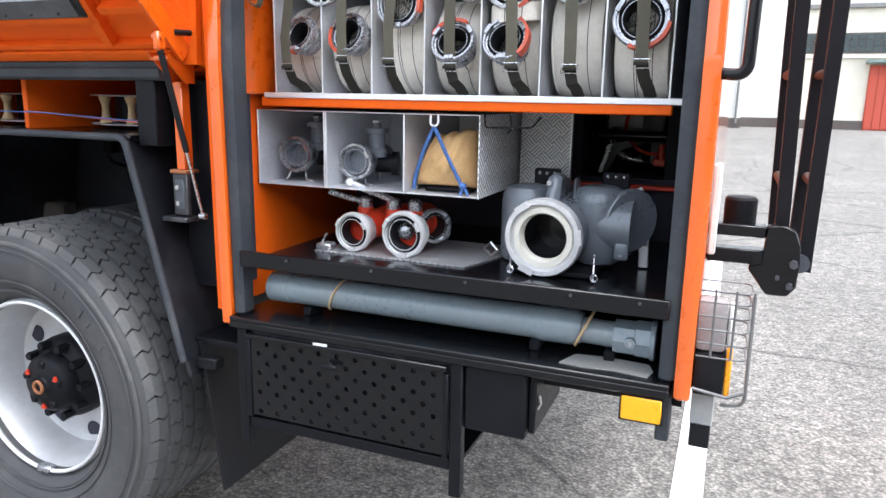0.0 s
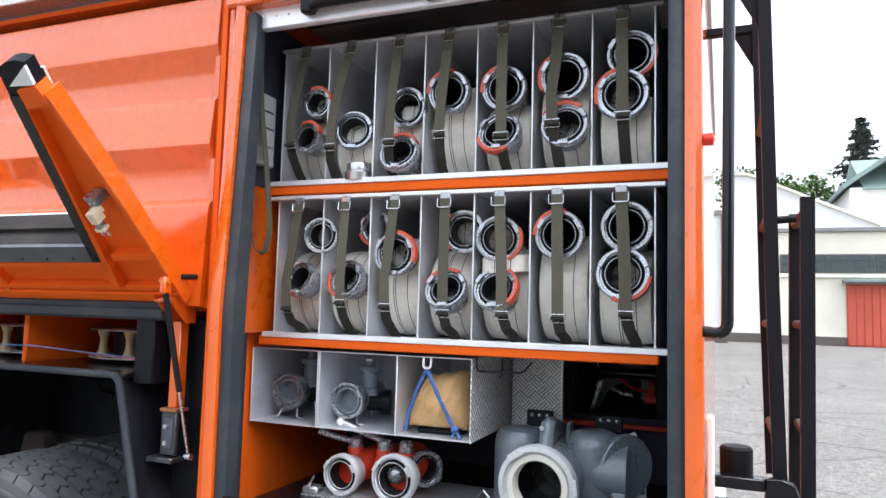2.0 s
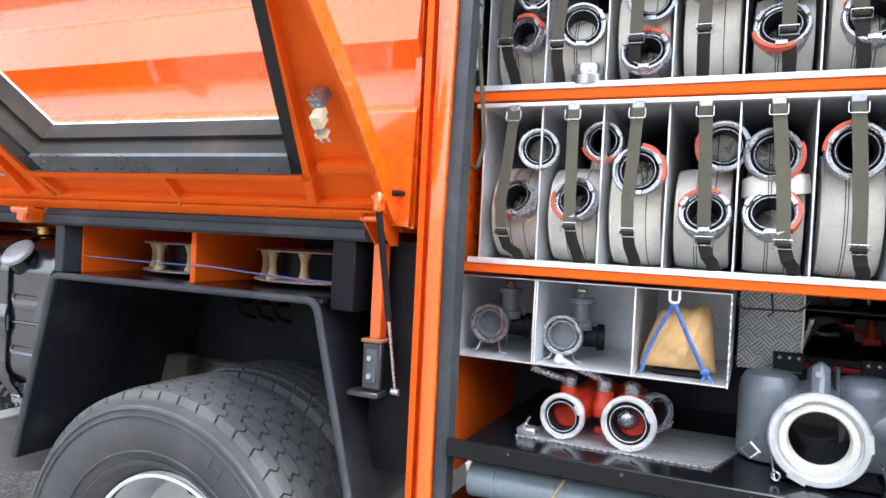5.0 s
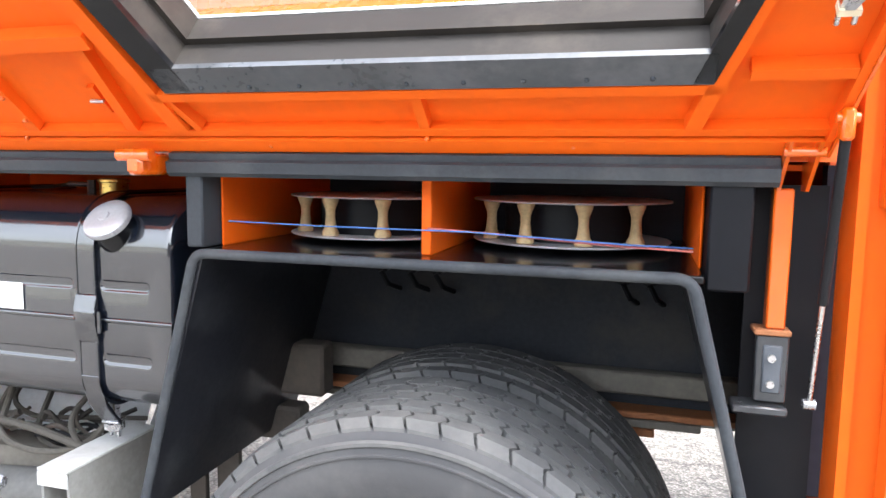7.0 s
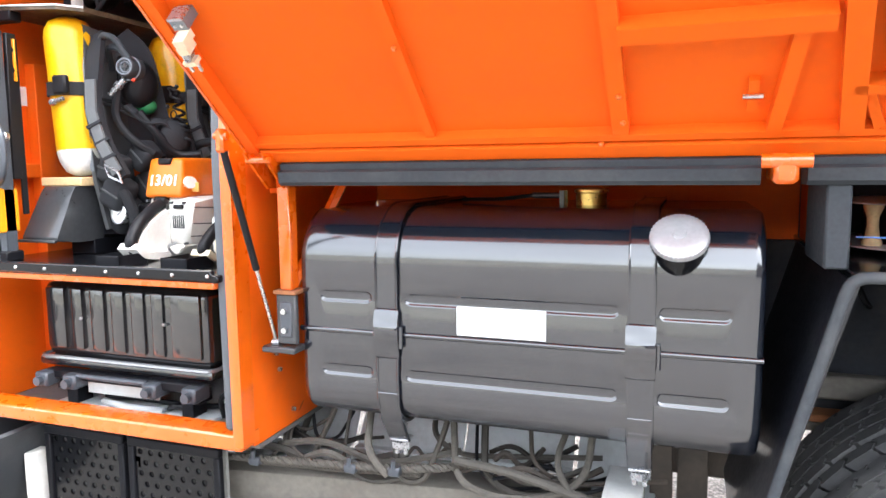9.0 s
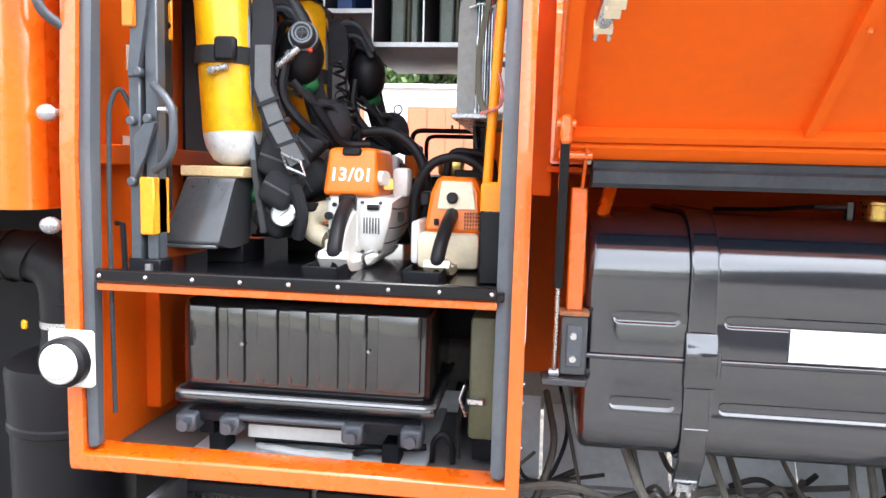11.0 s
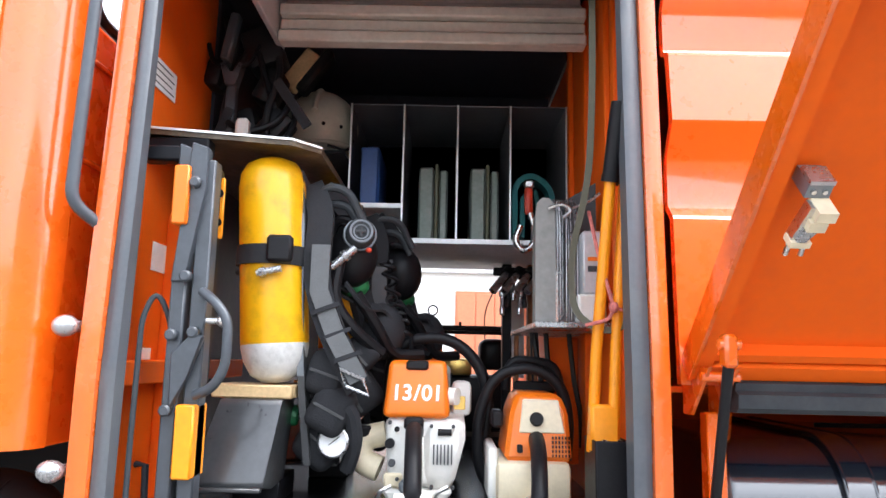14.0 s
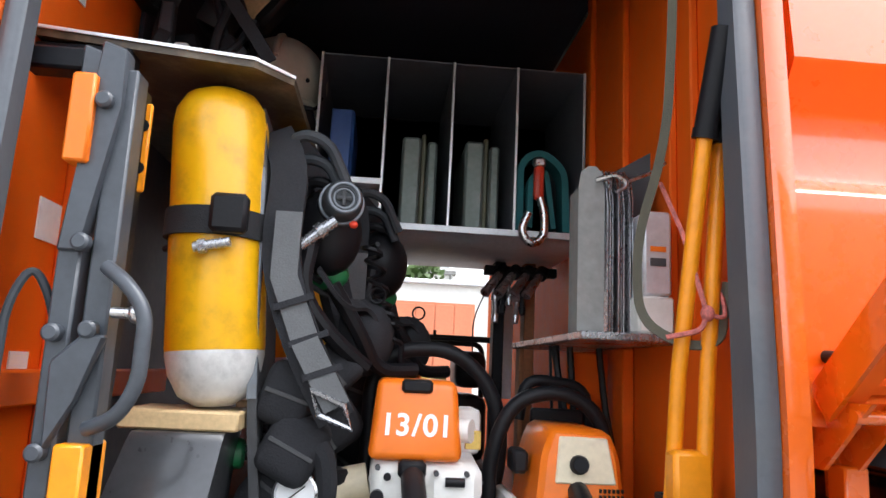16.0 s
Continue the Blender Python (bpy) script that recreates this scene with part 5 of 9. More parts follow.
part("door_stile", B().box(-1.192, -1.177, 1.492, 1.503, 0.66, 0.893, 0.002), BLACK_MATT, door)
part("door_stile", B().box(-0.601, -0.588, 1.492, 1.503, 0.66, 0.885, 0.002), BLACK_MATT, door)
part("catch", B().cyl((-0.92, 1.495, 0.858), (-0.92, 1.478, 0.858), 0.008).box(-0.935, -0.895, 1.474, 1.482, 0.852, 0.864, 0.003), BLACK_MATT, door)
part("name_plate", B().box(-0.97, -0.93, 1.4905, 1.494, 0.9065, 0.912), PAPER, bin_)
part("battery_box", B().box(-0.55, -0.395, 1.51, 1.80, 0.745, 0.912, 0.004), BLACK_MATT, truck, "black steel side box")
part("battery_box", B().box(-0.393, -0.375, 1.53, 1.80, 0.755, 0.912, 0.004), BLACK_MATT, truck)
part("padlock", B().path([(-0.372, 1.55, 0.85), (-0.368, 1.55, 0.83), (-0.375, 1.55, 0.815)], 0.004), STEEL, truck)
part("side_reflector", B().box(-0.174, -0.087, 1.497, 1.506, 0.853, 0.909, 0.003), REFLECTOR, truck, "amber side reflector")
part("reflector_frame", B().box(-0.178, -0.083, 1.5005, 1.509, 0.849, 0.913, 0.002), BLACK_MATT, truck)
part("mud_flap", B().prism([(-1.405, 0.83), (-1.395, 0.83), (-1.335, 0.36), (-1.345, 0.36)], "y", 1.55, 2.0), PLASTIC, truck, "dusty rubber mud flap")
part("flap_bracket", B().box(-1.405, -1.33, 1.53, 1.57, 0.755, 0.79, 0.004).box(-1.43, -1.24, 1.56, 1.9, 0.82, 0.84, 0.003), BLACK_MATT, truck)
part("corner_flap", B().box(-0.10, -0.07, 1.53, 1.60, 0.80, 0.91, 0.004), RUBBER, truck)
part("floor_frame", B().box(-1.25, -0.05, 1.60, 3.9, 0.86, 0.915), BLACK_MATT, truck)

# ---- rear end: grab rail, tail lamp in its cage, folding ladder ----
part("grab_rail", B().path(bend([(-0.03, 1.52, 2.42), (0.025, 1.50, 2.41), (0.015, 1.50, 1.60), (-0.035, 1.52, 1.605)], 0.05, 6), 0.012, 10), BLACK, truck, "black tubular grab rail")
lamp = part("tail_lamp", B().box(-0.030, 0.032, 1.53, 1.60, 0.925, 1.022, 0.006, 2), PLASTIC, truck, "tail lamp with amber side lens in a wire cage")
part("lamp_body", B().box(-0.034, 0.030, 1.535, 1.60, 1.023, 1.137, 0.012, 2), LENS_GREY, lamp, "cloudy pinkish lamp housing")
part("amber_lens", B().box(0.0325, 0.045, 1.532, 1.59, 0.928, 1.035, 0.004), AMBER, lamp)
part("clear_lens", B().box(0.0305, 0.040, 1.54, 1.59, 1.037, 1.13, 0.004), WHITE, lamp)
for z in (1.02, 1.05, 1.08, 1.11, 1.14, 1.165):
    part("cage_wire", B().path(bend([(-0.03, 1.515, z), (0.070, 1.515, z), (0.070, 1.61, z), (-0.03, 1.61, z)], 0.02, 3), 0.0021, 6), CAGE, lamp)
for x in (0.0, 0.04, 0.074):
    part("cage_wire", B().path([(x, 1.514, 1.17), (x, 1.514, 1.02)], 0.0026, 6), CAGE, lamp)
part("cage_wire", B().path(bend([(0.074, 1.52, 1.16), (0.076, 1.52, 0.92), (0.03, 1.52, 0.915)], 0.02, 3), 0.004, 6), CAGE, lamp)
part("cage_wire", B().path([(-0.03, 1.514, 0.945), (0.04, 1.514, 0.935), (0.074, 1.518, 0.95)], 0.004, 6), CAGE, lamp)
part("rubber_pad", B().box(-0.030, 0.018, 1.56, 1.64, 0.845, 0.93, 0.003), PALE, truck, "ribbed grey rubber buffer")
part("buffer_foot", B().box(-0.028, 0.016, 1.565, 1.635, 0.785, 0.845, 0.003), PLASTIC, truck)
for k in range(9):
    part("pad_rib", B().box(-0.0295 + k * 0.0054, -0.0268 + k * 0.0054, 1.556, 1.56, 0.846, 0.929), PALE, truck)
part("marker_lamp", B().lathe([(0, 0), (0.03, 0), (0.032, 0.03), (0.025, 0.045), (0, 0.05)], (-0.03, 1.56, 2.36), (1, 0, 0), 20), RED, truck, "red marker lamp")
part("marker_lamp", B().lathe([(0, 0), (0.014, 0), (0.014, 0.02), (0, 0.025)], (-0.03, 1.58, 2.02), (1, 0, 0), 16), RED, truck, "red marker lamp")

def ladder_rail(y):
    return B().path([(-0.02, y, 2.655), (0.036, y, 2.655), (0.103, y, 2.596), (0.110, y, 2.15), (0.116, y, 1.70), (0.128, y, 1.22)], 0, flat=(0.014, 0.015), up=(0, 1, 0))


ladder = part("rear_ladder", ladder_rail(1.80), BLACK_MATT, truck, "black tubular folding ladder at the rear")
part("side_rail", ladder_rail(2.10), BLACK_MATT, ladder)
for x, z in ((0.109, 2.15), (0.113, 1.88), (0.117, 1.62), (0.123, 1.36)):
    part("rung", B().cyl((x, 1.80, z), (x, 2.10, z), 0.012, seg=10), RUNG, ladder)
for y in (1.80, 2.10):
    part("folding_rail", B().path([(0.193, y, 1.92), (0.183, y, 1.165)], 0, flat=(0.014, 0.015), up=(0, 1, 0)), BLACK_MATT, ladder)
    part("arm", B().box(-0.03, 0.10, y - 0.012, y + 0.012, 2.445, 2.47, 0.003), BLACK_MATT, ladder)
    part("gusset", B().prism([(0.040, 2.444), (0.100, 2.444), (0.103, 2.33), (0.090, 2.35)], "y", y - 0.003, y + 0.003), BLACK_MATT, ladder)
for z in (1.89, 1.62, 1.36):
    part("rung", B().cyl((0.192, 1.80, z), (0.192, 2.10, z), 0.012, seg=10), RUNG, ladder)
part("link", B().cyl((0.113, 1.95, 1.885), (0.192, 1.95, 1.89), 0.010, seg=10), BLACK_MATT, ladder)
part("hinge_plate", B().prism([(0.094, 1.273), (0.130, 1.276), (0.156, 1.264), (0.168, 1.231), (0.170, 1.19), (0.168, 1.132), (0.151, 1.110), (0.107, 1.109), (0.064, 1.165), (0.064, 1.177), (0.094, 1.177)], "y", 1.750, 1.775, 0.003), BLACK, ladder)
for x, z, r in ((0.157, 1.189, 0.010), (0.153, 1.137, 0.008), (0.126, 1.155, 0.0055)):
    part("bolt", B().cyl((x, 1.752, z), (x, 1.736, z), r, seg=6), TOOL_GREY, ladder)
part("pivot_disc", B().cyl((0.172, 1.775, 1.185), (0.172, 1.787, 1.185), 0.022, seg=20), TOOL_GREY, ladder)
part("arm", B().box(-0.03, 0.0935, 1.752, 1.80, 1.243, 1.270, 0.003), BLACK, ladder)
part("arm", B().box(-0.03, 0.0935, 1.752, 1.80, 1.1785, 1.213, 0.003), BLACK, ladder)
part("motor", B().cyl((0.035, 1.85, 1.255), (0.035, 1.85, 1.325), 0.038, bev=0.006), BLACK_MATT, ladder)
part("rear_white_panel", B().box(-0.029, -0.012, 1.62, 1.66, 1.22, 1.42, 0.004), WHITE, truck)

# ---- roof load: rails, ladders, work lamp ----
part("roof_rail", B().path([(-3.75, 1.65, 2.975), (-2.60, 1.65, 2.975), (-1.29, 1.65, 2.96)], 0, flat=(0.018, 0.014), up=(0, 0, 1)), NAVY, truck)
for x in (-3.6, -2.98, -2.45, -2.33, -1.515, -1.30, -0.72):
    part("rail_post", B().box(x - 0.016, x + 0.016, 1.635, 1.665, 2.63, 2.965 if x < -1.4 else 3.1, 0.003), NAVY, truck)
part("guy_wire", B().path([(-2.1, 1.66, 3.2), (-1.52, 1.66, 2.93)], 0.003, 5), CAST, truck)
for k, (y, z, x1) in enumerate(((1.70, 2.668, -1.40), (1.80, 2.79, -1.49), (1.92, 2.895, -1.80))):
    beam = thing("roof_ladder", (-2.6, y, z), "dark navy ladder beam with steel loops on the truck roof", "ladder", "ladders on the roof")
    part("beam", B().box(-3.8, x1, y - 0.018, y + 0.018, z, z + 0.085, 0.006), NAVY, beam)
    part("beam_end", B().box(x1, x1 + 0.03, y - 0.02, y + 0.02, z + 0.03, z + 0.087, 0.004), RUSTY, beam)
    for i in range(9):
        x = x1 - 0.17 - i * 0.24
        part("loop", B().path(bend([(x - 0.02, y - 0.024, z + 0.015), (x - 0.02, y - 0.03, z + 0.065), (x + 0.02, y - 0.03, z + 0.065), (x + 0.02, y - 0.024, z + 0.015)], 0.02, 4), 0.0055, 6), STEEL, beam)
    for x in (-3.4, -2.5, x1 - 0.06):
        part("rest", B().box(x - 0.02, x + 0.02, y - 0.015, y + 0.015, 2.628, z, 0.002), NAVY, beam)
part("roof_plate", B().box(-1.42, -1.20, 1.80, 1.83, 2.63, 2.83, 0.004), ALU, truck)
wl_ = thing("work_lamp", (-1.02, 1.66, 2.64), "black square work lamp on the roof edge", "work lamp")
part("housing", B().box(-1.135, -0.915, 1.64, 1.74, 2.765, 2.90, 0.025, 3), PLASTIC, wl_)
part("lens", B().box(-1.118, -0.932, 1.632, 1.642, 2.78, 2.885, 0.006, 2), PALE, wl_, "ribbed clear lens")
for i in range(9):
    part("lens_rib", B().box(-1.11 + i * 0.0215, -1.10 + i * 0.0215, 1.628, 1.633, 2.785, 2.88, 0.002), PALE, wl_)
part("bracket", B().path(bend([(-1.06, 1.69, 2.77), (-1.05, 1.67, 2.725), (-0.99, 1.67, 2.725), (-0.98, 1.69, 2.77)], 0.02, 4), 0.007), CAST, wl_)
part("foot", B().cyl((-1.02, 1.67, 2.64), (-1.02, 1.67, 2.728), 0.012), BLACK_MATT, wl_)
# ---- rear locker: hoses, valves, manifold, suction head, pipe ----
def axis_of(yaw, pitch):
    """Direction towards the yard, turned sideways and up."""
    return (Matrix.Rotation(radians(yaw), 3, "Z") @ Matrix.Rotation(radians(-pitch), 3, "X") @ Vector((0, -1, 0))).normalized()


def coupling(parent, c, ax, R, red=None, name="coupling", metal=CAST, lugs=3, inner=None, seal=None):
    """A claw coupling: cast ring, black seal, dark bore, sometimes a red band."""
    c = Vector(c)
    prof = [(0.76 * R, -0.055), (0.80 * R, -0.055), (0.82 * R, -0.022), (0.97 * R, -0.020), (R, -0.014), (R, -0.002), (0.95 * R, 0.004), (0.86 * R, 0.004), (0.84 * R, -0.002), (0.79 * R, -0.003), (0.76 * R, -0.012)]
    cp = part(name, B().lathe(prof, c, ax, 36, closed=True), metal, parent, "cast aluminium hose coupling")
    part("seal", B().lathe([(0.78 * R, -0.014), (0.76 * R, -0.006), (0.70 * R, -0.001), (0.62 * R, -0.001), (0.56 * R, -0.008), (0.56 * R, -0.05)], c, ax, 32), seal or PLASTIC, cp)
    part("seat_ring", B().torus(c + ax * -0.001, ax, 0.655 * R, 0.020 * R, 32, 6), metal, cp)
    part("bore", B().lathe([(0.57 * R, -0.03), (0.55 * R, -0.050), (0, -0.050)], c, ax, 24), inner or PLASTIC, cp)
    if seal:
        for k in (0.48, 0.40):
            part("bore_thread", B().torus(c + ax * -0.04, ax, k * R, 0.03 * R, 24, 6), seal, cp)
    u = ax.orthogonal().normalized()
    w = ax.cross(u)
    for i in range(lugs):
        a = 2 * math.pi * (i + 0.37) / lugs
        d = u * math.cos(a) + w * math.sin(a)
        e = ax.cross(d)
        q = c + d * (0.86 * R)
        part("lug", B().path([q - e * 0.2 * R + ax * 0.005, q + e * 0.2 * R + ax * 0.005], 0, flat=(0.08 * R, 0.006), up=d), metal, cp)
    if red is not None:
        up = Vector((0, 0, 1))
        right = up.cross(-ax).normalized() * -1
        up = right.cross(ax).normalized() * -1
        if up.z < 0:
            up = -up
        if right.x < 0:
            right = -right
        pts = [c + ax * -0.004 + (right * math.cos(a) + up * math.sin(a)) * (R * 0.985) for a in (radians(red + k * 13) for k in range(-4, 5))]
        part("red_band", B().path(pts, 0, flat=(0.011, 0.0045), up=ax), RED_RING, cp, "worn red marking band")
    return cp


def hose_roll(x, low, R, width, rings, seed):
    """A rolled canvas hose standing between two dividers, its coupling ends in front."""
    rng = random.Random(seed)
    cy, cz = 1.775 + R, low + R + 0.003
    h = thing("hose_roll", (x, cy, low + 0.001), "rolled beige canvas fire hose with aluminium couplings", "hose", "rolled hoses in the rack")
    prof = [(0.02, -width / 2)]
    layers = 5
    for k in range(layers):
        r0 = R * (0.3 + 0.7 * k / layers)
        r1 = R * (0.3 + 0.7 * (k + 1) / layers)
        prof += [(r0 + 0.002, -width / 2 - 0.002 * (k % 2)), (r1 - 0.002, -width / 2 - 0.002 * (k % 2))]
    prof += [(R - 0.004, -width / 2 + 0.004), (R, -width / 2 + 0.014), (R + 0.002, -width / 4), (R + 0.001, 0.0), (R + 0.002, width / 4), (R, width / 2 - 0.014), (R - 0.004, width / 2 - 0.004), (0.02, width / 2)]
    part("roll", B().lathe(prof, (x, cy, cz), (1, 0, 0), 44, closed=True), HOSE, h)
    for (rx, ry, rz, yaw, pitch, RR, red) in rings:
        ax = axis_of(yaw, pitch)
        c = Vector((rx, ry, rz))
        coupling(h, c, ax, RR, red)
        tail = c - ax * 0.05
        back_ = Vector((x + (tail.x - x) * 0.6, cy - R * 0.3, max(low + 0.1, min(rz, cz + R * 0.9))))
        part("hose_end", B().path(bend([tail, tail - ax * 0.05, back_ + Vector((0, 0.03, 0)), back_ + Vector((0, 0.12, -0.02))], 0.05, 4), 0.6 * RR, 12), HOSE, h)
    return h


mid = [(DIV[i] + DIV[i + 1]) / 2 for i in range(7)]
ROW2 = [
    [(-1.090, 1.745, 1.842, 10, 0, 0.054, None), (-1.138, 1.715, 1.716, -12, 22, 0.054, 215)],
    [(-0.938, 1.80, 1.868, 0, 0, 0.052, 250), (-0.984, 1.715, 1.715, -10, 18, 0.057, 215)],
    [(-0.834, 1.715, 1.785, 0, 4, 0.062, 30)],
    [(-0.648, 1.760, 1.848, 5, 0, 0.061, 180), (-0.680, 1.715, 1.690, 0, 28, 0.059, 112)],
    [(-0.542, 1.735, 1.825, 8, 0, 0.062, 335), (-0.542, 1.715, 1.694, -5, 25, 0.060, 8)],
    [(-0.380, 1.735, 1.833, 0, 0, 0.064, 128)],
    [(-0.213, 1.745, 1.852, 0, 0, 0.065, None), (-0.218, 1.715, 1.733, 0, 8, 0.066, 300)],
]
ROW1 = [
    [(-1.122, 1.745, 2.244, 5, 0, 0.046, 62), (-1.136, 1.715, 2.132, -8, 12, 0.049, 65)],
    [(-0.992, 1.740, 2.150, 14, 6, 0.059, None)],
    [(-0.826, 1.745, 2.205, 0, 0, 0.060, None), (-0.832, 1.715, 2.070, 0, 22, 0.058, 84)],
    [(-0.690, 1.725, 2.232, 0, 0, 0.061, 128)],
    [(-0.535, 1.735, 2.231, 0, 0, 0.062, 135), (-0.540, 1.715, 2.108, -5, 20, 0.060, 248)],
    [(-0.373, 1.735, 2.247, 0, 0, 0.065, 160), (-0.366, 1.715, 2.114, 0, 14, 0.062, 100)],
    [(-0.205, 1.755, 2.296, 0, 0, 0.063, 335), (-0.222, 1.720, 2.183, 0, 4, 0.066, 150)],
]
for low, row, s0 in ((1.5525, ROW2, 10), (2.0005, ROW1, 30)):
    for i, rings in enumerate(row):
        big_ = i in (2, 5) or (low > 2 and i == 3)
        hose_roll(mid[i] + 0.004, low, (0.145 if big_ else 0.125) - (0.02 if low > 2 and not big_ else 0), 0.128, rings, s0 + i)
fold_home = [o for o in bpy.data.objects if o.name.startswith("hose_roll") and o.parent is None][4]
part("hose_fold", B().path(bend([(-0.596, 1.80, 1.752), (-0.575, 1.742, 1.755), (-0.50, 1.738, 1.758), (-0.470, 1.80, 1.765)], 0.03, 5), 0, flat=(0.022, 0.010), up=(0, 0, 1)), HOSE, fold_home)
capped = thing("blank_lid", (-0.972, 1.75, 2.003), "bright aluminium blank lid lying in the rack", "lid")
part("cap", B().lathe([(0, 0.048), (0.034, 0.048), (0.036, 0.044), (0.036, 0.026), (0.044, 0.022), (0.044, 0.0), (0, 0)], (-0.972, 1.75, 2.003), (0, -0.12, 1), 28), STEEL, capped)

# holding straps over the hoses: (height of the buckle over the rack, sideways at the buckle, sideways at the foot)
TOPX = [-1.152, -0.998, -0.842, -0.690, -0.537, -0.384, -0.224]
STRAPS = {
    2.0: [(0.105, -0.024, -0.004), (0.090, -0.042, -0.044), (0.092, -0.010, -0.014), (0.104, -0.010, -0.012), (0.088, 0.010, 0.016), (0.112, -0.008, 0.004), (0.118, 0.006, 0.012)],
    1.552: [(0.072, -0.010, 0.027), (0.092, 0.010, 0.032), (0.084, -0.006, 0.010), (0.072, 0.012, 0.036), (0.072, 0.022, 0.050), (0.068, 0.012, 0.028), (0.080, 0.016, 0.038)]}
for low, top in ((1.552, 1.950), (2.0, 2.412)):
    rk = [o for o in truck.children if o.name.startswith("hose_rack")][0 if low > 1.9 else 1]
    for i, (x, (up_, side_, foot_)) in enumerate(zip(TOPX, STRAPS[low])):
        bz = low + up_
        pts = [(x, 1.722, top - 0.010), (x + side_ * 0.25, 1.712, top - 0.07), (x + side_ * 0.6, 1.700, top - 0.15), (x + side_ * (1.5 if side_ < 0 < foot_ else 0.9), 1.690, bz + 0.08), (x + side_, 1.690, bz)]
        part("strap", B().path(pts, 0, flat=(0.0145, 0.0012), up=(1, 0, 0)), WEBBING, rk, "olive webbing strap with a buckle")
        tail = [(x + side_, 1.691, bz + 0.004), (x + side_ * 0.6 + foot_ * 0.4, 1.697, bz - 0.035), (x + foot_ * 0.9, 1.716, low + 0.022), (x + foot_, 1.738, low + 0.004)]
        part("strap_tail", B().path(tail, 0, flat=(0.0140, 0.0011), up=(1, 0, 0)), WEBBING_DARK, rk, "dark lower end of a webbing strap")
        part("slider", B().box(x - 0.015, x + 0.015, 1.719, 1.724, top - 0.016, top + 0.002, 0.002), CAST, rk)
        part("loop", B().path(bend([(x - 0.019, 1.713, top - 0.016), (x - 0.019, 1.711, top - 0.040), (x + 0.019, 1.711, top - 0.040), (x + 0.019, 1.713, top - 0.016)], 0.004, 2), 0.0017, 6), STEEL, rk)
        bx = x + side_
        part("buckle", B().path([(bx - 0.020, 1.687, bz - 0.010), (bx + 0.020, 1.687, bz - 0.010), (bx + 0.020, 1.687, bz + 0.010), (bx - 0.020, 1.687, bz + 0.010)], 0.0017, 6, closed=True), STEEL, rk)
        part("buckle_bar", B().box(bx - 0.017, bx + 0.017, 1.685, 1.689, bz - 0.004, bz + 0.004, 0.001), WEBBING_DARK, rk)
# loose strap looped on the side wall
part("loose_strap", B().path(bend([(-1.252, 1.62, 2.45), (-1.236, 1.63, 2.2), (-1.217, 1.65, 1.98), (-1.205, 1.655, 1.84), (-1.222, 1.65, 1.775), (-1.252, 1.64, 1.80), (-1.258, 1.62, 1.94)], 0.05, 5), 0, flat=(0.011, 0.0012), up=(0, 1, 0.2)), WEBBING, truck, "olive webbing strap hanging in a loop")
for z in (1.50, 1.95):
    part("wood_peg", B().cyl((-1.262, 1.60, z - 0.012), (-1.262, 1.60, z + 0.02), 0.007, seg=8).cyl((-1.285, 1.60, z - 0.012), (-1.285, 1.60, z + 0.02), 0.007, seg=8), WOOD, truck)
part("inner_box", B().box(-1.2765, -1.250, 1.635, 1.72, 2.045, 2.26, 0.004), PALE, truck)
for z in (2.10, 2.155, 2.205):
    part("box_rib", B().box(-1.2505, -1.2475, 1.638, 1.717, z, z + 0.006, 0.001), CAST, truck)

# ---- two gate valves and a canvas bag in the boxes ----
def valve(x, z, R, tall):
    v = thing("hydrant_valve", (x, 1.90, 1.2905), "grey cast valve with a coupling mouth and wire legs", "valve", "valves in the boxes")
    coupling(v, (x, 1.815, z), axis_of(4, 0), R, seal=GREY_PAINT)
    part("body", B().lathe([(0, 0), (R * 0.7, 0), (R * 0.78, 0.03), (R * 0.62, 0.05), (R * 0.62, 0.12), (R * 0.8, 0.13), (R * 0.8, 0.15), (0, 0.15)], (x, 1.845, z), (0, 1, 0), 24), GREY_PAINT, v)
    part("bonnet", B().lathe([(0, 0), (0.03, 0), (0.03, 0.02), (0.024, 0.025), (0.024, 0.07), (0.034, 0.072), (0.034, 0.085), (0.014, 0.087), (0.014, tall), (0, tall)], (x + 0.03, 1.90, z + 0.01), (0, 0, 1), 20), GREY_PAINT, v)
    part("spindle_nut", B().box(x + 0.018, x + 0.042, 1.888, 1.912, z + 0.01 + tall, z + 0.02 + tall, 0.002), CAST, v)
    part("side_port", B().lathe([(0, 0), (0.028, 0), (0.028, 0.05), (0.036, 0.052), (0.036, 0.07), (0, 0.07)], (x + 0.02, 1.91, z - 0.01), (1, 0.3, 0), 20), BLACK_MATT, v)
    for k in (-1, 1):
        part("wire_leg", B().path(bend([(x + k * 0.02, 1.84, z - 0.03), (x + k * 0.034, 1.82, 1.295), (x + k * 0.05, 1.83, 1.293)], 0.01, 3), 0.0025, 6), STEEL, v)
    part("wire_leg", B().path([(x, 1.97, z - 0.03), (x, 1.975, 1.2915)], 0.004, 6), STEEL, v)
    return v


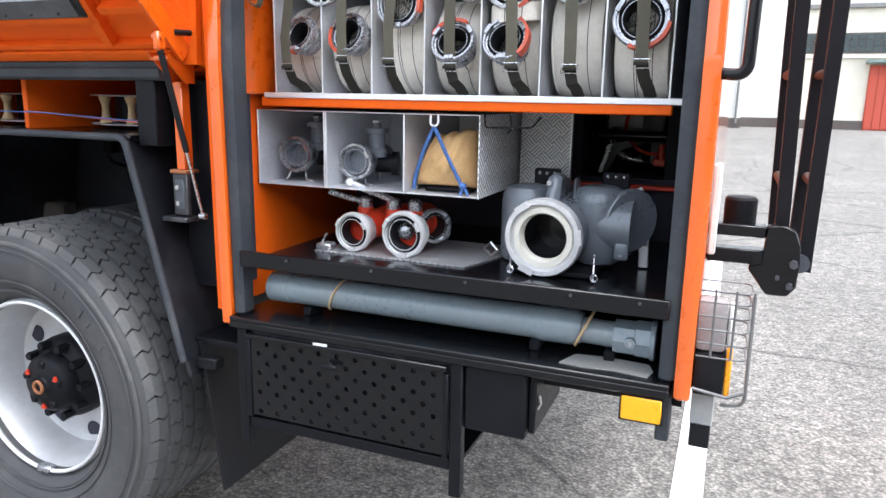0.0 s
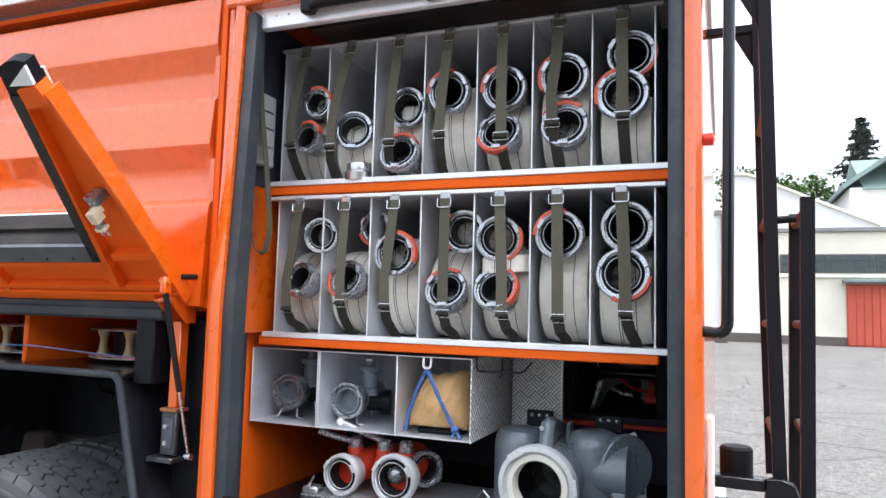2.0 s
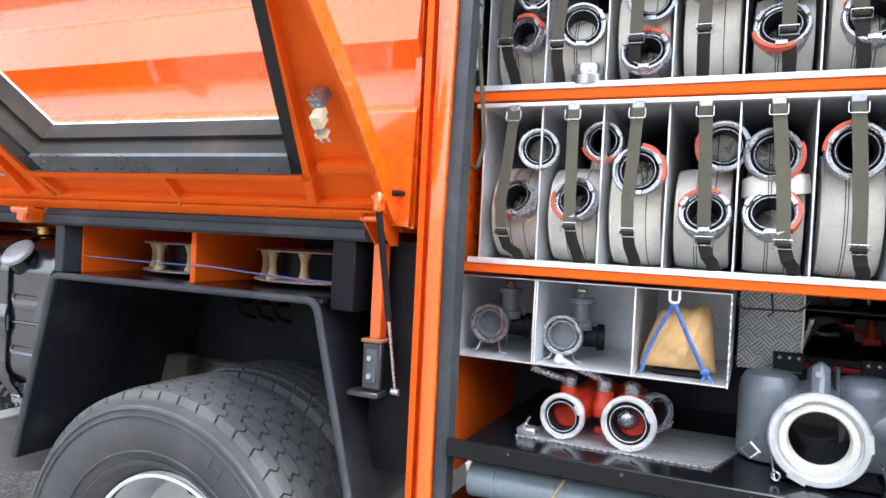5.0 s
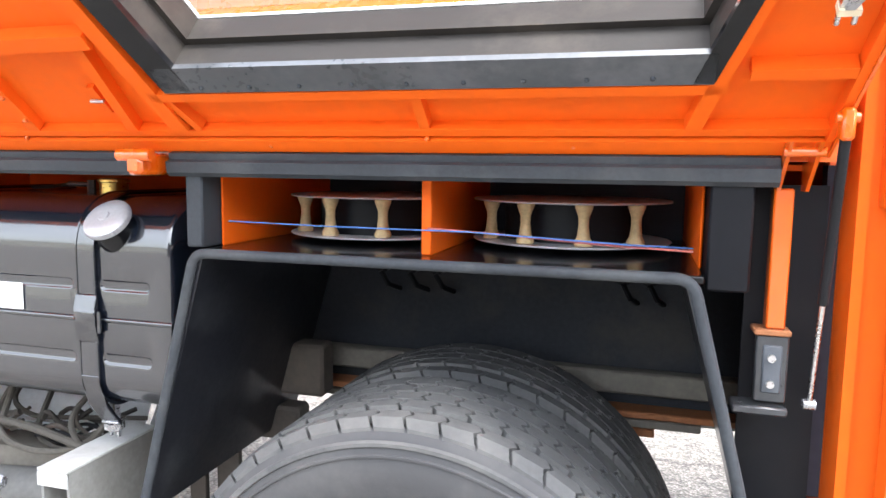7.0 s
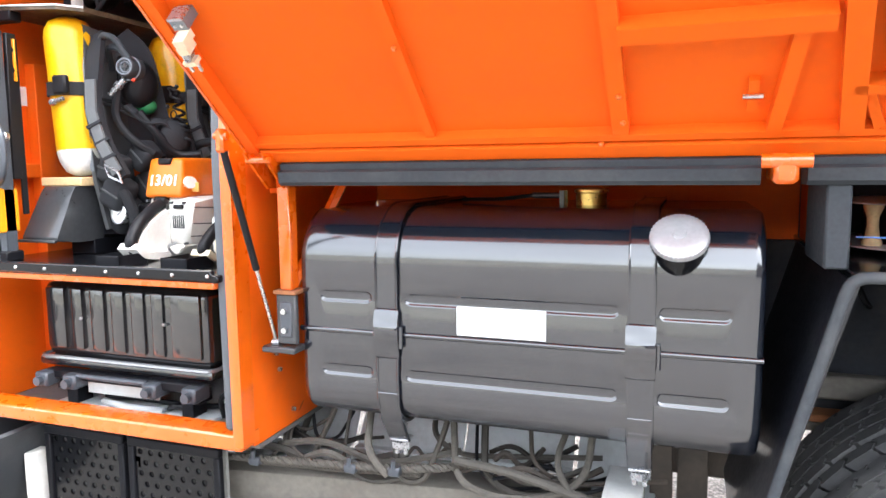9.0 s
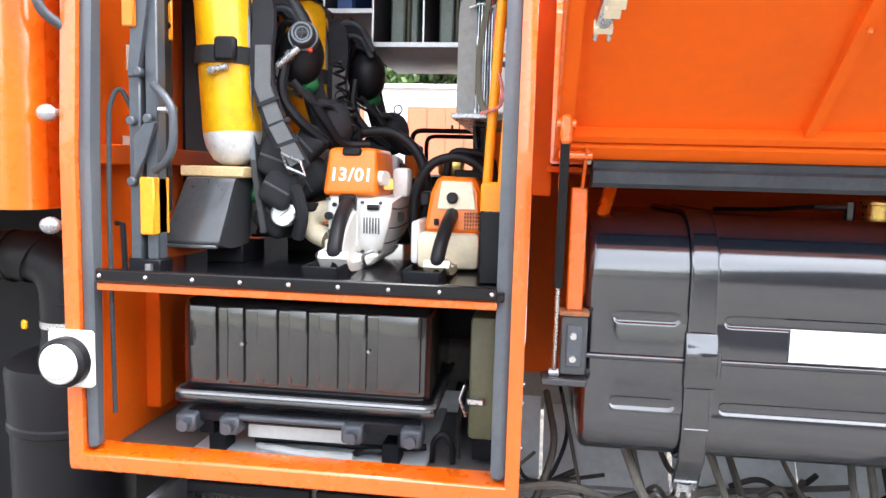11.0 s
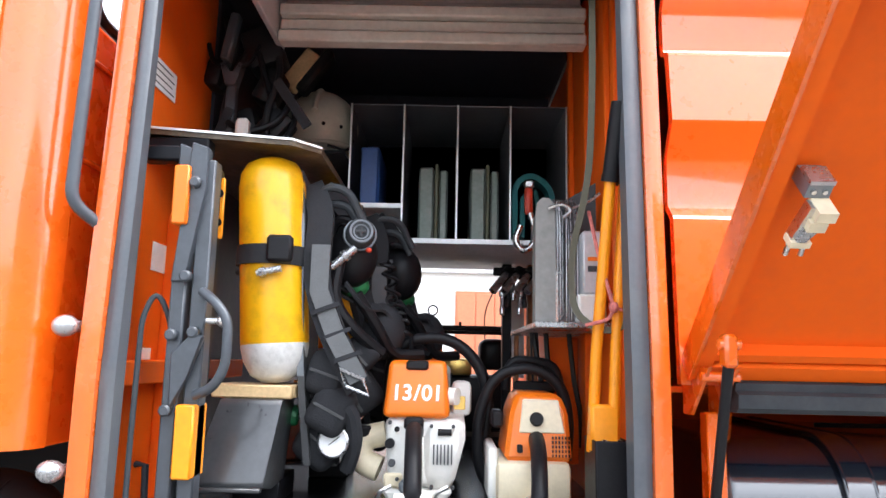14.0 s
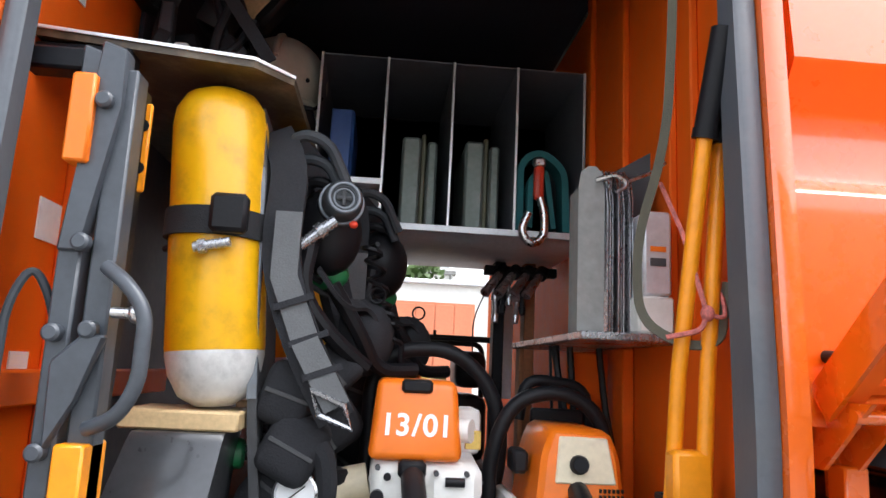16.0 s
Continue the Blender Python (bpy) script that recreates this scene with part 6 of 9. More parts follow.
valve(-1.228, 1.372, 0.055, 0.098)
valve(-1.022, 1.360, 0.055, 0.10)
bag = thing("canvas_bag", (-0.70, 1.90, 1.2905), "folded tan canvas bag tied with blue rope", "bag")
bb = B()
cols, rows_ = 22, 14
grid = []
for side in (0, 1):
    sheet_ = []
    for j in range(rows_ + 1):
        v_ = j / rows_
        line = []
        for i in range(cols + 1):
            u_ = i / cols
            left, right = -0.822 + 0.045 * v_ ** 1.4, -0.642 - 0.018 * v_
            x = left + (right - left) * u_
            z = 1.306 + v_ * (0.138 + 0.020 * u_) + 0.004 * math.sin(u_ * 17 + 1) * v_
            puff = (4 * u_ * (1 - u_)) ** 0.5 * (4 * v_ * (1 - v_)) ** 0.4
            crease = 0.010 * math.sin(9 * u_ + 5 * v_) * math.sin(7 * v_ - 3 * u_ + 1) + 0.005 * math.sin(31 * u_ - 14 * v_) + 0.004 * abs(math.sin(13 * (u_ + v_)))
            y = 1.832 + 0.03 * v_ + (-1 if side == 0 else 1) * (0.012 + 0.066 * puff + crease * puff)
            line.append(bb.bm.verts.new((x, y, z)))
        sheet_.append(line)
    grid.append(sheet_)
for side in (0, 1):
    g = grid[side]
    for j in range(rows_):
        for i in range(cols):
            bb.bm.faces.new((g[j][i], g[j][i + 1], g[j + 1][i + 1], g[j + 1][i]))
fr, bk = grid
for j in range(rows_):
    bb.bm.faces.new((fr[j][0], fr[j + 1][0], bk[j + 1][0], bk[j][0]))
    bb.bm.faces.new((fr[j][cols], bk[j][cols], bk[j + 1][cols], fr[j + 1][cols]))
for i in range(cols):
    bb.bm.faces.new((fr[0][i], bk[0][i], bk[0][i + 1], fr[0][i + 1]))
    bb.bm.faces.new((fr[rows_][i], fr[rows_][i + 1], bk[rows_][i + 1], bk[rows_][i]))
part("bag_body", bb, TAN, bag, angle=60)
part("bag_fold", B().box(-0.79, -0.66, 1.80, 1.97, 1.2915, 1.307, 0.005), BLACK_MATT, bag)
ropes = thing("blue_rope", (-0.735, 1.75, 1.30), "blue and white cord hooked over the bag", "rope")
part("cord", twisted([(-0.808, 1.765, 1.30), (-0.800, 1.760, 1.34), (-0.770, 1.745, 1.41), (-0.739, 1.738, 1.470)], 0.0052, 0.018), BLUE_ROPE, ropes)
part("cord", twisted([(-0.735, 1.738, 1.470), (-0.705, 1.748, 1.40), (-0.662, 1.765, 1.31)], 0.0056, 0.018), BLUE_ROPE, ropes)
part("knot", B().sphere((-0.662, 1.764, 1.315), 0.011, (1, 1, 0.9), 12, 8), BLUE_ROPE, ropes)
for k in (-0.006, 0.006):
    part("tassel", B().path([(-0.662, 1.764, 1.315), (-0.658 + k, 1.762, 1.303), (-0.656 + k * 2, 1.760, 1.292)], 0.004, 6), BLUE_ROPE, ropes)
part("hook", B().path(bend([(-0.748, 1.742, 1.504), (-0.748, 1.738, 1.475), (-0.726, 1.738, 1.475), (-0.726, 1.742, 1.504)], 0.01, 4), 0.0035, 6), ALU_BRIGHT, ropes)
wire = thing("wire_hanger", (-0.52, 1.74, 1.49), "thin black wire hook under the beam", "hook")
part("wire", B().path(bend([(-0.60, 1.75, 1.51), (-0.595, 1.74, 1.475), (-0.47, 1.74, 1.478), (-0.45, 1.75, 1.505)], 0.01, 3), 0.0025, 6), BLACK_MATT, wire)
part("wire", B().path([(-0.53, 1.75, 1.512), (-0.525, 1.74, 1.47), (-0.535, 1.74, 1.462)], 0.0025, 6), BLACK_MATT, wire)

# ---- red dividing manifold on a tread plate pad ----
pad = thing("tread_pad", (-0.80, 1.72, 1.137), "worn aluminium tread plate pad on the shelf", "pad")
part("plate", B().prism([(-1.02, 1.585), (-0.585, 1.585), (-0.50, 1.87), (-0.95, 1.87)], "z", 1.1365, 1.140), CHECKER_FLAT, pad)
man = thing("dividing_manifold", (-0.84, 1.66, 1.1405), "red dividing breeching with three coupling mouths and steel levers", "manifold")
coupling(man, (-0.918, 1.612, 1.193), axis_of(-3, 0), 0.053, inner=RED, metal=CAST_PALE)
coupling(man, (-0.765, 1.605, 1.200), axis_of(-3, 0), 0.062, inner=RED, metal=CAST_PALE)
coupling(man, (-0.712, 1.70, 1.212), axis_of(50, 0), 0.047)
body = B()
body.cyl((-0.918, 1.66, 1.195), (-0.88, 1.80, 1.21), 0.036, 0.045)
body.cyl((-0.765, 1.655, 1.20), (-0.79, 1.80, 1.21), 0.044, 0.05)
body.cyl((-0.735, 1.74, 1.205), (-0.80, 1.80, 1.21), 0.03, 0.04)
body.sphere((-0.845, 1.80, 1.20), 0.062, (1.2, 1, 0.8))
part("body", body, RED, man, "red enamelled body")
part("ball", B().sphere((-0.772, 1.645, 1.205), 0.026), CAST, man)
for x, y in ((-0.923, 1.70), (-0.837, 1.70), (-0.773, 1.70)):
    part("valve_neck", B().lathe([(0, 0), (0.026, 0), (0.028, 0.03), (0.022, 0.04), (0.022, 0.062), (0, 0.062)], (x, y, 1.188), (0, 0, 1), 16), RED, man)
    part("valve_cap", B().lathe([(0, 0), (0.019, 0), (0.019, 0.024), (0.012, 0.03), (0, 0.03)], (x, y, 1.249), (0, 0, 1), 16), CAST, man)
part("lever", B().path([(-0.925, 1.70, 1.262), (-0.96, 1.67, 1.276), (-1.005, 1.64, 1.294)], 0.0085, 10), CAST, man)
part("lever", B().path([(-0.837, 1.70, 1.272), (-0.88, 1.67, 1.295), (-0.936, 1.64, 1.321)], 0.0095, 10), CAST, man)
part("lever_ball", B().sphere((-0.938, 1.638, 1.323), 0.011), ALU_BRIGHT, man)
part("foot", B().box(-0.86, -0.80, 1.70, 1.80, 1.1405, 1.16, 0.004), RED, man)
part("blue_tag", B().box(-0.865, -0.83, 1.728, 1.74, 1.245, 1.262, 0.004), BLUE, man)
clip = thing("spring_clip", (-1.0, 1.60, 1.137), "small steel clip on the shelf", "clip")
part("clip_body", B().box(-1.02, -0.975, 1.59, 1.63, 1.140, 1.158, 0.004).path([(-1.01, 1.60, 1.15), (-0.99, 1.60, 1.185)], 0.003, 6), CAST, clip)

# ---- big grey suction head ----
suc = thing("collecting_pump", (-0.36, 1.75, 1.137), "large grey painted collecting pump with a white-rimmed mouth", "pump")
C0 = Vector((-0.389, 1.575, 1.232))
ax0 = axis_of(-3, 0)
part("mouth_ring", B().lathe([(0.066, -0.05), (0.082, -0.05), (0.084, -0.018), (0.093, -0.016), (0.094, -0.002), (0.090, 0.008), (0.080, 0.008), (0.078, -0.004), (0.072, -0.006), (0.066, -0.02)], C0, ax0, 48, closed=True), CAST_PALE, suc, "cast aluminium mouth ring")
part("white_seal", B().lathe([(0.055, -0.03), (0.073, -0.006), (0.0715, 0.000), (0.059, 0.001), (0.056, -0.004)], C0, ax0, 48, closed=True), SEAL_WHITE, suc, "off-white sealing ring")
part("bore", B().lathe([(0.058, 0.0), (0.056, -0.06), (0.05, -0.13), (0, -0.13)], C0, ax0, 36), BLACK, suc)
for i in range(3):
    a = 2 * math.pi * (i + 0.05) / 3
    d = Vector((math.cos(a), 0, math.sin(a)))
    e = Vector((-math.sin(a), 0, math.cos(a)))
    q = C0 + d * 0.085 + Vector((0, -0.004, 0))
    part("claw", B().path([q - e * 0.018, q, q + e * 0.018], 0, flat=(0.008, 0.008), up=d), CAST_PALE, suc)
neck = B().lathe([(0.076, 0.04), (0.080, 0.07), (0.085, 0.12), (0.09, 0.2)], C0, -ax0, 36)
part("neck", neck, GREY_PAINT, suc)
part("barrel", B().lathe([(0, 0.0), (0.06, 0.0), (0.066, 0.01), (0.066, 0.15), (0.063, 0.17), (0.053, 0.187), (0.035, 0.194), (0, 0.195)], (-0.477, 1.755, 1.140), (0, 0, 1), 36), GREY_PAINT, suc)
part("barrel", B().lathe([(0, 0), (0.035, 0.003), (0.055, 0.018), (0.066, 0.042), (0.069, 0.07), (0.069, 0.14)], (-0.345, 1.745, 1.245), (1, 0, 0), 40), GREY_PAINT, suc)
part("barrel_dome", B().lathe([(0, 0), (0.03, 0.0), (0.055, 0.015), (0.066, 0.045), (0.068, 0.10), (0.067, 0.165), (0.064, 0.182), (0.055, 0.195), (0.038, 0.202), (0, 0.203)], (-0.290, 1.745, 1.140), (0, 0, 1), 40), GREY_PAINT, suc)
part("flange", B().cyl((-0.222, 1.750, 1.262), (-0.206, 1.735, 1.262), 0.078, seg=40, bev=0.004), GREY_PAINT, suc)
part("flange_ear", B().box(-0.240, -0.205, 1.680, 1.690, 1.172, 1.215, 0.008, 2), GREY_PAINT, suc)
part("ear_bolt", B().cyl((-0.222, 1.681, 1.185), (-0.222, 1.674, 1.185), 0.005, seg=6), CAST, suc)
part("fin", B().prism([(1.62, 1.29), (1.65, 1.37), (1.67, 1.378), (1.80, 1.35), (1.82, 1.30)], "x", -0.402, -0.368, 0.012), GREY_PAINT, suc)
part("fin_bolt", B().cyl((-0.392, 1.640, 1.355), (-0.392, 1.628, 1.355), 0.006, seg=10), CAST, suc)
part("fin", B().prism([(1.70, 1.30), (1.72, 1.36), (1.76, 1.36), (1.80, 1.32)], "x", -0.352, -0.344, 0.004), GREY_PAINT, suc)
for x in (-0.44, -0.262):
    part("holder", B().box(x - 0.034, x + 0.034, 1.80, 1.815, 1.33, 1.372, 0.003), BLACK_MATT, suc)
    for k in (-0.02, 0.0, 0.02):
        part("rivet", B().sphere((x + k, 1.80, 1.36), 0.005, seg=8, rows=5), STEEL, suc)
part("angle_bracket", B().prism([(-0.210, 1.335), (-0.195, 1.342), (-0.172, 1.289), (-0.166, 1.139), (-0.190, 1.139), (-0.193, 1.280)], "y", 1.775, 1.785, 0.002), CAST_PALE, suc, "bent pale grey angle bracket")
for x, z in ((-0.195, 1.322), (-0.183, 1.298), (-0.180, 1.268), (-0.176, 1.20)):
    part("bracket_bolt", B().cyl((x, 1.776, z), (x, 1.768, z), 0.005, seg=6), TOOL_GREY, suc)
part("cradle", B().box(-0.47, -0.27, 1.60, 1.90, 1.1375, 1.150, 0.003), BLACK_MATT, suc)
for k in (-1, 1):
    bx = -0.389 + k * 0.10
    part("rod", B().path([(bx + 0.015, 1.62, 1.195), (bx + 0.02, 1.59, 1.17), (bx + 0.024, 1.57, 1.142)], 0.0025, 6), CAST, suc)
    part("eye", B().torus((bx + 0.026, 1.568, 1.150), (0.3, 1, 0), 0.008, 0.0025, 14, 5), CAST, suc)
part("buckle", B().path([(-0.530, 1.57, 1.195), (-0.512, 1.565, 1.212), (-0.495, 1.565, 1.195), (-0.512, 1.57, 1.178)], 0.003, 6, closed=True), STEEL, suc)

# these four stand deeper on the shelf tray
for ob in (pad, man, clip, suc):
    further(ob, (0, 0, 1.55), 1.085)

# ---- long grey pipe on the lowest shelf ----
pipe = thing("suction_pipe", (-0.65, 1.62, 0.949), "long grey plastic pipe with a screwed end fitting", "pipe")
part("tube", B().lathe([(0.030, 0), (0.041, 0), (0.041, 0.78), (0.0445, 0.785), (0.0445, 0.86), (0.043, 0.87), (0.036, 0.89), (0.03, 0.892)], (-1.18, 1.62, 1.012), (1, 0, 0), 36), PIPE_GREY, pipe)
part("tube_end", B().lathe([(0, 0.0), (0.034, 0.0), (0.043, 0.004), (0.043, 0.07), (0.041, 0.072)], (-1.183, 1.62, 1.012), (1, 0, 0), 36), PIPE_GREY, pipe)
part("inner_tube", B().cyl((-0.305, 1.62, 1.008), (-0.19, 1.62, 1.005), 0.031, seg=28), PIPE_GREY, pipe)
part("collar", B().lathe([(0.03, 0), (0.042, 0.002), (0.042, 0.05), (0.045, 0.052), (0.045, 0.085), (0.03, 0.087)], (-0.215, 1.62, 1.004), (1, 0, 0), 8), PIPE_GREY, pipe)
part("flange", B().cyl((-0.13, 1.62, 1.004), (-0.118, 1.62, 1.004), 0.047, seg=28, bev=0.002), PIPE_GREY, pipe)
part("bolt", B().cyl((-0.172, 1.575, 1.008), (-0.172, 1.562, 1.008), 0.012, seg=16), PIPE_GREY, pipe)
part("bolt_head", B().cyl((-0.172, 1.5625, 1.008), (-0.172, 1.558, 1.008), 0.006, seg=6), CAST, pipe)
for x in (-0.965, -0.285):
    cord = [(x + 0.02 * math.sin(a * 1.0), 1.62 - 0.044 * math.cos(a), 1.012 + 0.044 * math.sin(a)) for a in (radians(k) for k in range(-70, 120, 19))]
    part("twine", B().path(cord, 0.0035, 6), WOOD, pipe, "twine tie")
for x in (-1.05, -0.40, -0.22):
    part("saddle", B().box(x - 0.012, x + 0.012, 1.585, 1.655, 0.9485, 0.974, 0.003), BLACK_MATT, pipe)
plate2 = thing("scuffed_plate", (-0.22, 1.56, 0.949), "scuffed steel plate on the bottom shelf", "plate")
part("plate", B().prism([(-0.325, 1.53), (-0.27, 1.522), (-0.20, 1.53), (-0.125, 1.518), (-0.115, 1.56), (-0.13, 1.60), (-0.22, 1.612), (-0.30, 1.60)], "z", 0.9485, 0.951), CHASSIS, plate2)

# ---- what shows through the gap in the rear wall ----
reel = thing("hose_reel", (-0.28, 2.9, 0.95), "bright steel hose reel behind black bars", "hose reel")
part("drum", B().sphere((-0.335, 2.85, 1.475), 0.095, (1, 0.9, 1.0), 28, 16), PAPER, reel, "white enamelled drum")
part("drum_ring", B().torus((-0.325, 2.80, 1.45), (0.15, -1, 0.1), 0.125, 0.016, 40, 10), STEEL, reel)
part("drum_ring", B().torus((-0.32, 2.86, 1.45), (0.15, -1, 0.1), 0.135, 0.008, 40, 8), STEEL, reel)
part("cross_tube", B().cyl((-0.46, 2.47, 1.432), (-0.09, 2.45, 1.432), 0.017, seg=16), BLACK, reel)
part("tube_knob", B().sphere((-0.45, 2.46, 1.43), 0.024, (1, 1, 0.9)), BLACK, reel)
part("frame", B().box(-0.20, -0.10, 2.42, 2.45, 1.0, 1.55, 0.003), BLACK_MATT, reel)
part("white_panel", B().box(-0.42, -0.30, 2.62, 2.63, 1.455, 1.54, 0.002), PAPER, reel)
part("light_frame", B().box(-0.265, -0.16, 2.60, 2.61, 1.33, 1.41, 0.002), CHASSIS, reel)
part("red_valve", B().box(-0.245, -0.20, 2.585, 2.60, 1.345, 1.365, 0.004), RED, reel)
part("red_valve", B().box(-0.235, -0.205, 2.585, 2.60, 1.385, 1.40, 0.004), RED, reel)
part("grey_arm", B().prism([(-0.42, 1.385), (-0.40, 1.40), (-0.30, 1.415), (-0.30, 1.40), (-0.37, 1.375), (-0.405, 1.30), (-0.42, 1.30)], "y", 2.56, 2.57, 0.002), CHASSIS, reel)
part("pump_body", B().box(-0.30, -0.20, 2.62, 2.74, 1.335, 1.40, 0.012, 2), BLACK, reel)
part("red_hose", B().path(bend([(-0.34, 2.55, 1.52), (-0.355, 2.55, 1.44), (-0.30, 2.56, 1.37), (-0.20, 2.55, 1.365)], 0.05, 5), 0.006, 7), RED, reel)
part("red_fitting", B().cyl((-0.225, 2.55, 1.345), (-0.225, 2.55, 1.40), 0.012, 0.008, seg=12), RED, reel)
part("red_fitting", B().box(-0.25, -0.195, 2.54, 2.58, 1.325, 1.355, 0.005), RED, reel)
part("steel_bracket", B().prism([(-0.43, 1.30), (-0.415, 1.30), (-0.385, 1.40), (-0.40, 1.40)], "y", 2.50, 2.52, 0.002), STEEL, reel)
part("base", B().box(-0.45, -0.08, 2.42, 3.2, 0.93, 1.29, 0.01), BLACK_MATT, reel)
# added near-black sheets keep the space behind the gap in shade
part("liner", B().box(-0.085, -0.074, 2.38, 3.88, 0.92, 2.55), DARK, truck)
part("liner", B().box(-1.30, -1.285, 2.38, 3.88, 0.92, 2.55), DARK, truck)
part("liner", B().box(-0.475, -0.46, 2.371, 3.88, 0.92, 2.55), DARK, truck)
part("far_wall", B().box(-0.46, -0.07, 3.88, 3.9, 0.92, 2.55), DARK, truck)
# ---- front locker: frame and walls ----
side_post("post", -4.790, -4.757, 0.95, 2.56, 0.06, ORANGE)
side_post("post", -3.858, -3.830, 0.95, 2.56, 0.06, ORANGE)
side_post("guide_rail", -4.756, -4.731, 0.99, 2.47, 0.035, GUIDE_GREY, 0.012, 0.008, "grey rubber-lined shutter guide")
side_post("guide_rail", -3.888, -3.859, 0.99, 2.47, 0.05, GUIDE_GREY, 0.012, 0.008, "grey rubber-lined shutter guide")
part("header", B().box(-4.80, -3.82, 1.535, 1.60, 2.475, 2.60, 0.008), ORANGE, truck)
part("sill", B().box(-4.79, -3.832, 1.502, 1.58, 0.945, 0.985, 0.005), ORANGE, truck)
part("roof_edge", B().box(-4.82, -3.802, 1.54, 1.72, 2.602, 2.642, 0.004), CHECKER, truck, "aluminium tread plate roof edge")
part("side_wall", B().box(-3.848, -3.834, 1.56, 2.30, 0.94, 2.59), ORANGE_IN, truck)
part("side_wall", B().box(-3.848, -3.834, 2.30, 3.95, 0.94, 1.56), ORANGE_IN, truck)
part("side_wall", B().box(-4.80, -4.785, 1.56, 3.95, 0.94, 2.59), ORANGE_IN, truck)
for y in (1.72, 1.80, 2.02, 2.24):
    part("wall_rib", B().box(-3.862, -3.848, y, y + 0.03, 1.745, 2.57, 0.003), ORANGE_IN, truck)
part("wall_frame", B().box(-4.785, -4.745, 1.80, 1.86, 0.985, 1.95, 0.003).box(-4.785, -4.75, 1.57, 2.3, 1.60, 1.645, 0.003), ORANGE_IN, truck)
# added sheet over the orange wall, dark as the shade further in
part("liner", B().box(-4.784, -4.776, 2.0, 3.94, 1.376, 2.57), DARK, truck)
# ceiling and back walls coloured as deep shade
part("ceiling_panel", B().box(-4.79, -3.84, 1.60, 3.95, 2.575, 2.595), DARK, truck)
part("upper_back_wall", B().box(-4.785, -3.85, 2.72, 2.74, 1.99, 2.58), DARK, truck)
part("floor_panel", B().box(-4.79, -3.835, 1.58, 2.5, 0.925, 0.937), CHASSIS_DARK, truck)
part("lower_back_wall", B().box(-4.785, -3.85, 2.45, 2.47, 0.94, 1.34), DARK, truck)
part("shelf", B().box(-4.712, -3.872, 1.492, 3.9, 1.356, 1.374, 0.003).box(-4.712, -3.886, 1.488, 1.505, 1.358, 1.386, 0.004), BLACK, truck, "glossy black steel shelf")
part("shelf_strip", B().box(-4.712, -3.886, 1.495, 1.53, 1.340, 1.356, 0.002), ORANGE, truck)
for i in range(9):
    x = -4.70 + i * 0.1005
    part("rivet", B().sphere((x, 1.487, 1.372), 0.0048, seg=8, rows=5), STEEL, truck)
sh2 = part("shutter", B().box(-4.735, -3.885, 1.565, 1.59, 2.385, 2.475, 0.004), ALU_BRIGHT, truck, "aluminium end bar of a rolled-up shutter")
part("bar_handle", B().path(bend([(-4.562, 1.56, 2.425), (-4.54, 1.535, 2.43), (-4.09, 1.535, 2.43), (-4.068, 1.56, 2.425)], 0.02), 0.015, 10), RUBBER, sh2, "long grey lift bar")
for x in (-4.562, -4.068):
    part("bar_end", B().box(x - 0.018, x + 0.018, 1.53, 1.565, 2.405, 2.445, 0.008, 2), PLASTIC, sh2)
part("latch", B().cyl((-4.315, 1.535, 2.40), (-4.315, 1.53, 2.445), 0.011).cyl((-4.315, 1.53, 2.44), (-4.315, 1.53, 2.462), 0.012), CAST, sh2)
for x in (-4.70, -3.925):
    part("roller_block", B().box(x - 0.022, x + 0.022, 1.545, 1.565, 2.448, 2.474, 0.005), PLASTIC, sh2)
for i in range(6):
    part("shutter_slat", B().box(-4.60, -3.88, 1.888 + (0.014 * (i % 2) if i < 4 else 0) + 0.035 * max(0, i - 2), 1.93 + 0.035 * max(0, i - 2), 2.385 + i * 0.033, 2.414 + i * 0.033, 0.004), SLAT, truck)
part("roll_cheek", B().box(-4.62, -4.605, 1.68, 1.98, 2.40, 2.58, 0.003), ALU, truck)
# front locker outside: lamp plate, knobs, lower perforated panels
lp = part("side_lamp", B().box(-4.815, -4.716, 1.478, 1.498, 1.135, 1.255, 0.006), WHITE, truck, "round white lamp on a white square plate")
part("lamp_rim", B().lathe([(0.03, 0), (0.052, 0), (0.052, 0.022), (0.045, 0.03), (0.03, 0.03)], (-4.768, 1.478, 1.192), (0, -1, 0), 32), PLASTIC, lp)
part("lamp_lens", B().lathe([(0.046, 0.024), (0.04, 0.034), (0.02, 0.04), (0, 0.042)], (-4.768, 1.478, 1.192), (0, -1, 0), 32), CAST_PALE, lp)
part("lens_ring", B().torus((-4.768, 1.440, 1.192), (0, -1, 0), 0.028, 0.002, 32, 6), PALE, lp)
for z in (1.70, 1.47):
    part("chrome_knob", B().sphere((-4.815, 1.50, z), 0.018, (1.2, 1, 1)).cyl((-4.815, 1.50, z), (-4.79, 1.53, z), 0.01), CAST, truck)
for x0, x1 in ((-4.57, -4.285), (-4.27, -3.97)):
    pp = part("perforated_panel", perforated(B(), x0 + 0.02, x1 - 0.02, 1.598, 0.60, 0.875, 7, 9, 0.0085), BLACK, truck, "black perforated steel panel", angle=60)
    part("panel_frame", B().box(x0, x1, 1.59, 1.61, 0.875, 0.90, 0.003).box(x0, x0 + 0.02, 1.59, 1.61, 0.58, 0.875, 0.003).box(x1 - 0.02, x1, 1.59, 1.61, 0.58, 0.875, 0.003).box(x0, x1, 1.59, 1.61, 0.58, 0.60), BLACK_MATT, pp)
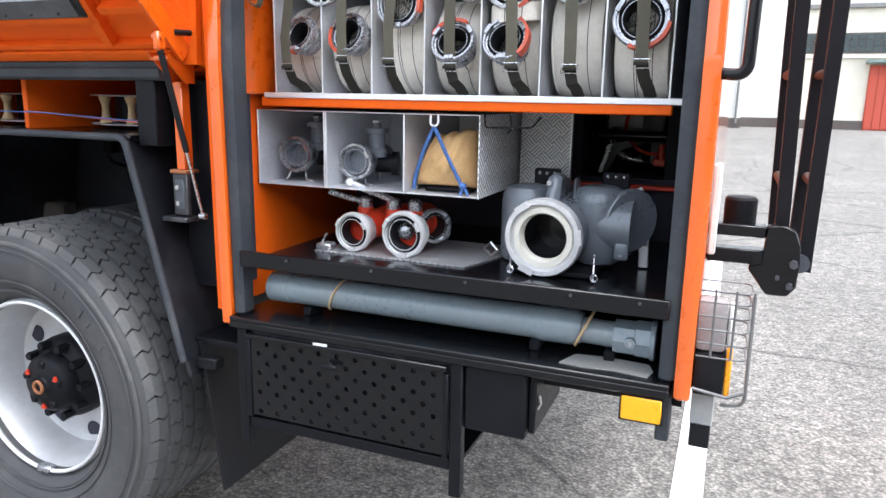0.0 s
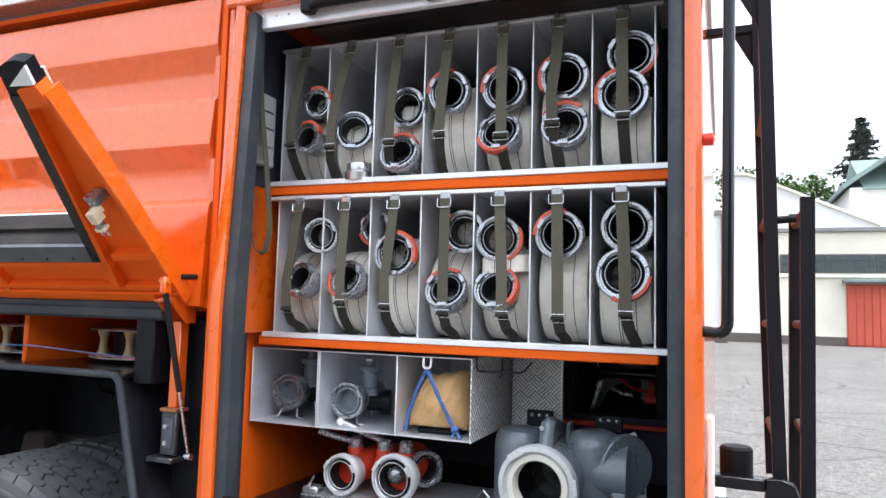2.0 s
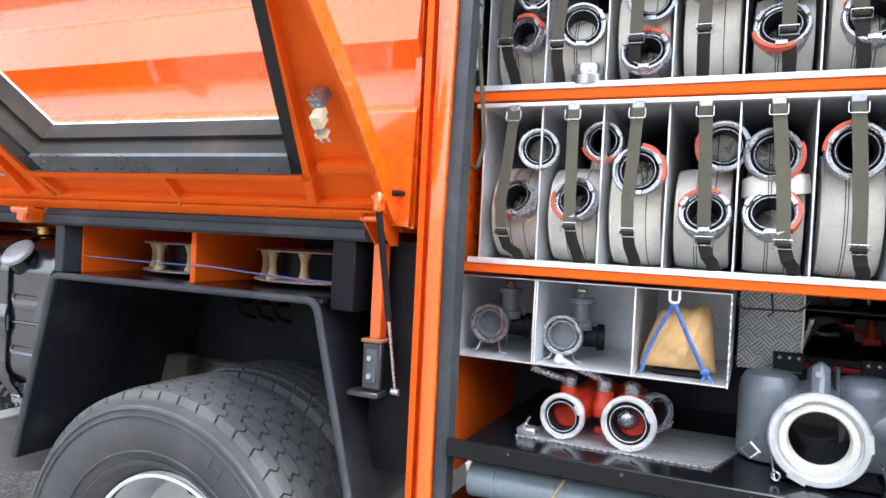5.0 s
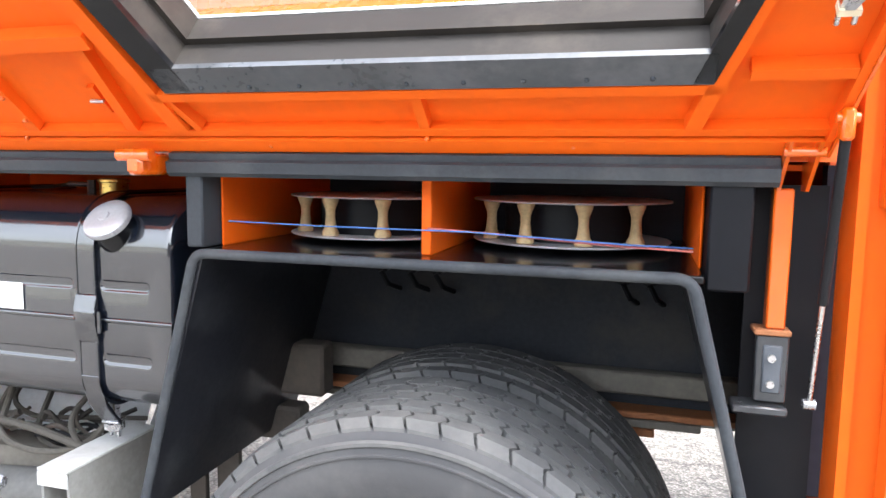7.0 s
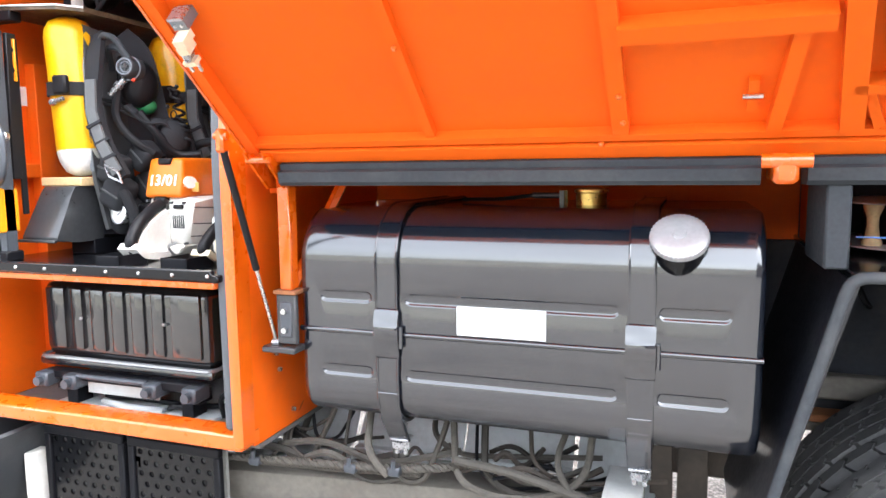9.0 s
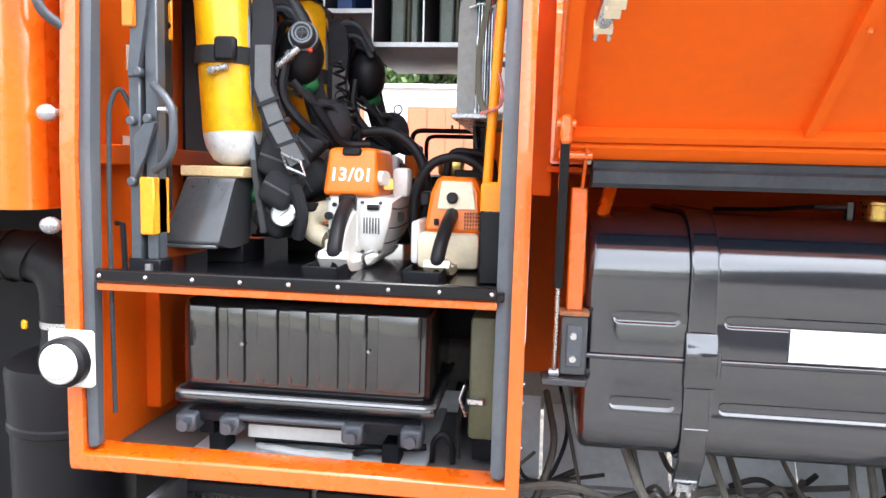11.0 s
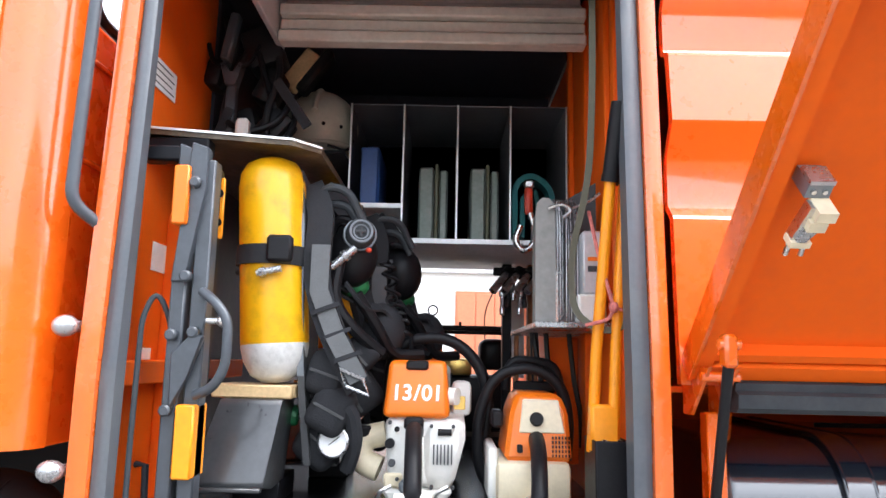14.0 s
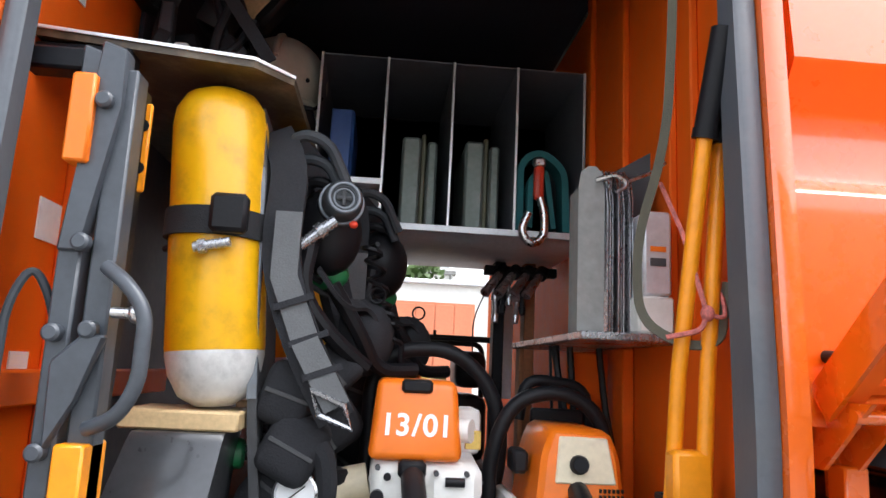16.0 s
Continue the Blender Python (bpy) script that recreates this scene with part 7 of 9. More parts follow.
part("panel_back", B().box(-4.57, -3.97, 1.62, 1.63, 0.58, 0.92), CHASSIS, truck)
part("front_fender", B().path([(-4.60, 1.65, 0.90), (-4.66, 1.65, 0.72), (-4.78, 1.65, 0.60)], 0, flat=(0.3, 0.008), up=(0, 1, 0)), RUBBER, truck, "dark front mudguard")
part("step_edge", B().box(-4.62, -4.59, 1.56, 1.62, 0.60, 0.82, 0.004), WHITE, truck)
# cab, only its rear edge shows
skin = [(-6.2, 1.470), (-5.00, 1.470), (-4.95, 1.473), (-4.91, 1.482), (-4.88, 1.498), (-4.862, 1.52), (-4.855, 1.55), (-4.88, 1.55), (-4.89, 1.53), (-4.92, 1.512), (-4.96, 1.503), (-6.2, 1.50)]
cab = part("cab", B().prism(skin, "z", 1.50, 2.74), ORANGE, truck, "glossy orange cab rear corner", angle=50)
part("cab_rear_wall", B().box(-6.15, -4.857, 1.5515, 3.95, 1.50, 2.262, 0.004), ORANGE, cab)
part("cab_roof", B().box(-6.2, -5.35, 1.552, 3.95, 2.70, 2.745, 0.01), ORANGE, cab)
part("cab_trim", B().box(-4.985, -4.962, 1.462, 1.472, 1.52, 2.7, 0.004), ORANGE, cab)
part("panel_ridge", B().path(bend([(-4.854, 1.56, 2.0), (-4.854, 1.56, 2.19), (-4.854, 1.95, 2.19), (-4.854, 1.95, 2.0), (-4.854, 1.56, 2.0)], 0.03, 5), 0.006, 8), ORANGE, cab)
part("window_seal", B().path(bend([(-4.855, 1.70, 2.275), (-4.855, 1.555, 2.275), (-4.855, 1.555, 2.68), (-4.855, 3.0, 2.68), (-4.855, 3.0, 2.275), (-4.855, 1.70, 2.275)], 0.06, 6), 0.011, 8), PLASTIC, cab, "black rubber window seal")
part("grab_rail", B().path(bend([(-4.785, 1.53, 2.425), (-4.812, 1.492, 2.405), (-4.820, 1.485, 1.905), (-4.79, 1.52, 1.875)], 0.035, 6), 0.0105, 12), TOOL_GREY, truck, "grey tubular grab rail")
part("gap_sheet", B().box(-4.852, -4.80, 1.95, 1.97, 0.9, 2.26), ORANGE_IN, truck)
part("cab_back", B().box(-6.1, -4.86, 2.05, 2.07, 0.45, 1.52), BLACK_MATT, truck)
part("air_intake", B().path(bend([(-5.6, 1.80, 1.355), (-4.965, 1.755, 1.37), (-4.955, 1.75, 1.17)], 0.13, 9), 0.064, 20), PLASTIC, truck, "black moulded air intake pipe")
for x, z, ax in ((-5.10, 1.367, (1, 0, 0)), (-5.035, 1.362, (0.9, 0, -0.4)), (-4.955, 1.26, (0, 0, 1))):
    part("pipe_ridge", B().torus((x, 1.755, z), ax, 0.064, 0.003, 28, 6), PLASTIC, truck)
part("clamp", B().lathe([(0.064, -0.008), (0.067, -0.008), (0.067, 0.008), (0.064, 0.008)], (-4.955, 1.75, 1.208), (0, 0, 1), 28, closed=True), STEEL, truck, "bright hose clamp")
part("air_filter", B().lathe([(0, 1.165), (0.07, 1.165), (0.075, 1.135), (0.12, 1.12), (0.15, 1.10), (0.155, 1.08), (0.15, 0.96), (0.154, 0.955), (0.154, 0.94), (0.148, 0.935), (0.142, 0.62), (0, 0.62)], (-4.985, 1.80, 0), (0, 0, 1), 36), PLASTIC, truck, "black air filter drum")
part("yellow_tap", B().box(-5.035, -5.02, 1.68, 1.69, 1.20, 1.222, 0.003), YELLOW, truck)
# ---- front locker: what stands below the shelf ----
case = thing("equipment_case", (-4.335, 1.95, 1.012), "black ribbed plastic equipment case on a slide", "case")
shell = B().box(-4.652, -4.025, 1.755, 2.15, 1.045, 1.282, 0.028, 3)
part("shell", shell, CASE_BLACK, case)
for x0, x1 in ((-4.63, -4.555), (-4.53, -4.485), (-4.455, -4.40), (-4.375, -4.325), (-4.30, -4.25), (-4.225, -4.18), (-4.155, -4.05)):
    part("panel_rib", B().box(x0, x1, 1.745, 1.77, 1.075, 1.268, 0.008, 2), CASE_BLACK, case)
part("rim", B().box(-4.668, -4.010, 1.738, 2.16, 1.018, 1.050, 0.014, 2), CASE_BLACK, case)
# added bead draws the sky highlight along the rounded black rim
part("rim_bead", B().path(bend([(-4.662, 2.15, 1.047), (-4.662, 1.742, 1.047), (-4.016, 1.742, 1.047), (-4.016, 2.15, 1.047)], 0.025, 5), 0.0075, 8), RIM_HIGHLIGHT, case, "black lower rim's highlight as a grey bead")
for x in (-4.49, -4.175):
    part("rivet", B().sphere((x, 1.745, 1.175), 0.005, seg=8, rows=5), STEEL, case)
slide = thing("slide_rail", (-4.32, 1.8, 0.946), "grey steel slide frame under the case", "slide frame")
part("rail", B().box(-4.62, -4.04, 1.72, 1.76, 0.985, 1.012, 0.004), BLACK_MATT, slide)
part("rod", B().cyl((-4.48, 1.71, 1.005), (-4.22, 1.71, 1.005), 0.008), TOOL_GREY, slide)
part("frame_plate", B().box(-4.47, -4.20, 1.735, 1.742, 0.947, 1.012, 0.002), PALE, slide)
for x in (-4.61, -4.50, -4.20, -4.06):
    part("clamp", B().box(x - 0.025, x + 0.025, 1.69, 1.76, 0.965, 1.010, 0.006).cyl((x, 1.69, 0.985), (x, 1.675, 0.985), 0.014, seg=12), TOOL_GREY, slide)
for x in (-4.58, -4.33, -4.08):
    part("foot", B().box(x - 0.02, x + 0.02, 1.74, 1.80, 0.946, 0.99, 0.003), BLACK_MATT, slide)
part("slide_tray", B().box(-4.59, -4.04, 1.625, 2.4, 0.938, 0.946), PALE_BLUE, truck)
part("slide_hose", B().path(bend([(-4.46, 1.72, 0.955), (-4.34, 1.71, 0.965), (-4.15, 1.72, 0.955), (-4.05, 1.74, 0.96)], 0.1, 6), 0.008, 8), BLACK_MATT, truck)
part("slide_hose", B().path(bend([(-4.030, 1.70, 0.945), (-4.026, 1.68, 1.00), (-4.004, 1.68, 1.024), (-3.983, 1.68, 0.995), (-3.983, 1.70, 0.945)], 0.02, 5), 0.007, 8), PLASTIC, truck)
part("slide_hose", B().path(bend([(-4.215, 1.70, 0.945), (-4.178, 1.67, 0.970), (-4.140, 1.67, 0.972), (-4.105, 1.70, 0.945)], 0.02, 5), 0.008, 8), PLASTIC, truck)
part("slide_tube", B().path(bend([(-4.44, 1.69, 0.952), (-4.38, 1.66, 0.960), (-4.33, 1.655, 0.956), (-4.21, 1.67, 0.950)], 0.04, 5), 0.010, 8), PALE, truck, "pale bent tube")
for ob in (case, slide):
    further(ob, (-4.13, 0.378, 1.588), 0.93)
for x in (-4.53, -4.12):
    part("slide_leg", B().box(x - 0.02, x + 0.02, 1.66, 1.72, 0.937, 0.992, 0.003), BLACK_MATT, truck)
green_case = thing("metal_case", (-3.91, 1.85, 0.951), "olive green painted metal case with a steel latch", "case")
part("body", B().box(-3.952, -3.868, 1.70, 2.1, 1.0, 1.285, 0.012, 2), OLIVE, green_case)
part("lid_seam", B().box(-3.899, -3.894, 1.694, 1.72, 1.01, 1.275, 0.002), OLIVE, green_case)
part("latch", B().box(-3.955, -3.915, 1.688, 1.70, 1.085, 1.10, 0.003).path([(-3.96, 1.69, 1.13), (-3.97, 1.685, 1.10), (-3.955, 1.685, 1.06)], 0.003), STEEL, green_case)
part("foot", B().box(-3.94, -3.87, 1.71, 2.1, 0.951, 1.0), BLACK_MATT, green_case)

# ---- breathing apparatus with its yellow cylinder ----
def apparatus():
    a = thing("breathing_apparatus", (-4.53, 1.76, 1.375), "breathing apparatus with yellow cylinder and black harness", "breathing apparatus", "breathing sets in the locker")
    lo, hi = Vector((-4.528, 1.76, 1.605)), Vector((-4.562, 1.765, 2.062))
    d = hi - lo
    L = d.length
    part("cylinder", B().lathe([(0.0665, 0.075), (0.0675, 0.08), (0.0675, L - 0.06), (0.064, L - 0.035), (0.052, L - 0.014), (0.03, L - 0.003), (0, L)], lo, d, 40), YELLOW, a, "yellow painted cylinder")
    part("cylinder_foot", B().lathe([(0, 0), (0.025, 0.002), (0.048, 0.016), (0.062, 0.045), (0.0668, 0.070), (0.0668, 0.076)], lo, d, 40), WORN_WHITE, a, "worn white cylinder end")
    m = lo + d * 0.545
    band = [(m.x + math.cos(t) * 0.071, m.y + math.sin(t) * 0.071, m.z) for t in (2 * math.pi * i / 28 for i in range(28))]
    part("band", B().path(band, 0, closed=True, flat=(0.019, 0.003), up=(0, 0, 1)), WEBBING_BLACK, a)
    part("band_buckle", B().box(m.x + 0.005, m.x + 0.055, m.y - 0.088, m.y - 0.066, m.z - 0.018, m.z + 0.035, 0.006), PLASTIC, a)
    part("clamp", B().cyl((m.x - 0.012, m.y - 0.078, m.z - 0.040), (m.x + 0.035, m.y - 0.078, m.z - 0.030), 0.007, seg=10).cyl((m.x - 0.006, m.y - 0.078, m.z - 0.039), (m.x + 0.004, m.y - 0.078, m.z - 0.037), 0.010, seg=8), CAST, a)
    part("clamp_cord", B().path(bend([(m.x - 0.055, m.y - 0.05, m.z - 0.04), (m.x, m.y - 0.08, m.z - 0.038), (m.x + 0.08, m.y - 0.07, m.z - 0.03), (m.x + 0.16, m.y - 0.02, m.z - 0.07)], 0.05, 4), 0.005, 7), WEBBING_BLACK, a)
    part("clamp_cord", B().path(bend([(m.x, m.y - 0.08, m.z - 0.055), (m.x + 0.08, m.y - 0.07, m.z - 0.042), (m.x + 0.17, m.y - 0.02, m.z - 0.09)], 0.05, 4), 0.004, 7), WEBBING_BLACK, a)
    part("back_plate", B().path([(-4.478, 1.735, 2.0), (-4.466, 1.72, 1.90), (-4.46, 1.715, 1.75), (-4.452, 1.72, 1.60), (-4.44, 1.74, 1.47)], 0, flat=(0.07, 0.006), up=(0, 1, 0)), GREY_STRAP, a, "grey plastic back plate")
    part("plate_edge", B().path([(-4.480, 1.672, 2.0), (-4.468, 1.655, 1.90), (-4.462, 1.65, 1.75), (-4.454, 1.652, 1.62)], 0, flat=(0.006, 0.006), up=(0, 1, 0)), GREY_PAINT, a, "pale grey plate edge")
    part("shoulder_strap", B().path(bend([(-4.462, 1.70, 1.985), (-4.43, 1.66, 1.93), (-4.435, 1.64, 1.80), (-4.40, 1.63, 1.70), (-4.345, 1.64, 1.60)], 0.06, 5), 0, flat=(0.024, 0.008), up=(1, 0, 0.3)), FABRIC, a, "padded black shoulder strap")
    part("strap_web", B().path([(-4.424, 1.630, 1.86), (-4.424, 1.626, 1.775), (-4.388, 1.618, 1.69), (-4.345, 1.622, 1.615)], 0, flat=(0.017, 0.003), up=(1, 0, 0.35)), WEB_LIGHT, a, "pale grey webbing")
    for q in (0.15, 0.45, 0.72):
        cq = Vector((-4.420, 1.624, 1.765)).lerp(Vector((-4.345, 1.625, 1.615)), q)
        part("strap_loop", B().path([cq + Vector((-0.024, -0.005, -0.009)), cq + Vector((0.024, -0.005, 0.009))], 0, flat=(0.004, 0.004), up=(0, 0, 1)), FABRIC, a)
    part("strap_buckle", B().path([(-4.378, 1.615, 1.635), (-4.336, 1.615, 1.618), (-4.325, 1.615, 1.59), (-4.366, 1.615, 1.605)], 0.004, 6, closed=True), CAST, a)
    part("shoulder_strap", B().path(bend([(-4.455, 1.78, 2.0), (-4.40, 1.80, 1.95), (-4.38, 1.82, 1.80), (-4.33, 1.80, 1.66)], 0.06, 5), 0, flat=(0.026, 0.009), up=(0.6, 0.6, 0.3)), FABRIC, a)
    for k, (x, y, z, r) in enumerate(((-4.41, 1.68, 1.625, 0.042), (-4.40, 1.68, 1.56, 0.045), (-4.42, 1.72, 1.50, 0.05), (-4.36, 1.74, 1.66, 0.04), (-4.37, 1.78, 1.58, 0.05))):
        part("waist_pad", B().box(x - r * 0.85, x + r * 0.85, y - r * 0.8, y + r * 0.8, z - r, z + r, r * 0.45, 3, turn=Matrix.Rotation(radians(18 + 9 * k), 3, "Y")), FABRIC, a)
        part("pad_seam", B().box(x - r * 0.7, x + r * 0.7, y - r * 0.83, y - r * 0.78, z - 0.003, z + 0.003, 0.001, turn=Matrix.Rotation(radians(18 + 9 * k), 3, "Y")), GREY_STRAP, a)
    for k, pts in enumerate((
            [(-4.46, 1.72, 1.92), (-4.43, 1.68, 1.985), (-4.385, 1.68, 1.975), (-4.355, 1.70, 1.915)],
            [(-4.455, 1.74, 1.90), (-4.425, 1.70, 1.955), (-4.385, 1.70, 1.95), (-4.36, 1.71, 1.90)],
            [(-4.44, 1.75, 1.87), (-4.41, 1.72, 1.93), (-4.375, 1.72, 1.92)],
            [(-4.40, 1.70, 1.84), (-4.41, 1.69, 1.76), (-4.36, 1.70, 1.70), (-4.315, 1.73, 1.665)],
            [(-4.37, 1.74, 1.78), (-4.33, 1.76, 1.72), (-4.30, 1.80, 1.66), (-4.24, 1.83, 1.665)])):
        part("air_hose", B().path(bend(pts, 0.05, 6), 0.0085 if k < 3 else 0.012, 9), RUBBER if k < 2 else PLASTIC, a, "black rubber air hose")
    rg = Vector((-4.362, 1.70, 1.895))
    rax = axis_of(12, 5)
    part("demand_valve", B().lathe([(0, 0.012), (0.014, 0.012), (0.016, 0.018), (0.024, 0.018), (0.028, 0.010), (0.028, -0.006), (0.033, -0.008), (0.033, -0.03), (0, -0.03)], rg, rax, 28), RUBBER, a, "round grey demand valve")
    for q, h in ((0.031, -0.007), (0.021, 0.019), (0.0145, 0.0135)):
        part("valve_ring", B().torus(rg + rax * h, rax, q, 0.0022, 28, 6), GREY_PAINT, a)
    part("valve_star", B().path([rg + rax * 0.016 + Vector((-0.010, 0, 0)), rg + rax * 0.016 + Vector((0.010, 0, 0))], 0.003, 6).path([rg + rax * 0.016 + Vector((0, 0, -0.010)), rg + rax * 0.016 + Vector((0, 0, 0.010))], 0.003, 6), GREY_STRAP, a)
    part("red_tip", B().sphere(rg + Vector((0.018, -0.002, -0.033)), 0.0055, (1.2, 1, 1), 10, 6), RED, a)
    part("metal_connector", B().cyl((-4.37, 1.695, 1.865), (-4.415, 1.685, 1.825), 0.0085, seg=12).cyl((-4.384, 1.69, 1.853), (-4.392, 1.69, 1.846), 0.012, seg=12), CAST, a)
    part("mask", B().sphere((-4.385, 1.76, 1.86), 0.058, (0.9, 0.9, 1.15), 18, 10), PLASTIC, a)
    part("green_cap", B().sphere((-4.382, 1.78, 1.80), 0.03, (1.1, 0.8, 0.8), 16, 8), GREEN, a)
    part("mask_strap", B().path(bend([(-4.39, 1.72, 1.80), (-4.35, 1.74, 1.75), (-4.32, 1.78, 1.76), (-4.30, 1.80, 1.72)], 0.03, 4), 0, flat=(0.012, 0.003), up=(0, 1, 0.2)), FABRIC, a)
    part("mask_bag", B().sphere((-4.325, 1.82, 1.71), 0.05, (1, 1, 1.2), 16, 9), FABRIC, a)
    part("ring", B().torus((-4.305, 1.80, 1.775), (0.2, 1, 0), 0.012, 0.002, 16, 5), PLASTIC, a)
    part("valve_wheel", B().lathe([(0, 0), (0.016, 0), (0.020, 0.004), (0.020, 0.022), (0.016, 0.026), (0, 0.026)], (-4.468, 1.715, 1.545), (-1, -0.2, 0), 12), GREEN, a)
    part("cylinder_valve", B().cyl((-4.47, 1.72, 1.545), (-4.43, 1.71, 1.555), 0.010, seg=12).cyl((-4.448, 1.705, 1.585), (-4.448, 1.71, 1.50), 0.009, seg=12), STEEL, a)
    gax = axis_of(-5, 6)
    gc = Vector((-4.392, 1.668, 1.503))
    part("gauge", B().lathe([(0, -0.014), (0.028, -0.014), (0.029, 0.004), (0.026, 0.006), (0.0245, 0.001), (0, 0.001)], gc, gax, 32), STEEL, a, "round pressure gauge with a white dial")
    part("dial", B().lathe([(0.0245, 0.0012), (0, 0.0015)], gc, gax, 32), PAPER, a)
    part("needle", B().path([gc + gax * 0.0025 + Vector((-0.008, 0, -0.006)), gc + gax * 0.0025 + Vector((0.012, 0, 0.010))], 0.001, 4), PLASTIC, a)
    part("gauge_hose", B().path(bend([(-4.392, 1.675, 1.53), (-4.39, 1.66, 1.58), (-4.36, 1.66, 1.56), (-4.352, 1.68, 1.50), (-4.37, 1.70, 1.45)], 0.04, 5), 0.015, 9), FABRIC, a)
    # the wooden block and folded bracket that it stands on
    part("wood_block", B().box(-4.635, -4.482, 1.70, 1.83, 1.578, 1.603, 0.003), WOOD, a, "plain wooden block")
    fold = B().prism([(1.690, 1.577), (1.80, 1.577), (1.80, 1.415), (1.70, 1.415), (1.632, 1.426), (1.630, 1.436), (1.684, 1.566)], "x", -4.612, -4.496, 0.002)
    for v in fold.bm.verts:
        v.co.x -= 0.20 * (1.577 - v.co.z) * (1.0 if v.co.x < -4.55 else 0.45)
    part("bracket", fold, BRACKET, a, "folded dark grey steel bracket")
    part("bracket_lip", B().box(-4.650, -4.512, 1.622, 1.634, 1.420, 1.428, 0.002), BRACKET, a)
    part("bracket_foot", B().box(-4.60, -4.51, 1.76, 1.90, 1.3745, 1.42, 0.002), BLACK_MATT, a)
    # the harness lies behind the cylinder's shoulder
    eye = Vector((-4.16, 0.367, 1.62)) - BASE[a.name]
    push = Matrix.Translation(eye) @ Matrix.Scale(1.07, 4) @ Matrix.Translation(-eye)
    fixed = ("cylinder", "cylinder_foot", "band", "band_buckle", "clamp", "wood_block", "bracket", "bracket_lip", "bracket_foot")
    for ob in a.children:
        if ob.name.split(".")[0] not in fixed:
            ob.data.transform(push)
    return a


app = apparatus()
second = copy_thing(app, pose(-4.445, 2.085, 1.375))
for ob in list(second.children):
    if ob.name.split(".")[0] in ("demand_valve", "valve_ring", "valve_star", "red_tip", "metal_connector", "gauge", "dial", "needle"):
        bpy.data.objects.remove(ob)

coil = thing("coiled_cord", (-4.30, 1.92, 1.66), "black coiled cord hanging behind the breathing sets", "cord")
turns = []
for i in range(61):
    q = i / 60
    turns.append((-4.335 + 0.050 * q + 0.014 * math.cos(q * 44), 1.925 + 0.014 * math.sin(q * 44), 1.875 - 0.17 * q + 0.008 * math.sin(q * 9)))
part("coil", B().path(turns, 0.0045, 6), PLASTIC, coil)
part("lead", B().path(bend([turns[-1], (-4.27, 1.93, 1.68), (-4.26, 1.94, 1.64), (-4.31, 1.93, 1.60)], 0.03, 5), 0.005, 6), PLASTIC, coil)

# ---- lift-out board over the set, and the clutter above it ----
board = thing("shelf_board", (-4.61, 1.9, 2.08), "brown tread-faced board with a bright worn edge", "board")
bd = B().prism([(-4.782, 1.655), (-4.50, 1.672), (-4.452, 1.72), (-4.45, 2.30), (-4.782, 2.34)], "z", 2.078, 2.092)
for v in bd.bm.verts:
    v.co.z -= 0.05 * (v.co.x + 4.768)
part("sheet", bd, BOARD, board)
ed = B().path([(-4.782, 1.653, 2.087), (-4.50, 1.670, 2.0726), (-4.451, 1.719, 2.070)], 0, flat=(0.0022, 0.0015), up=(0, 0, 1))
for v in ed.bm.verts:
    v.co.z += 0.004
part("edge", ed, ALU_BRIGHT, board)
part("board_rest", B().box(-4.785, -4.62, 2.28, 2.30, 2.05, 2.066), BLACK_MATT, truck)
part("board_rest", B().box(-4.784, -4.66, 1.66, 1.70, 2.045, 2.074, 0.003), BLACK_MATT, truck)
hc = Vector((-4.588, 2.42, 2.345))
hel = thing("helmet", (hc.x, hc.y, 2.223), "ivory safety helmet with small vent holes", "helmet")
part("shell", B().sphere(hc, 0.112, (1.0, 1.15, 1.02), 32, 18), HELMET, hel)
part("ridge", B().path([hc + Vector((0, -0.129 * math.cos(q), 0.115 * math.sin(q))) for q in (radians(10 + 20 * i) for i in range(9))], 0.009, 8), HELMET, hel)
part("rim", B().torus(hc + Vector((0, 0, -0.065)), (0, 0, 1), 0.100, 0.008, 36, 8), HELMET, hel)
for i in range(6):
    q = radians(200 + i * 28)
    part("vent", B().sphere(hc + Vector((math.cos(q) * 0.109, math.sin(q) * 0.125, -0.02)), 0.006, seg=8, rows=5), PLASTIC, hel)
part("chin_strap", B().path(bend([hc + Vector((0.11, -0.09, -0.06)), hc + Vector((0.10, -0.11, -0.10)), hc + Vector((0.04, -0.12, -0.085))], 0.02, 4), 0.004, 6), PLASTIC, hel)
part("upper_shelf", B().box(-4.785, -4.485, 2.22, 2.71, 2.212, 2.222, 0.002), BLACK_MATT, truck)
blk = thing("sanding_block", (-4.53, 2.2, 2.40), "pale wooden block strapped under the roof", "block")
block_turn = Matrix.Rotation(radians(36), 3, "Y")
part("block", B().box(-4.620, -4.575, 2.12, 2.16, 2.355, 2.475, 0.004, turn=block_turn), WOOD, blk)
part("block_grip", B().box(-4.575, -4.545, 2.12, 2.18, 2.345, 2.485, 0.008, turn=block_turn), PLASTIC, blk)
jack = thing("tool_clamp", (-4.715, 1.95, 2.08), "dark steel clamp with forked jaws", "clamp")
part("column", B().box(-4.730, -4.706, 1.94, 1.965, 2.085, 2.30, 0.003), TOOL_GREY, jack)
part("jaw", B().prism([(-4.745, 2.345), (-4.735, 2.31), (-4.730, 2.29), (-4.705, 2.29), (-4.700, 2.31), (-4.690, 2.345), (-4.700, 2.348), (-4.710, 2.322), (-4.725, 2.322), (-4.735, 2.348)], "y", 1.93, 1.96, 0.002), TOOL_GREY, jack)
part("fork", B().path(bend([(-4.782, 1.95, 2.40), (-4.765, 1.94, 2.35), (-4.735, 1.935, 2.335)], 0.02, 4), 0.006, 8), BLACK_MATT, jack)
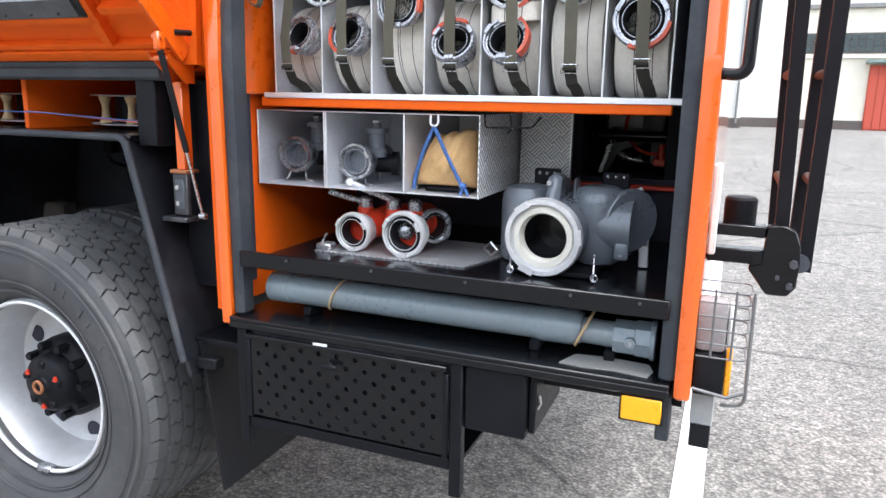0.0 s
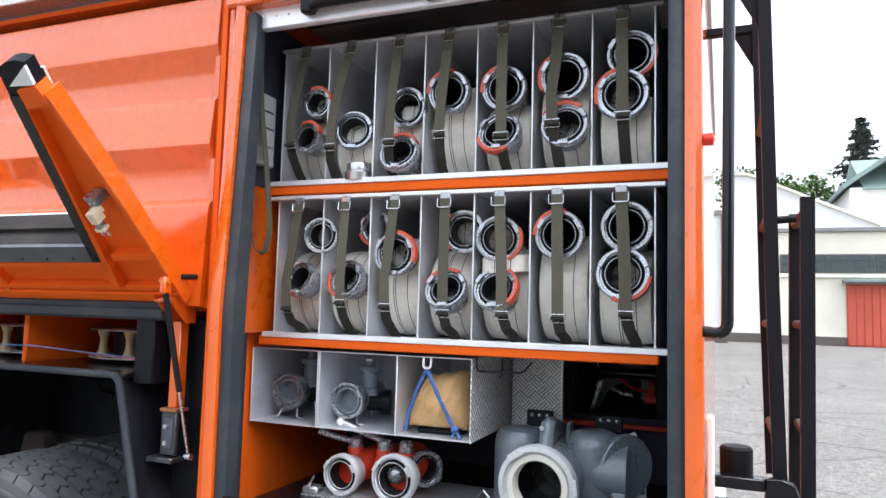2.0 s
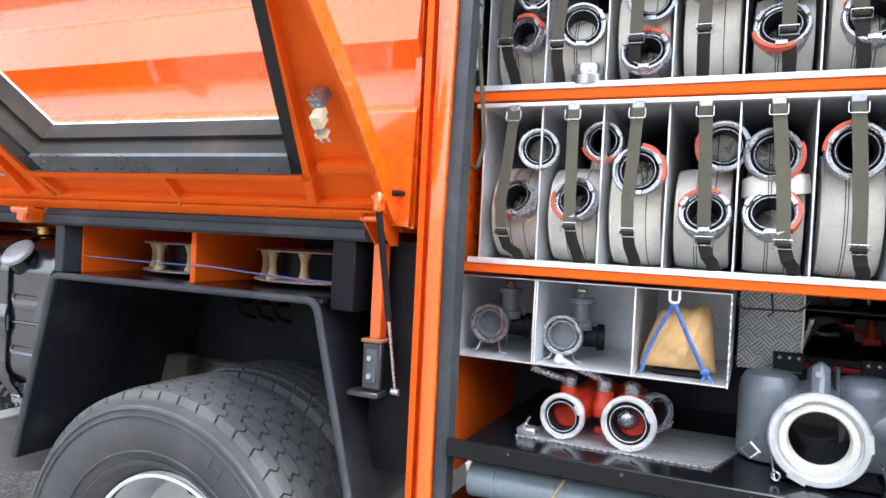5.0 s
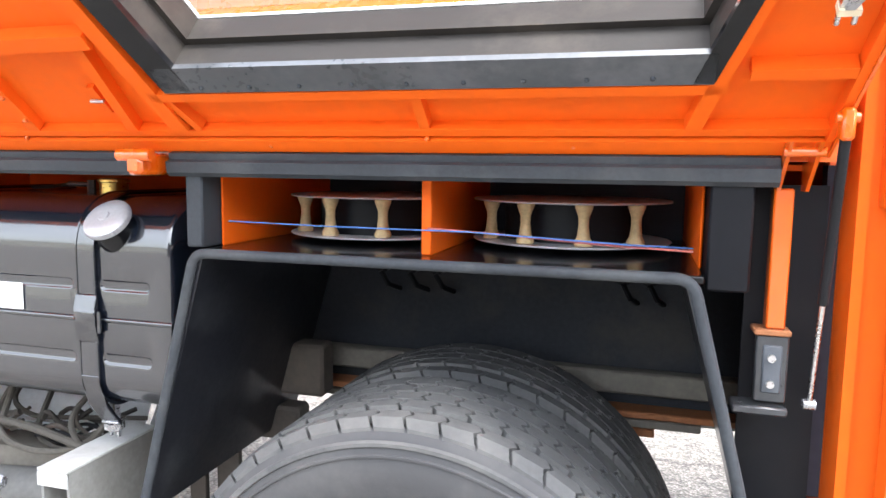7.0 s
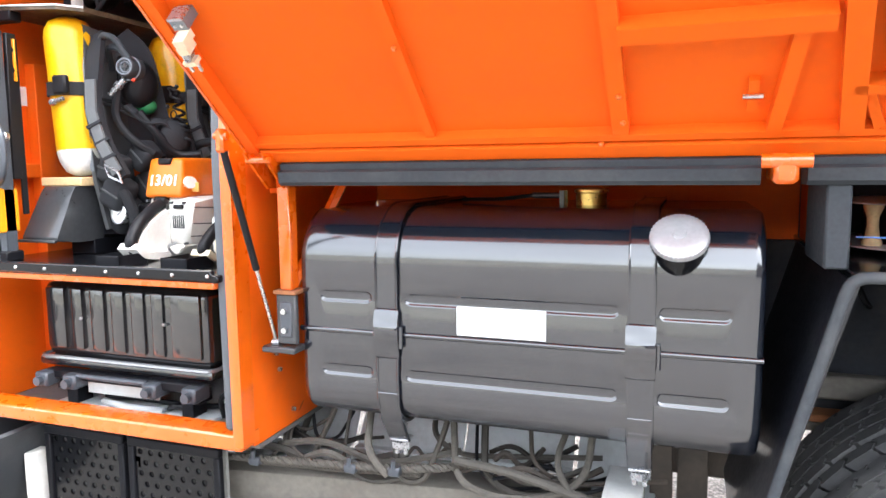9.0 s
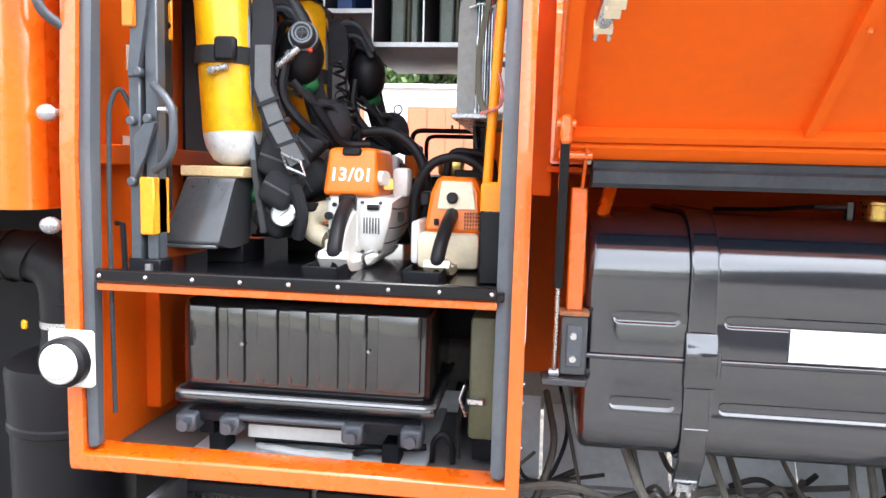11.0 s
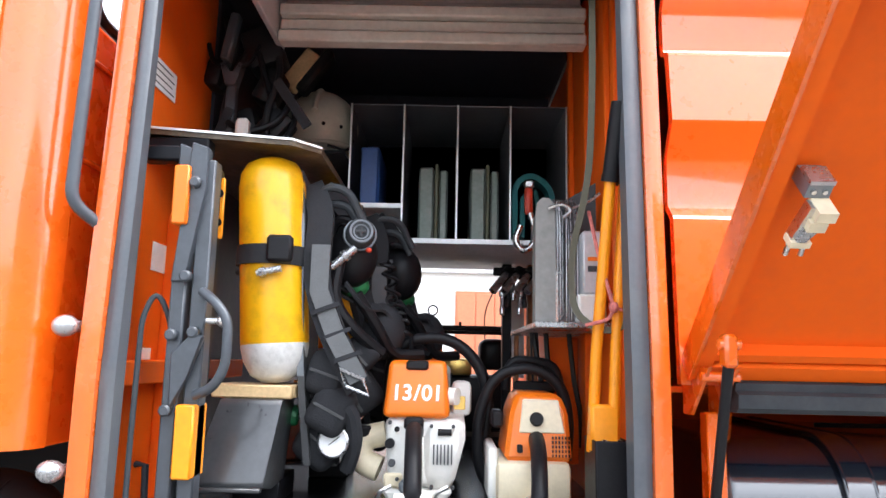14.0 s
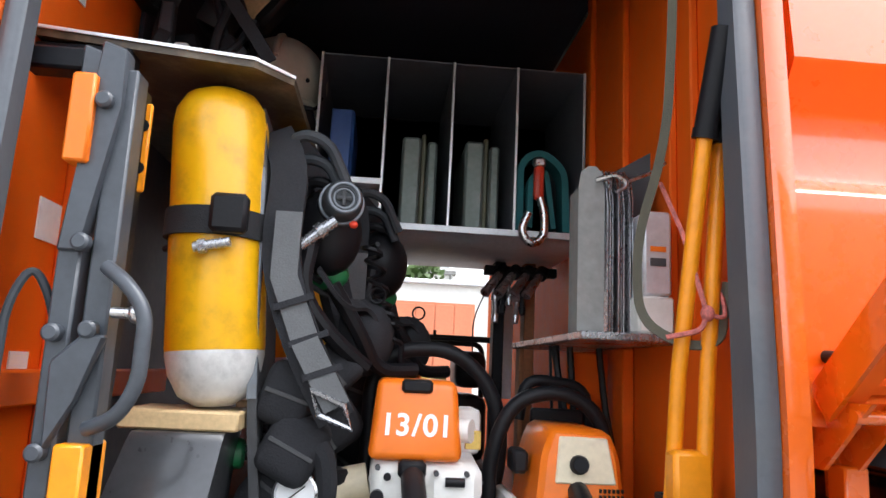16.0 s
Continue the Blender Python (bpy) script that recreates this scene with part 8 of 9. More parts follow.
part("fork", B().path(bend([(-4.66, 1.95, 2.40), (-4.675, 1.94, 2.35), (-4.70, 1.935, 2.335)], 0.02, 4), 0.006, 8), BLACK_MATT, jack)
part("head", B().box(-4.735, -4.712, 1.92, 1.95, 2.35, 2.47, 0.004, turn=Matrix.Rotation(radians(10), 3, "Y")), TOOL_GREY, jack)
for x, y, z, r, sx, q in ((-4.64, 2.0, 2.31, 0.045, 0.6, 25), (-4.655, 1.98, 2.40, 0.05, 0.9, -20), (-4.765, 1.97, 2.33, 0.035, 0.6, 10), (-4.62, 1.98, 2.20, 0.045, 0.7, 40), (-4.69, 2.0, 2.20, 0.05, 0.6, -15)):
    part("cover", B().box(x - r * sx, x + r * sx, y - 0.03, y + 0.05, z - r, z + r, 0.012, 2, turn=Matrix.Rotation(radians(q), 3, "Y")), PLASTIC, jack)
part("cross_bar", B().path([(-4.66, 1.95, 2.38), (-4.60, 1.96, 2.19)], 0.008, 8), BLACK_MATT, jack)
part("white_clip", B().box(-4.690, -4.660, 1.90, 1.93, 2.12, 2.20, 0.006), WHITE, jack)
tangle = thing("hose_bundle", (-4.64, 2.0, 2.10), "tangled black rubber hoses and straps on the shelf board", "hose bundle")
for k, pts in enumerate((
        [(-4.745, 1.97, 2.12), (-4.73, 1.95, 2.26), (-4.70, 1.96, 2.37), (-4.655, 1.97, 2.43), (-4.62, 1.99, 2.36)],
        [(-4.62, 1.96, 2.09), (-4.635, 1.94, 2.22), (-4.60, 1.95, 2.32), (-4.63, 1.97, 2.44)],
        [(-4.72, 1.94, 2.20), (-4.67, 1.925, 2.17), (-4.60, 1.94, 2.20), (-4.57, 1.97, 2.28)],
        [(-4.755, 1.98, 2.30), (-4.72, 1.95, 2.40), (-4.745, 1.96, 2.47)],
        [(-4.64, 1.93, 2.10), (-4.59, 1.94, 2.15), (-4.56, 1.97, 2.22), (-4.60, 1.99, 2.30)])):
    part("hose", B().path(bend(pts, 0.05, 5), (0.011, 0.009, 0.008, 0.013, 0.007)[k], 9), PLASTIC, tangle)
for x, z, q in ((-4.74, 2.17, 20), (-4.57, 2.25, -35)):
    part("strap_end", B().box(x - 0.012, x + 0.012, 1.938, 1.943, z - 0.07, z + 0.07, 0.001, turn=Matrix.Rotation(radians(q), 3, "Y")), FABRIC, tangle)
part("notice", B().box(-4.7845, -4.7825, 1.664, 1.782, 2.186, 2.247), PAPER, truck, "white notice plate")
for i in range(4):
    part("notice_line", B().box(-4.7825, -4.7818, 1.675, 1.77 - 0.01 * (i % 2), 2.195 + i * 0.0135, 2.1975 + i * 0.0135), GREY_STRAP, truck)
part("wall_sticker", B().box(-4.7845, -4.7825, 1.735, 1.825, 1.822, 1.880), WHITE, truck, "torn white sticker")
part("wall_sticker", B().box(-4.7845, -4.7825, 1.715, 1.765, 1.625, 1.668), WHITE, truck, "torn white sticker")

# ---- folding rescue tool on the left ----
rt = thing("rescue_tool", (-4.635, 1.57, 1.375), "grey folding rescue tool with orange grips and loop handle", "rescue tool")
part("bar", B().box(-4.668, -4.642, 1.55, 1.585, 1.40, 1.80, 0.003), TOOL_GREY, rt)
part("bar", B().box(-4.634, -4.606, 1.555, 1.59, 1.40, 2.0, 0.003), TOOL_GREY, rt)
part("bar", B().prism([(-4.668, 1.78), (-4.642, 1.78), (-4.618, 1.95), (-4.618, 2.02), (-4.648, 2.03), (-4.650, 1.97)], "y", 1.545, 1.572, 0.003), TOOL_GREY, rt)
part("link", B().prism([(-4.655, 1.66), (-4.625, 1.69), (-4.60, 1.69), (-4.625, 1.62), (-4.652, 1.56)], "y", 1.538, 1.552, 0.003), TOOL_GREY, rt)
part("top_bracket", B().box(-4.752, -4.665, 1.575, 1.61, 2.003, 2.032, 0.004), BLACK_MATT, rt)
part("top_corner", B().prism([(-4.68, 2.035), (-4.64, 2.02), (-4.62, 1.97), (-4.64, 1.97), (-4.665, 1.985), (-4.68, 1.985)], "y", 1.57, 1.605, 0.003), TOOL_GREY, rt)
part("orange_grip", B().box(-4.672, -4.645, 1.535, 1.60, 1.88, 1.985, 0.003), SAW_ORANGE, rt, "orange reflective grip")
part("back_leaf", B().box(-4.632, -4.626, 1.63, 1.65, 1.50, 1.99, 0.002), PLASTIC, rt)
part("yellow_leaf", B().box(-4.634, -4.611, 1.625, 1.632, 1.87, 1.985, 0.002), ARM_YELLOW, rt, "yellow edge strip")
for z in (1.955, 1.90):
    part("leaf_hole", B().cyl((-4.620, 1.6255, z), (-4.620, 1.623, z), 0.008, seg=14), PLASTIC, rt)
part("yellow_grip", B().box(-4.638, -4.606, 1.535, 1.60, 1.455, 1.575, 0.003), ARM_YELLOW, rt, "amber reflective grip")
part("rear_plate", B().prism([(1.60, 1.60), (1.63, 1.60), (1.64, 1.72), (1.64, 2.0), (1.61, 2.0)], "x", -4.632, -4.618, 0.002), PLASTIC, rt)
part("loop_handle", B().path(bend([(-4.612, 1.55, 1.765), (-4.58, 1.53, 1.745), (-4.556, 1.525, 1.715), (-4.556, 1.525, 1.64), (-4.575, 1.53, 1.605), (-4.612, 1.55, 1.59)], 0.03, 5), 0.0085, 10), TOOL_GREY, rt)
for x, z in ((-4.635, 1.955), (-4.64, 1.79), (-4.657, 1.69), (-4.62, 1.695), (-4.657, 1.565)):
    part("bolt", B().cyl((x, 1.552, z), (x, 1.534, z), 0.010, seg=14, bev=0.003), TOOL_GREY, rt)
part("knob", B().cyl((-4.60, 1.55, 1.715), (-4.572, 1.545, 1.715), 0.006).sphere((-4.570, 1.545, 1.715), 0.012), STEEL, rt)
part("foot", B().box(-4.672, -4.60, 1.545, 1.60, 1.3745, 1.402, 0.003), BLACK_MATT, rt)
part("foot_bolt", B().cyl((-4.613, 1.525, 1.3745), (-4.613, 1.525, 1.395), 0.008, seg=8), STEEL, rt)
part("latch_rod", B().path([(-4.705, 1.56, 1.475), (-4.685, 1.55, 1.475), (-4.682, 1.55, 1.40), (-4.682, 1.55, 1.376)], 0.006, 7), BLACK_MATT, rt)
cabl = thing("cable", (-4.72, 1.55, 1.376), "thin black cable bent over on the side wall", "cable")
part("cable_run", B().path(bend([(-4.712, 1.552, 1.06), (-4.712, 1.545, 1.50), (-4.712, 1.55, 1.72), (-4.695, 1.56, 1.768), (-4.672, 1.57, 1.72), (-4.665, 1.585, 1.64)], 0.05, 6), 0.005, 8), RUBBER, cabl)

# ---- two petrol saws ----
saw = thing("cutoff_saw", (-4.235, 1.72, 1.375), "orange and white petrol cut-off saw with black loop handle", "petrol saw")
top = B().box(-4.303, -4.178, 1.665, 1.86, 1.535, 1.640, 0.012, 3)
for v in top.bm.verts:
    f = (v.co.z - 1.535) / 0.105
    v.co.x = -4.2405 + (v.co.x + 4.2405) * (1.0 - 0.14 * f)
    v.co.y += 0.022 * f if v.co.y < 1.75 else 0
part("top_cover", top, SAW_ORANGE, saw, "orange plastic filter cover")
part("cover_clip", B().box(-4.262, -4.220, 1.678, 1.70, 1.622, 1.640, 0.004), PLASTIC, saw)
for k, ch in enumerate("13/01"):
    digit = lettering(ch, 0.040)
    digit.move(pose(-4.2405 + (-0.038, -0.018, 0.0, 0.018, 0.038)[k], 1.6712, 1.568, 78, 2, 0))
    part("painted_digit", digit, PAPER, saw, "white hand-painted character")
bodyw = B().box(-4.300, -4.165, 1.675, 1.90, 1.41, 1.537, 0.018, 3)
for v in bodyw.bm.verts:
    v.co.x = -4.235 + (v.co.x + 4.235) * (0.84 + 0.16 * (v.co.z - 1.41) / 0.127)
for x, z in ((-4.288, 1.527), (-4.272, 1.428), (-4.212, 1.522), (-4.172, 1.522), (-4.210, 1.415), (-4.172, 1.415)):
    part("screw", B().cyl((x, 1.674, z), (x, 1.6615, z), 0.0035, seg=8), GREY_STRAP, saw)
part("pull_cord_grip", B().cyl((-4.20, 1.663, 1.512), (-4.175, 1.663, 1.512), 0.006, seg=10), PLASTIC, saw)
part("dirt_plate", B().box(-4.297, -4.262, 1.668, 1.676, 1.412, 1.438, 0.004), CREAM, saw)
part("housing", bodyw, WHITE, saw, "white plastic housing")
fan = B().prism([(1.668, 1.425), (1.69, 1.402), (1.80, 1.398), (1.90, 1.412), (1.955, 1.45), (1.975, 1.51), (1.965, 1.56), (1.88, 1.545), (1.78, 1.532), (1.675, 1.534), (1.664, 1.50)], "x", -4.226, -4.150, 0.012)
for v in fan.bm.verts:
    v.co.x -= 0.028 * max(0, (1.475 - v.co.z) / 0.075) if v.co.x > -4.18 else 0
part("starter", fan, WHITE, saw, "white plastic starter cover")
for z in (1.505, 1.462, 1.428):
    part("cover_seam", B().path([(1.0 * (-4.149 if z > 1.47 else -4.154 if z > 1.44 else -4.166), y, z + 0.35 * (y - 1.80) ** 2) for y in (1.68, 1.74, 1.80, 1.86, 1.92)], 0.0016, 5), GREY_STRAP, saw)
for i, (y, h) in enumerate(((1.76, 0.022), (1.785, 0.022), (1.81, 0.018))):
    part("mark_bar", B().box(-4.1505, -4.1488, y, y + 0.012, 1.476, 1.476 + h), GREY_STRAP, saw)
part("cover_seam", B().box(-4.229, -4.2262, 1.664, 1.676, 1.412, 1.53), GREY_STRAP, saw)
for i in range(6):
    part("vent_slot", B().box(-4.208 + i * 0.0065, -4.2055 + i * 0.0065, 1.6625, 1.668, 1.455, 1.49), GREY_STRAP, saw)
part("cylinder_cover", B().prism([(1.862, 1.53), (1.97, 1.53), (1.985, 1.60), (1.96, 1.628), (1.872, 1.632)], "x", -4.296, -4.178, 0.008), PALE, saw, "pale grey cylinder cover")
part("side_grid", B().prism([(1.90, 1.548), (1.966, 1.552), (1.974, 1.61), (1.905, 1.614)], "x", -4.179, -4.174, 0.001), PLASTIC, saw)
part("guard_web", B().prism([(1.678, 1.512), (1.62, 1.486), (1.575, 1.452), (1.552, 1.42), (1.552, 1.392), (1.678, 1.386)], "x", -4.252, -4.226, 0.004), WHITE, saw)
part("choke_knob", B().cyl((-4.283, 1.677, 1.455), (-4.283, 1.668, 1.455), 0.007, seg=12), GREY_STRAP, saw)
part("base", B().prism([(-4.30, 1.41), (-4.17, 1.41), (-4.19, 1.385), (-4.215, 1.378), (-4.28, 1.378)], "y", 1.66, 1.90, 0.005), WHITE, saw)
part("rear_handle", B().path(bend([(-4.243, 1.70, 1.528), (-4.243, 1.645, 1.515), (-4.240, 1.575, 1.475), (-4.238, 1.54, 1.425), (-4.238, 1.56, 1.40)], 0.035, 5), 0.0155, 12), PLASTIC, saw, "dark rear grip")
part("handle_guard", B().path(bend([(-4.238, 1.535, 1.42), (-4.238, 1.56, 1.394), (-4.24, 1.64, 1.386), (-4.24, 1.70, 1.388)], 0.02, 4), 0, flat=(0.03, 0.009), up=(1, 0, 0)), WHITE, saw)
part("grip_patch", B().box(-4.262, -4.226, 1.652, 1.675, 1.515, 1.538, 0.005), PLASTIC, saw)
part("trigger", B().box(-4.268, -4.240, 1.648, 1.672, 1.405, 1.428, 0.006), GREY_PAINT, saw)
part("button", B().cyl((-4.287, 1.676, 1.49), (-4.287, 1.664, 1.49), 0.009, seg=14).cyl((-4.275, 1.676, 1.515), (-4.275, 1.668, 1.515), 0.005, seg=10), PLASTIC, saw)
part("loop_handle", B().path(bend([(-4.305, 1.84, 1.50), (-4.305, 1.85, 1.64), (-4.27, 1.85, 1.682), (-4.18, 1.85, 1.690), (-4.115, 1.85, 1.635), (-4.095, 1.85, 1.55), (-4.11, 1.85, 1.46)], 0.05, 5), 0.0125, 12), PLASTIC, saw)
part("filter_elbow", B().path(bend([(-4.30, 1.74, 1.50), (-4.345, 1.74, 1.49), (-4.35, 1.735, 1.45), (-4.31, 1.73, 1.435)], 0.03, 5), 0.024, 14), CREAM, saw, "cream plastic elbow")
part("elbow_cap", B().cyl((-4.35, 1.735, 1.495), (-4.35, 1.735, 1.515), 0.026, seg=18, bev=0.004), PLASTIC, saw)
part("front_mass", B().box(-4.29, -4.15, 1.98, 2.06, 1.40, 1.58, 0.02, 2), BLACK_MATT, saw)
part("fuel_cap", B().cyl((-4.185, 1.70, 1.575), (-4.165, 1.69, 1.575), 0.016, seg=16), WHITE, saw)
part("label", B().box(-4.172, -4.150, 1.70, 1.705, 1.55, 1.575, 0.001), BRASS, saw)
part("side_tank", B().box(-4.175, -4.135, 1.80, 1.86, 1.53, 1.60, 0.012, 2), WHITE, saw)
for x in (-4.30, -4.20):
    part("wire_loop", B().path(bend([(x, 1.655, 1.385), (x - 0.004, 1.63, 1.41), (x + 0.02, 1.64, 1.42)], 0.02, 4), 0.004, 6), STEEL, saw)
saw2 = thing("chain_saw", (-4.01, 1.72, 1.375), "orange and cream petrol chainsaw with black bar handle", "chainsaw")
cover = B().prism([(-4.078, 1.462), (-3.952, 1.462), (-3.958, 1.55), (-3.972, 1.582), (-4.052, 1.584), (-4.066, 1.55)], "y", 1.68, 1.86, 0.008)
for v in cover.bm.verts:
    v.co.y += 0.16 * max(0, v.co.z - 1.462) if v.co.y < 1.75 else 0
part("cover", cover, SAW_ORANGE, saw2, "orange plastic cover")
face = B().prism([(-4.050, 1.512), (-3.966, 1.512), (-3.976, 1.572), (-4.043, 1.573)], "y", 1.676, 1.684, 0.002)
for v in face.bm.verts:
    v.co.y += 0.16 * (v.co.z - 1.462)
part("face_panel", face, CREAM, saw2)
part("knob", B().lathe([(0, 0.012), (0.010, 0.012), (0.012, 0.009), (0.013, 0), (0, 0)], (-4.018, 1.686, 1.537), (0, -1, 0.1), 18), PLASTIC, saw2)
for i in range(6):
    for j in range(5):
        part("vent", B().box(-3.990 + i * 0.006, -3.9875 + i * 0.006, 1.6805, 1.686, 1.470 + j * 0.008, 1.475 + j * 0.008), PLASTIC, saw2)
part("base", B().box(-4.092, -3.955, 1.67, 1.88, 1.382, 1.462, 0.014, 2), CREAM, saw2, "cream plastic tank housing")
part("rear_handle", B().path(bend([(-4.018, 1.70, 1.505), (-4.02, 1.645, 1.49), (-4.026, 1.58, 1.45), (-4.03, 1.55, 1.415), (-4.03, 1.57, 1.395)], 0.03, 5), 0.0145, 12), PLASTIC, saw2, "dark rear grip")
part("handle_guard", B().path(bend([(-4.03, 1.545, 1.41), (-4.03, 1.57, 1.392), (-4.028, 1.64, 1.387), (-4.028, 1.70, 1.39)], 0.02, 4), 0, flat=(0.026, 0.008), up=(1, 0, 0)), CREAM, saw2)
part("switch", B().box(-4.055, -4.045, 1.668, 1.682, 1.478, 1.492, 0.002), PLASTIC, saw2)
part("side_cap", B().cyl((-4.098, 1.72, 1.43), (-4.088, 1.72, 1.43), 0.014, seg=16), PLASTIC, saw2)
part("clutch_cover", B().box(-4.108, -4.088, 1.69, 1.86, 1.39, 1.485, 0.008, 2), WHITE, saw2)
part("bar_handle", B().path(bend([(-4.095, 1.80, 1.39), (-4.122, 1.80, 1.44), (-4.122, 1.80, 1.54), (-4.085, 1.80, 1.618), (-4.01, 1.80, 1.632), (-3.955, 1.80, 1.60), (-3.938, 1.80, 1.53), (-3.945, 1.80, 1.45)], 0.05, 5), 0.0115, 12), PLASTIC, saw2)
part("hand_guard", B().path(bend([(-4.06, 1.90, 1.58), (-4.05, 1.90, 1.648), (-3.95, 1.90, 1.638), (-3.935, 1.90, 1.56)], 0.03, 4), 0.010, 10), PLASTIC, saw2)
part("hand_guard", B().box(-4.04, -3.95, 1.895, 1.91, 1.575, 1.60, 0.004), PLASTIC, saw2)
part("lever", B().box(-4.098, -4.075, 1.74, 1.79, 1.515, 1.548, 0.005), PLASTIC, saw2)
part("tie", B().path(bend([(-4.05, 1.64, 1.395), (-4.03, 1.625, 1.415), (-4.005, 1.64, 1.395)], 0.02, 4), 0.0035, 6), STEEL, saw2)
for x0, x1 in ((-4.293, -4.215), (-4.083, -4.003)):
    fm = part("saw_bracket", B().box(x0, x1, 1.548, 1.555, 1.374, 1.402, 0.002).box(x0, x0 + 0.004, 1.548, 1.65, 1.374, 1.402).box(x1 - 0.004, x1, 1.548, 1.65, 1.374, 1.402), BLACK_MATT, truck)

for ob in (saw, saw2):
    further(ob, (-4.13, 0.378, 1.588), 1.07, 1.3715)

# ---- bolt cutters in their holder ----
bc = thing("bolt_cutter", (-3.90, 1.64, 1.376), "long bolt cutter with amber arms and black grips", "bolt cutter")
for lo_, mid_, top_, end_ in (((-3.926, 1.655, 1.50), (-3.918, 1.645, 1.68), (-3.899, 1.60, 1.985), (-3.887, 1.565, 2.125)), ((-3.893, 1.635, 1.50), (-3.886, 1.63, 1.68), (-3.868, 1.62, 1.985), (-3.858, 1.615, 2.139))):
    part("arm", B().path([lo_, mid_, top_], 0.0105, 12), ARM_YELLOW, bc, "amber-painted tubular arm")
    part("grip", B().path([top_, end_], 0.0155, 12), PLASTIC, bc)
    part("collar", B().path([top_, Vector(top_).lerp(Vector(end_), 0.09)], 0.0168, 12), PLASTIC, bc)
part("joint", B().box(-3.934, -3.882, 1.622, 1.655, 1.50, 1.585, 0.006), ARM_YELLOW, bc)
for x in (-3.912, -3.885):
    part("pin", B().cyl((x, 1.625, 1.52), (x, 1.615, 1.52), 0.006, seg=10), STEEL, bc)
hold = thing("tool_holder", (-3.90, 1.65, 1.375), "black open-topped steel tool holder", "holder")
part("front", B().box(-3.930, -3.872, 1.598, 1.603, 1.376, 1.525, 0.002), PLASTIC, hold)
part("back", B().box(-3.930, -3.872, 1.690, 1.695, 1.376, 1.525, 0.002), PLASTIC, hold)
part("side", B().box(-3.932, -3.928, 1.598, 1.695, 1.376, 1.525, 0.002), PLASTIC, hold)
part("side", B().box(-3.875, -3.870, 1.598, 1.695, 1.376, 1.525, 0.002), PLASTIC, hold)
rp = thing("tie_rope", (-3.895, 1.62, 1.75), "thin red and white cord knotted round the arms", "rope")
part("cord", B().path(bend([(-3.918, 1.70, 1.95), (-3.918, 1.625, 1.86), (-3.893, 1.615, 1.76), (-3.90, 1.61, 1.735), (-3.94, 1.63, 1.725)], 0.02, 4), 0.0035, 6), RED_ROPE, rp)
part("knot", B().sphere((-3.893, 1.612, 1.757), 0.009, (1, 1, 1.2), 10, 6), RED_ROPE, rp)
part("cord", B().path(bend([(-3.893, 1.612, 1.757), (-3.87, 1.61, 1.75), (-3.868, 1.62, 1.78), (-3.87, 1.64, 1.80)], 0.02, 4), 0.003, 6), RED_ROPE, rp)
part("wall_strap", B().path(bend([(-3.915, 1.66, 2.42), (-3.918, 1.65, 2.2), (-3.925, 1.66, 2.0), (-3.955, 1.70, 1.86), (-3.95, 1.70, 1.75), (-3.91, 1.64, 1.715), (-3.872, 1.62, 1.72), (-3.862, 1.62, 1.80)], 0.08, 6), 0, flat=(0.0065, 0.0015), up=(1, -0.4, 0)), WEBBING, truck, "olive webbing strap hanging in a loop")

# ---- pocket of thin metal sheets on the right ----
pk = thing("sheet_pocket", (-3.95, 1.92, 1.735), "grey metal pocket holding thin steel blades and boxes", "pocket")
part("front_sheet", B().prism([(-4.010, 1.738), (-3.968, 1.738), (-3.968, 1.965), (-3.972, 1.99), (-3.982, 2.0), (-3.995, 2.0), (-4.006, 1.99), (-4.010, 1.965)], "y", 1.80, 1.804), CHASSIS, pk)
part("side_sheet", B().prism([(1.804, 1.738), (1.85, 1.738), (1.85, 1.96), (1.804, 1.965)], "x", -4.010, -4.007), CHASSIS, pk)
for i in range(8):
    x = -3.965 + i * 0.006
    y = 1.795 + 0.006 * (i % 3)
    part("blade", B().prism([(y, 1.74), (1.90, 1.74), (1.90, 1.965), (1.88, 2.0), (1.845, 2.008), (y + 0.012, 1.985), (y, 1.93 + 0.008 * (i % 4))], "x", x, x + 0.0015), STEEL if i % 2 else CAST, pk)
part("wire_tie", B().path(bend([(-3.985, 1.79, 1.975), (-3.955, 1.783, 1.985), (-3.935, 1.785, 1.97), (-3.955, 1.783, 1.955)], 0.015, 4), 0.0035, 6), STEEL, pk)
part("wire_tie", B().path([(-3.935, 1.785, 1.975), (-3.90, 1.78, 1.99), (-3.88, 1.77, 2.005)], 0.003, 6), STEEL, pk)
part("box", B().box(-3.918, -3.874, 1.765, 1.83, 1.795, 1.925, 0.004), ALU, pk)
part("label_stripe", B().box(-3.908, -3.884, 1.763, 1.765, 1.862, 1.870), SAW_ORANGE, pk)
part("label_stripe", B().box(-3.908, -3.884, 1.763, 1.765, 1.84, 1.852), GREY_STRAP, pk)
part("white_box", B().box(-3.928, -3.872, 1.76, 1.85, 1.738, 1.794, 0.004), WHITE, pk)
part("angled_sheet", B().prism([(-3.945, 1.795), (-3.870, 1.795), (-3.870, 2.05), (-3.935, 2.01)], "y", 1.86, 1.864), GREY_STRAP, pk)
part("ledge", B().box(-4.016, -3.85, 1.755, 2.3, 1.725, 1.737, 0.002), CAST, truck)
part("ledge_leg", B().box(-4.008, -3.998, 2.25, 2.29, 1.375, 1.725, 0.002), RUSTY, truck)
part("ledge_leg", B().box(-3.872, -3.850, 1.99, 2.05, 1.375, 1.725, 0.003), ORANGE_IN, truck)
part("ledge_front", B().box(-3.955, -3.875, 2.06, 2.065, 1.42, 1.715, 0.002), ORANGE_IN, truck, "orange partition sheet")
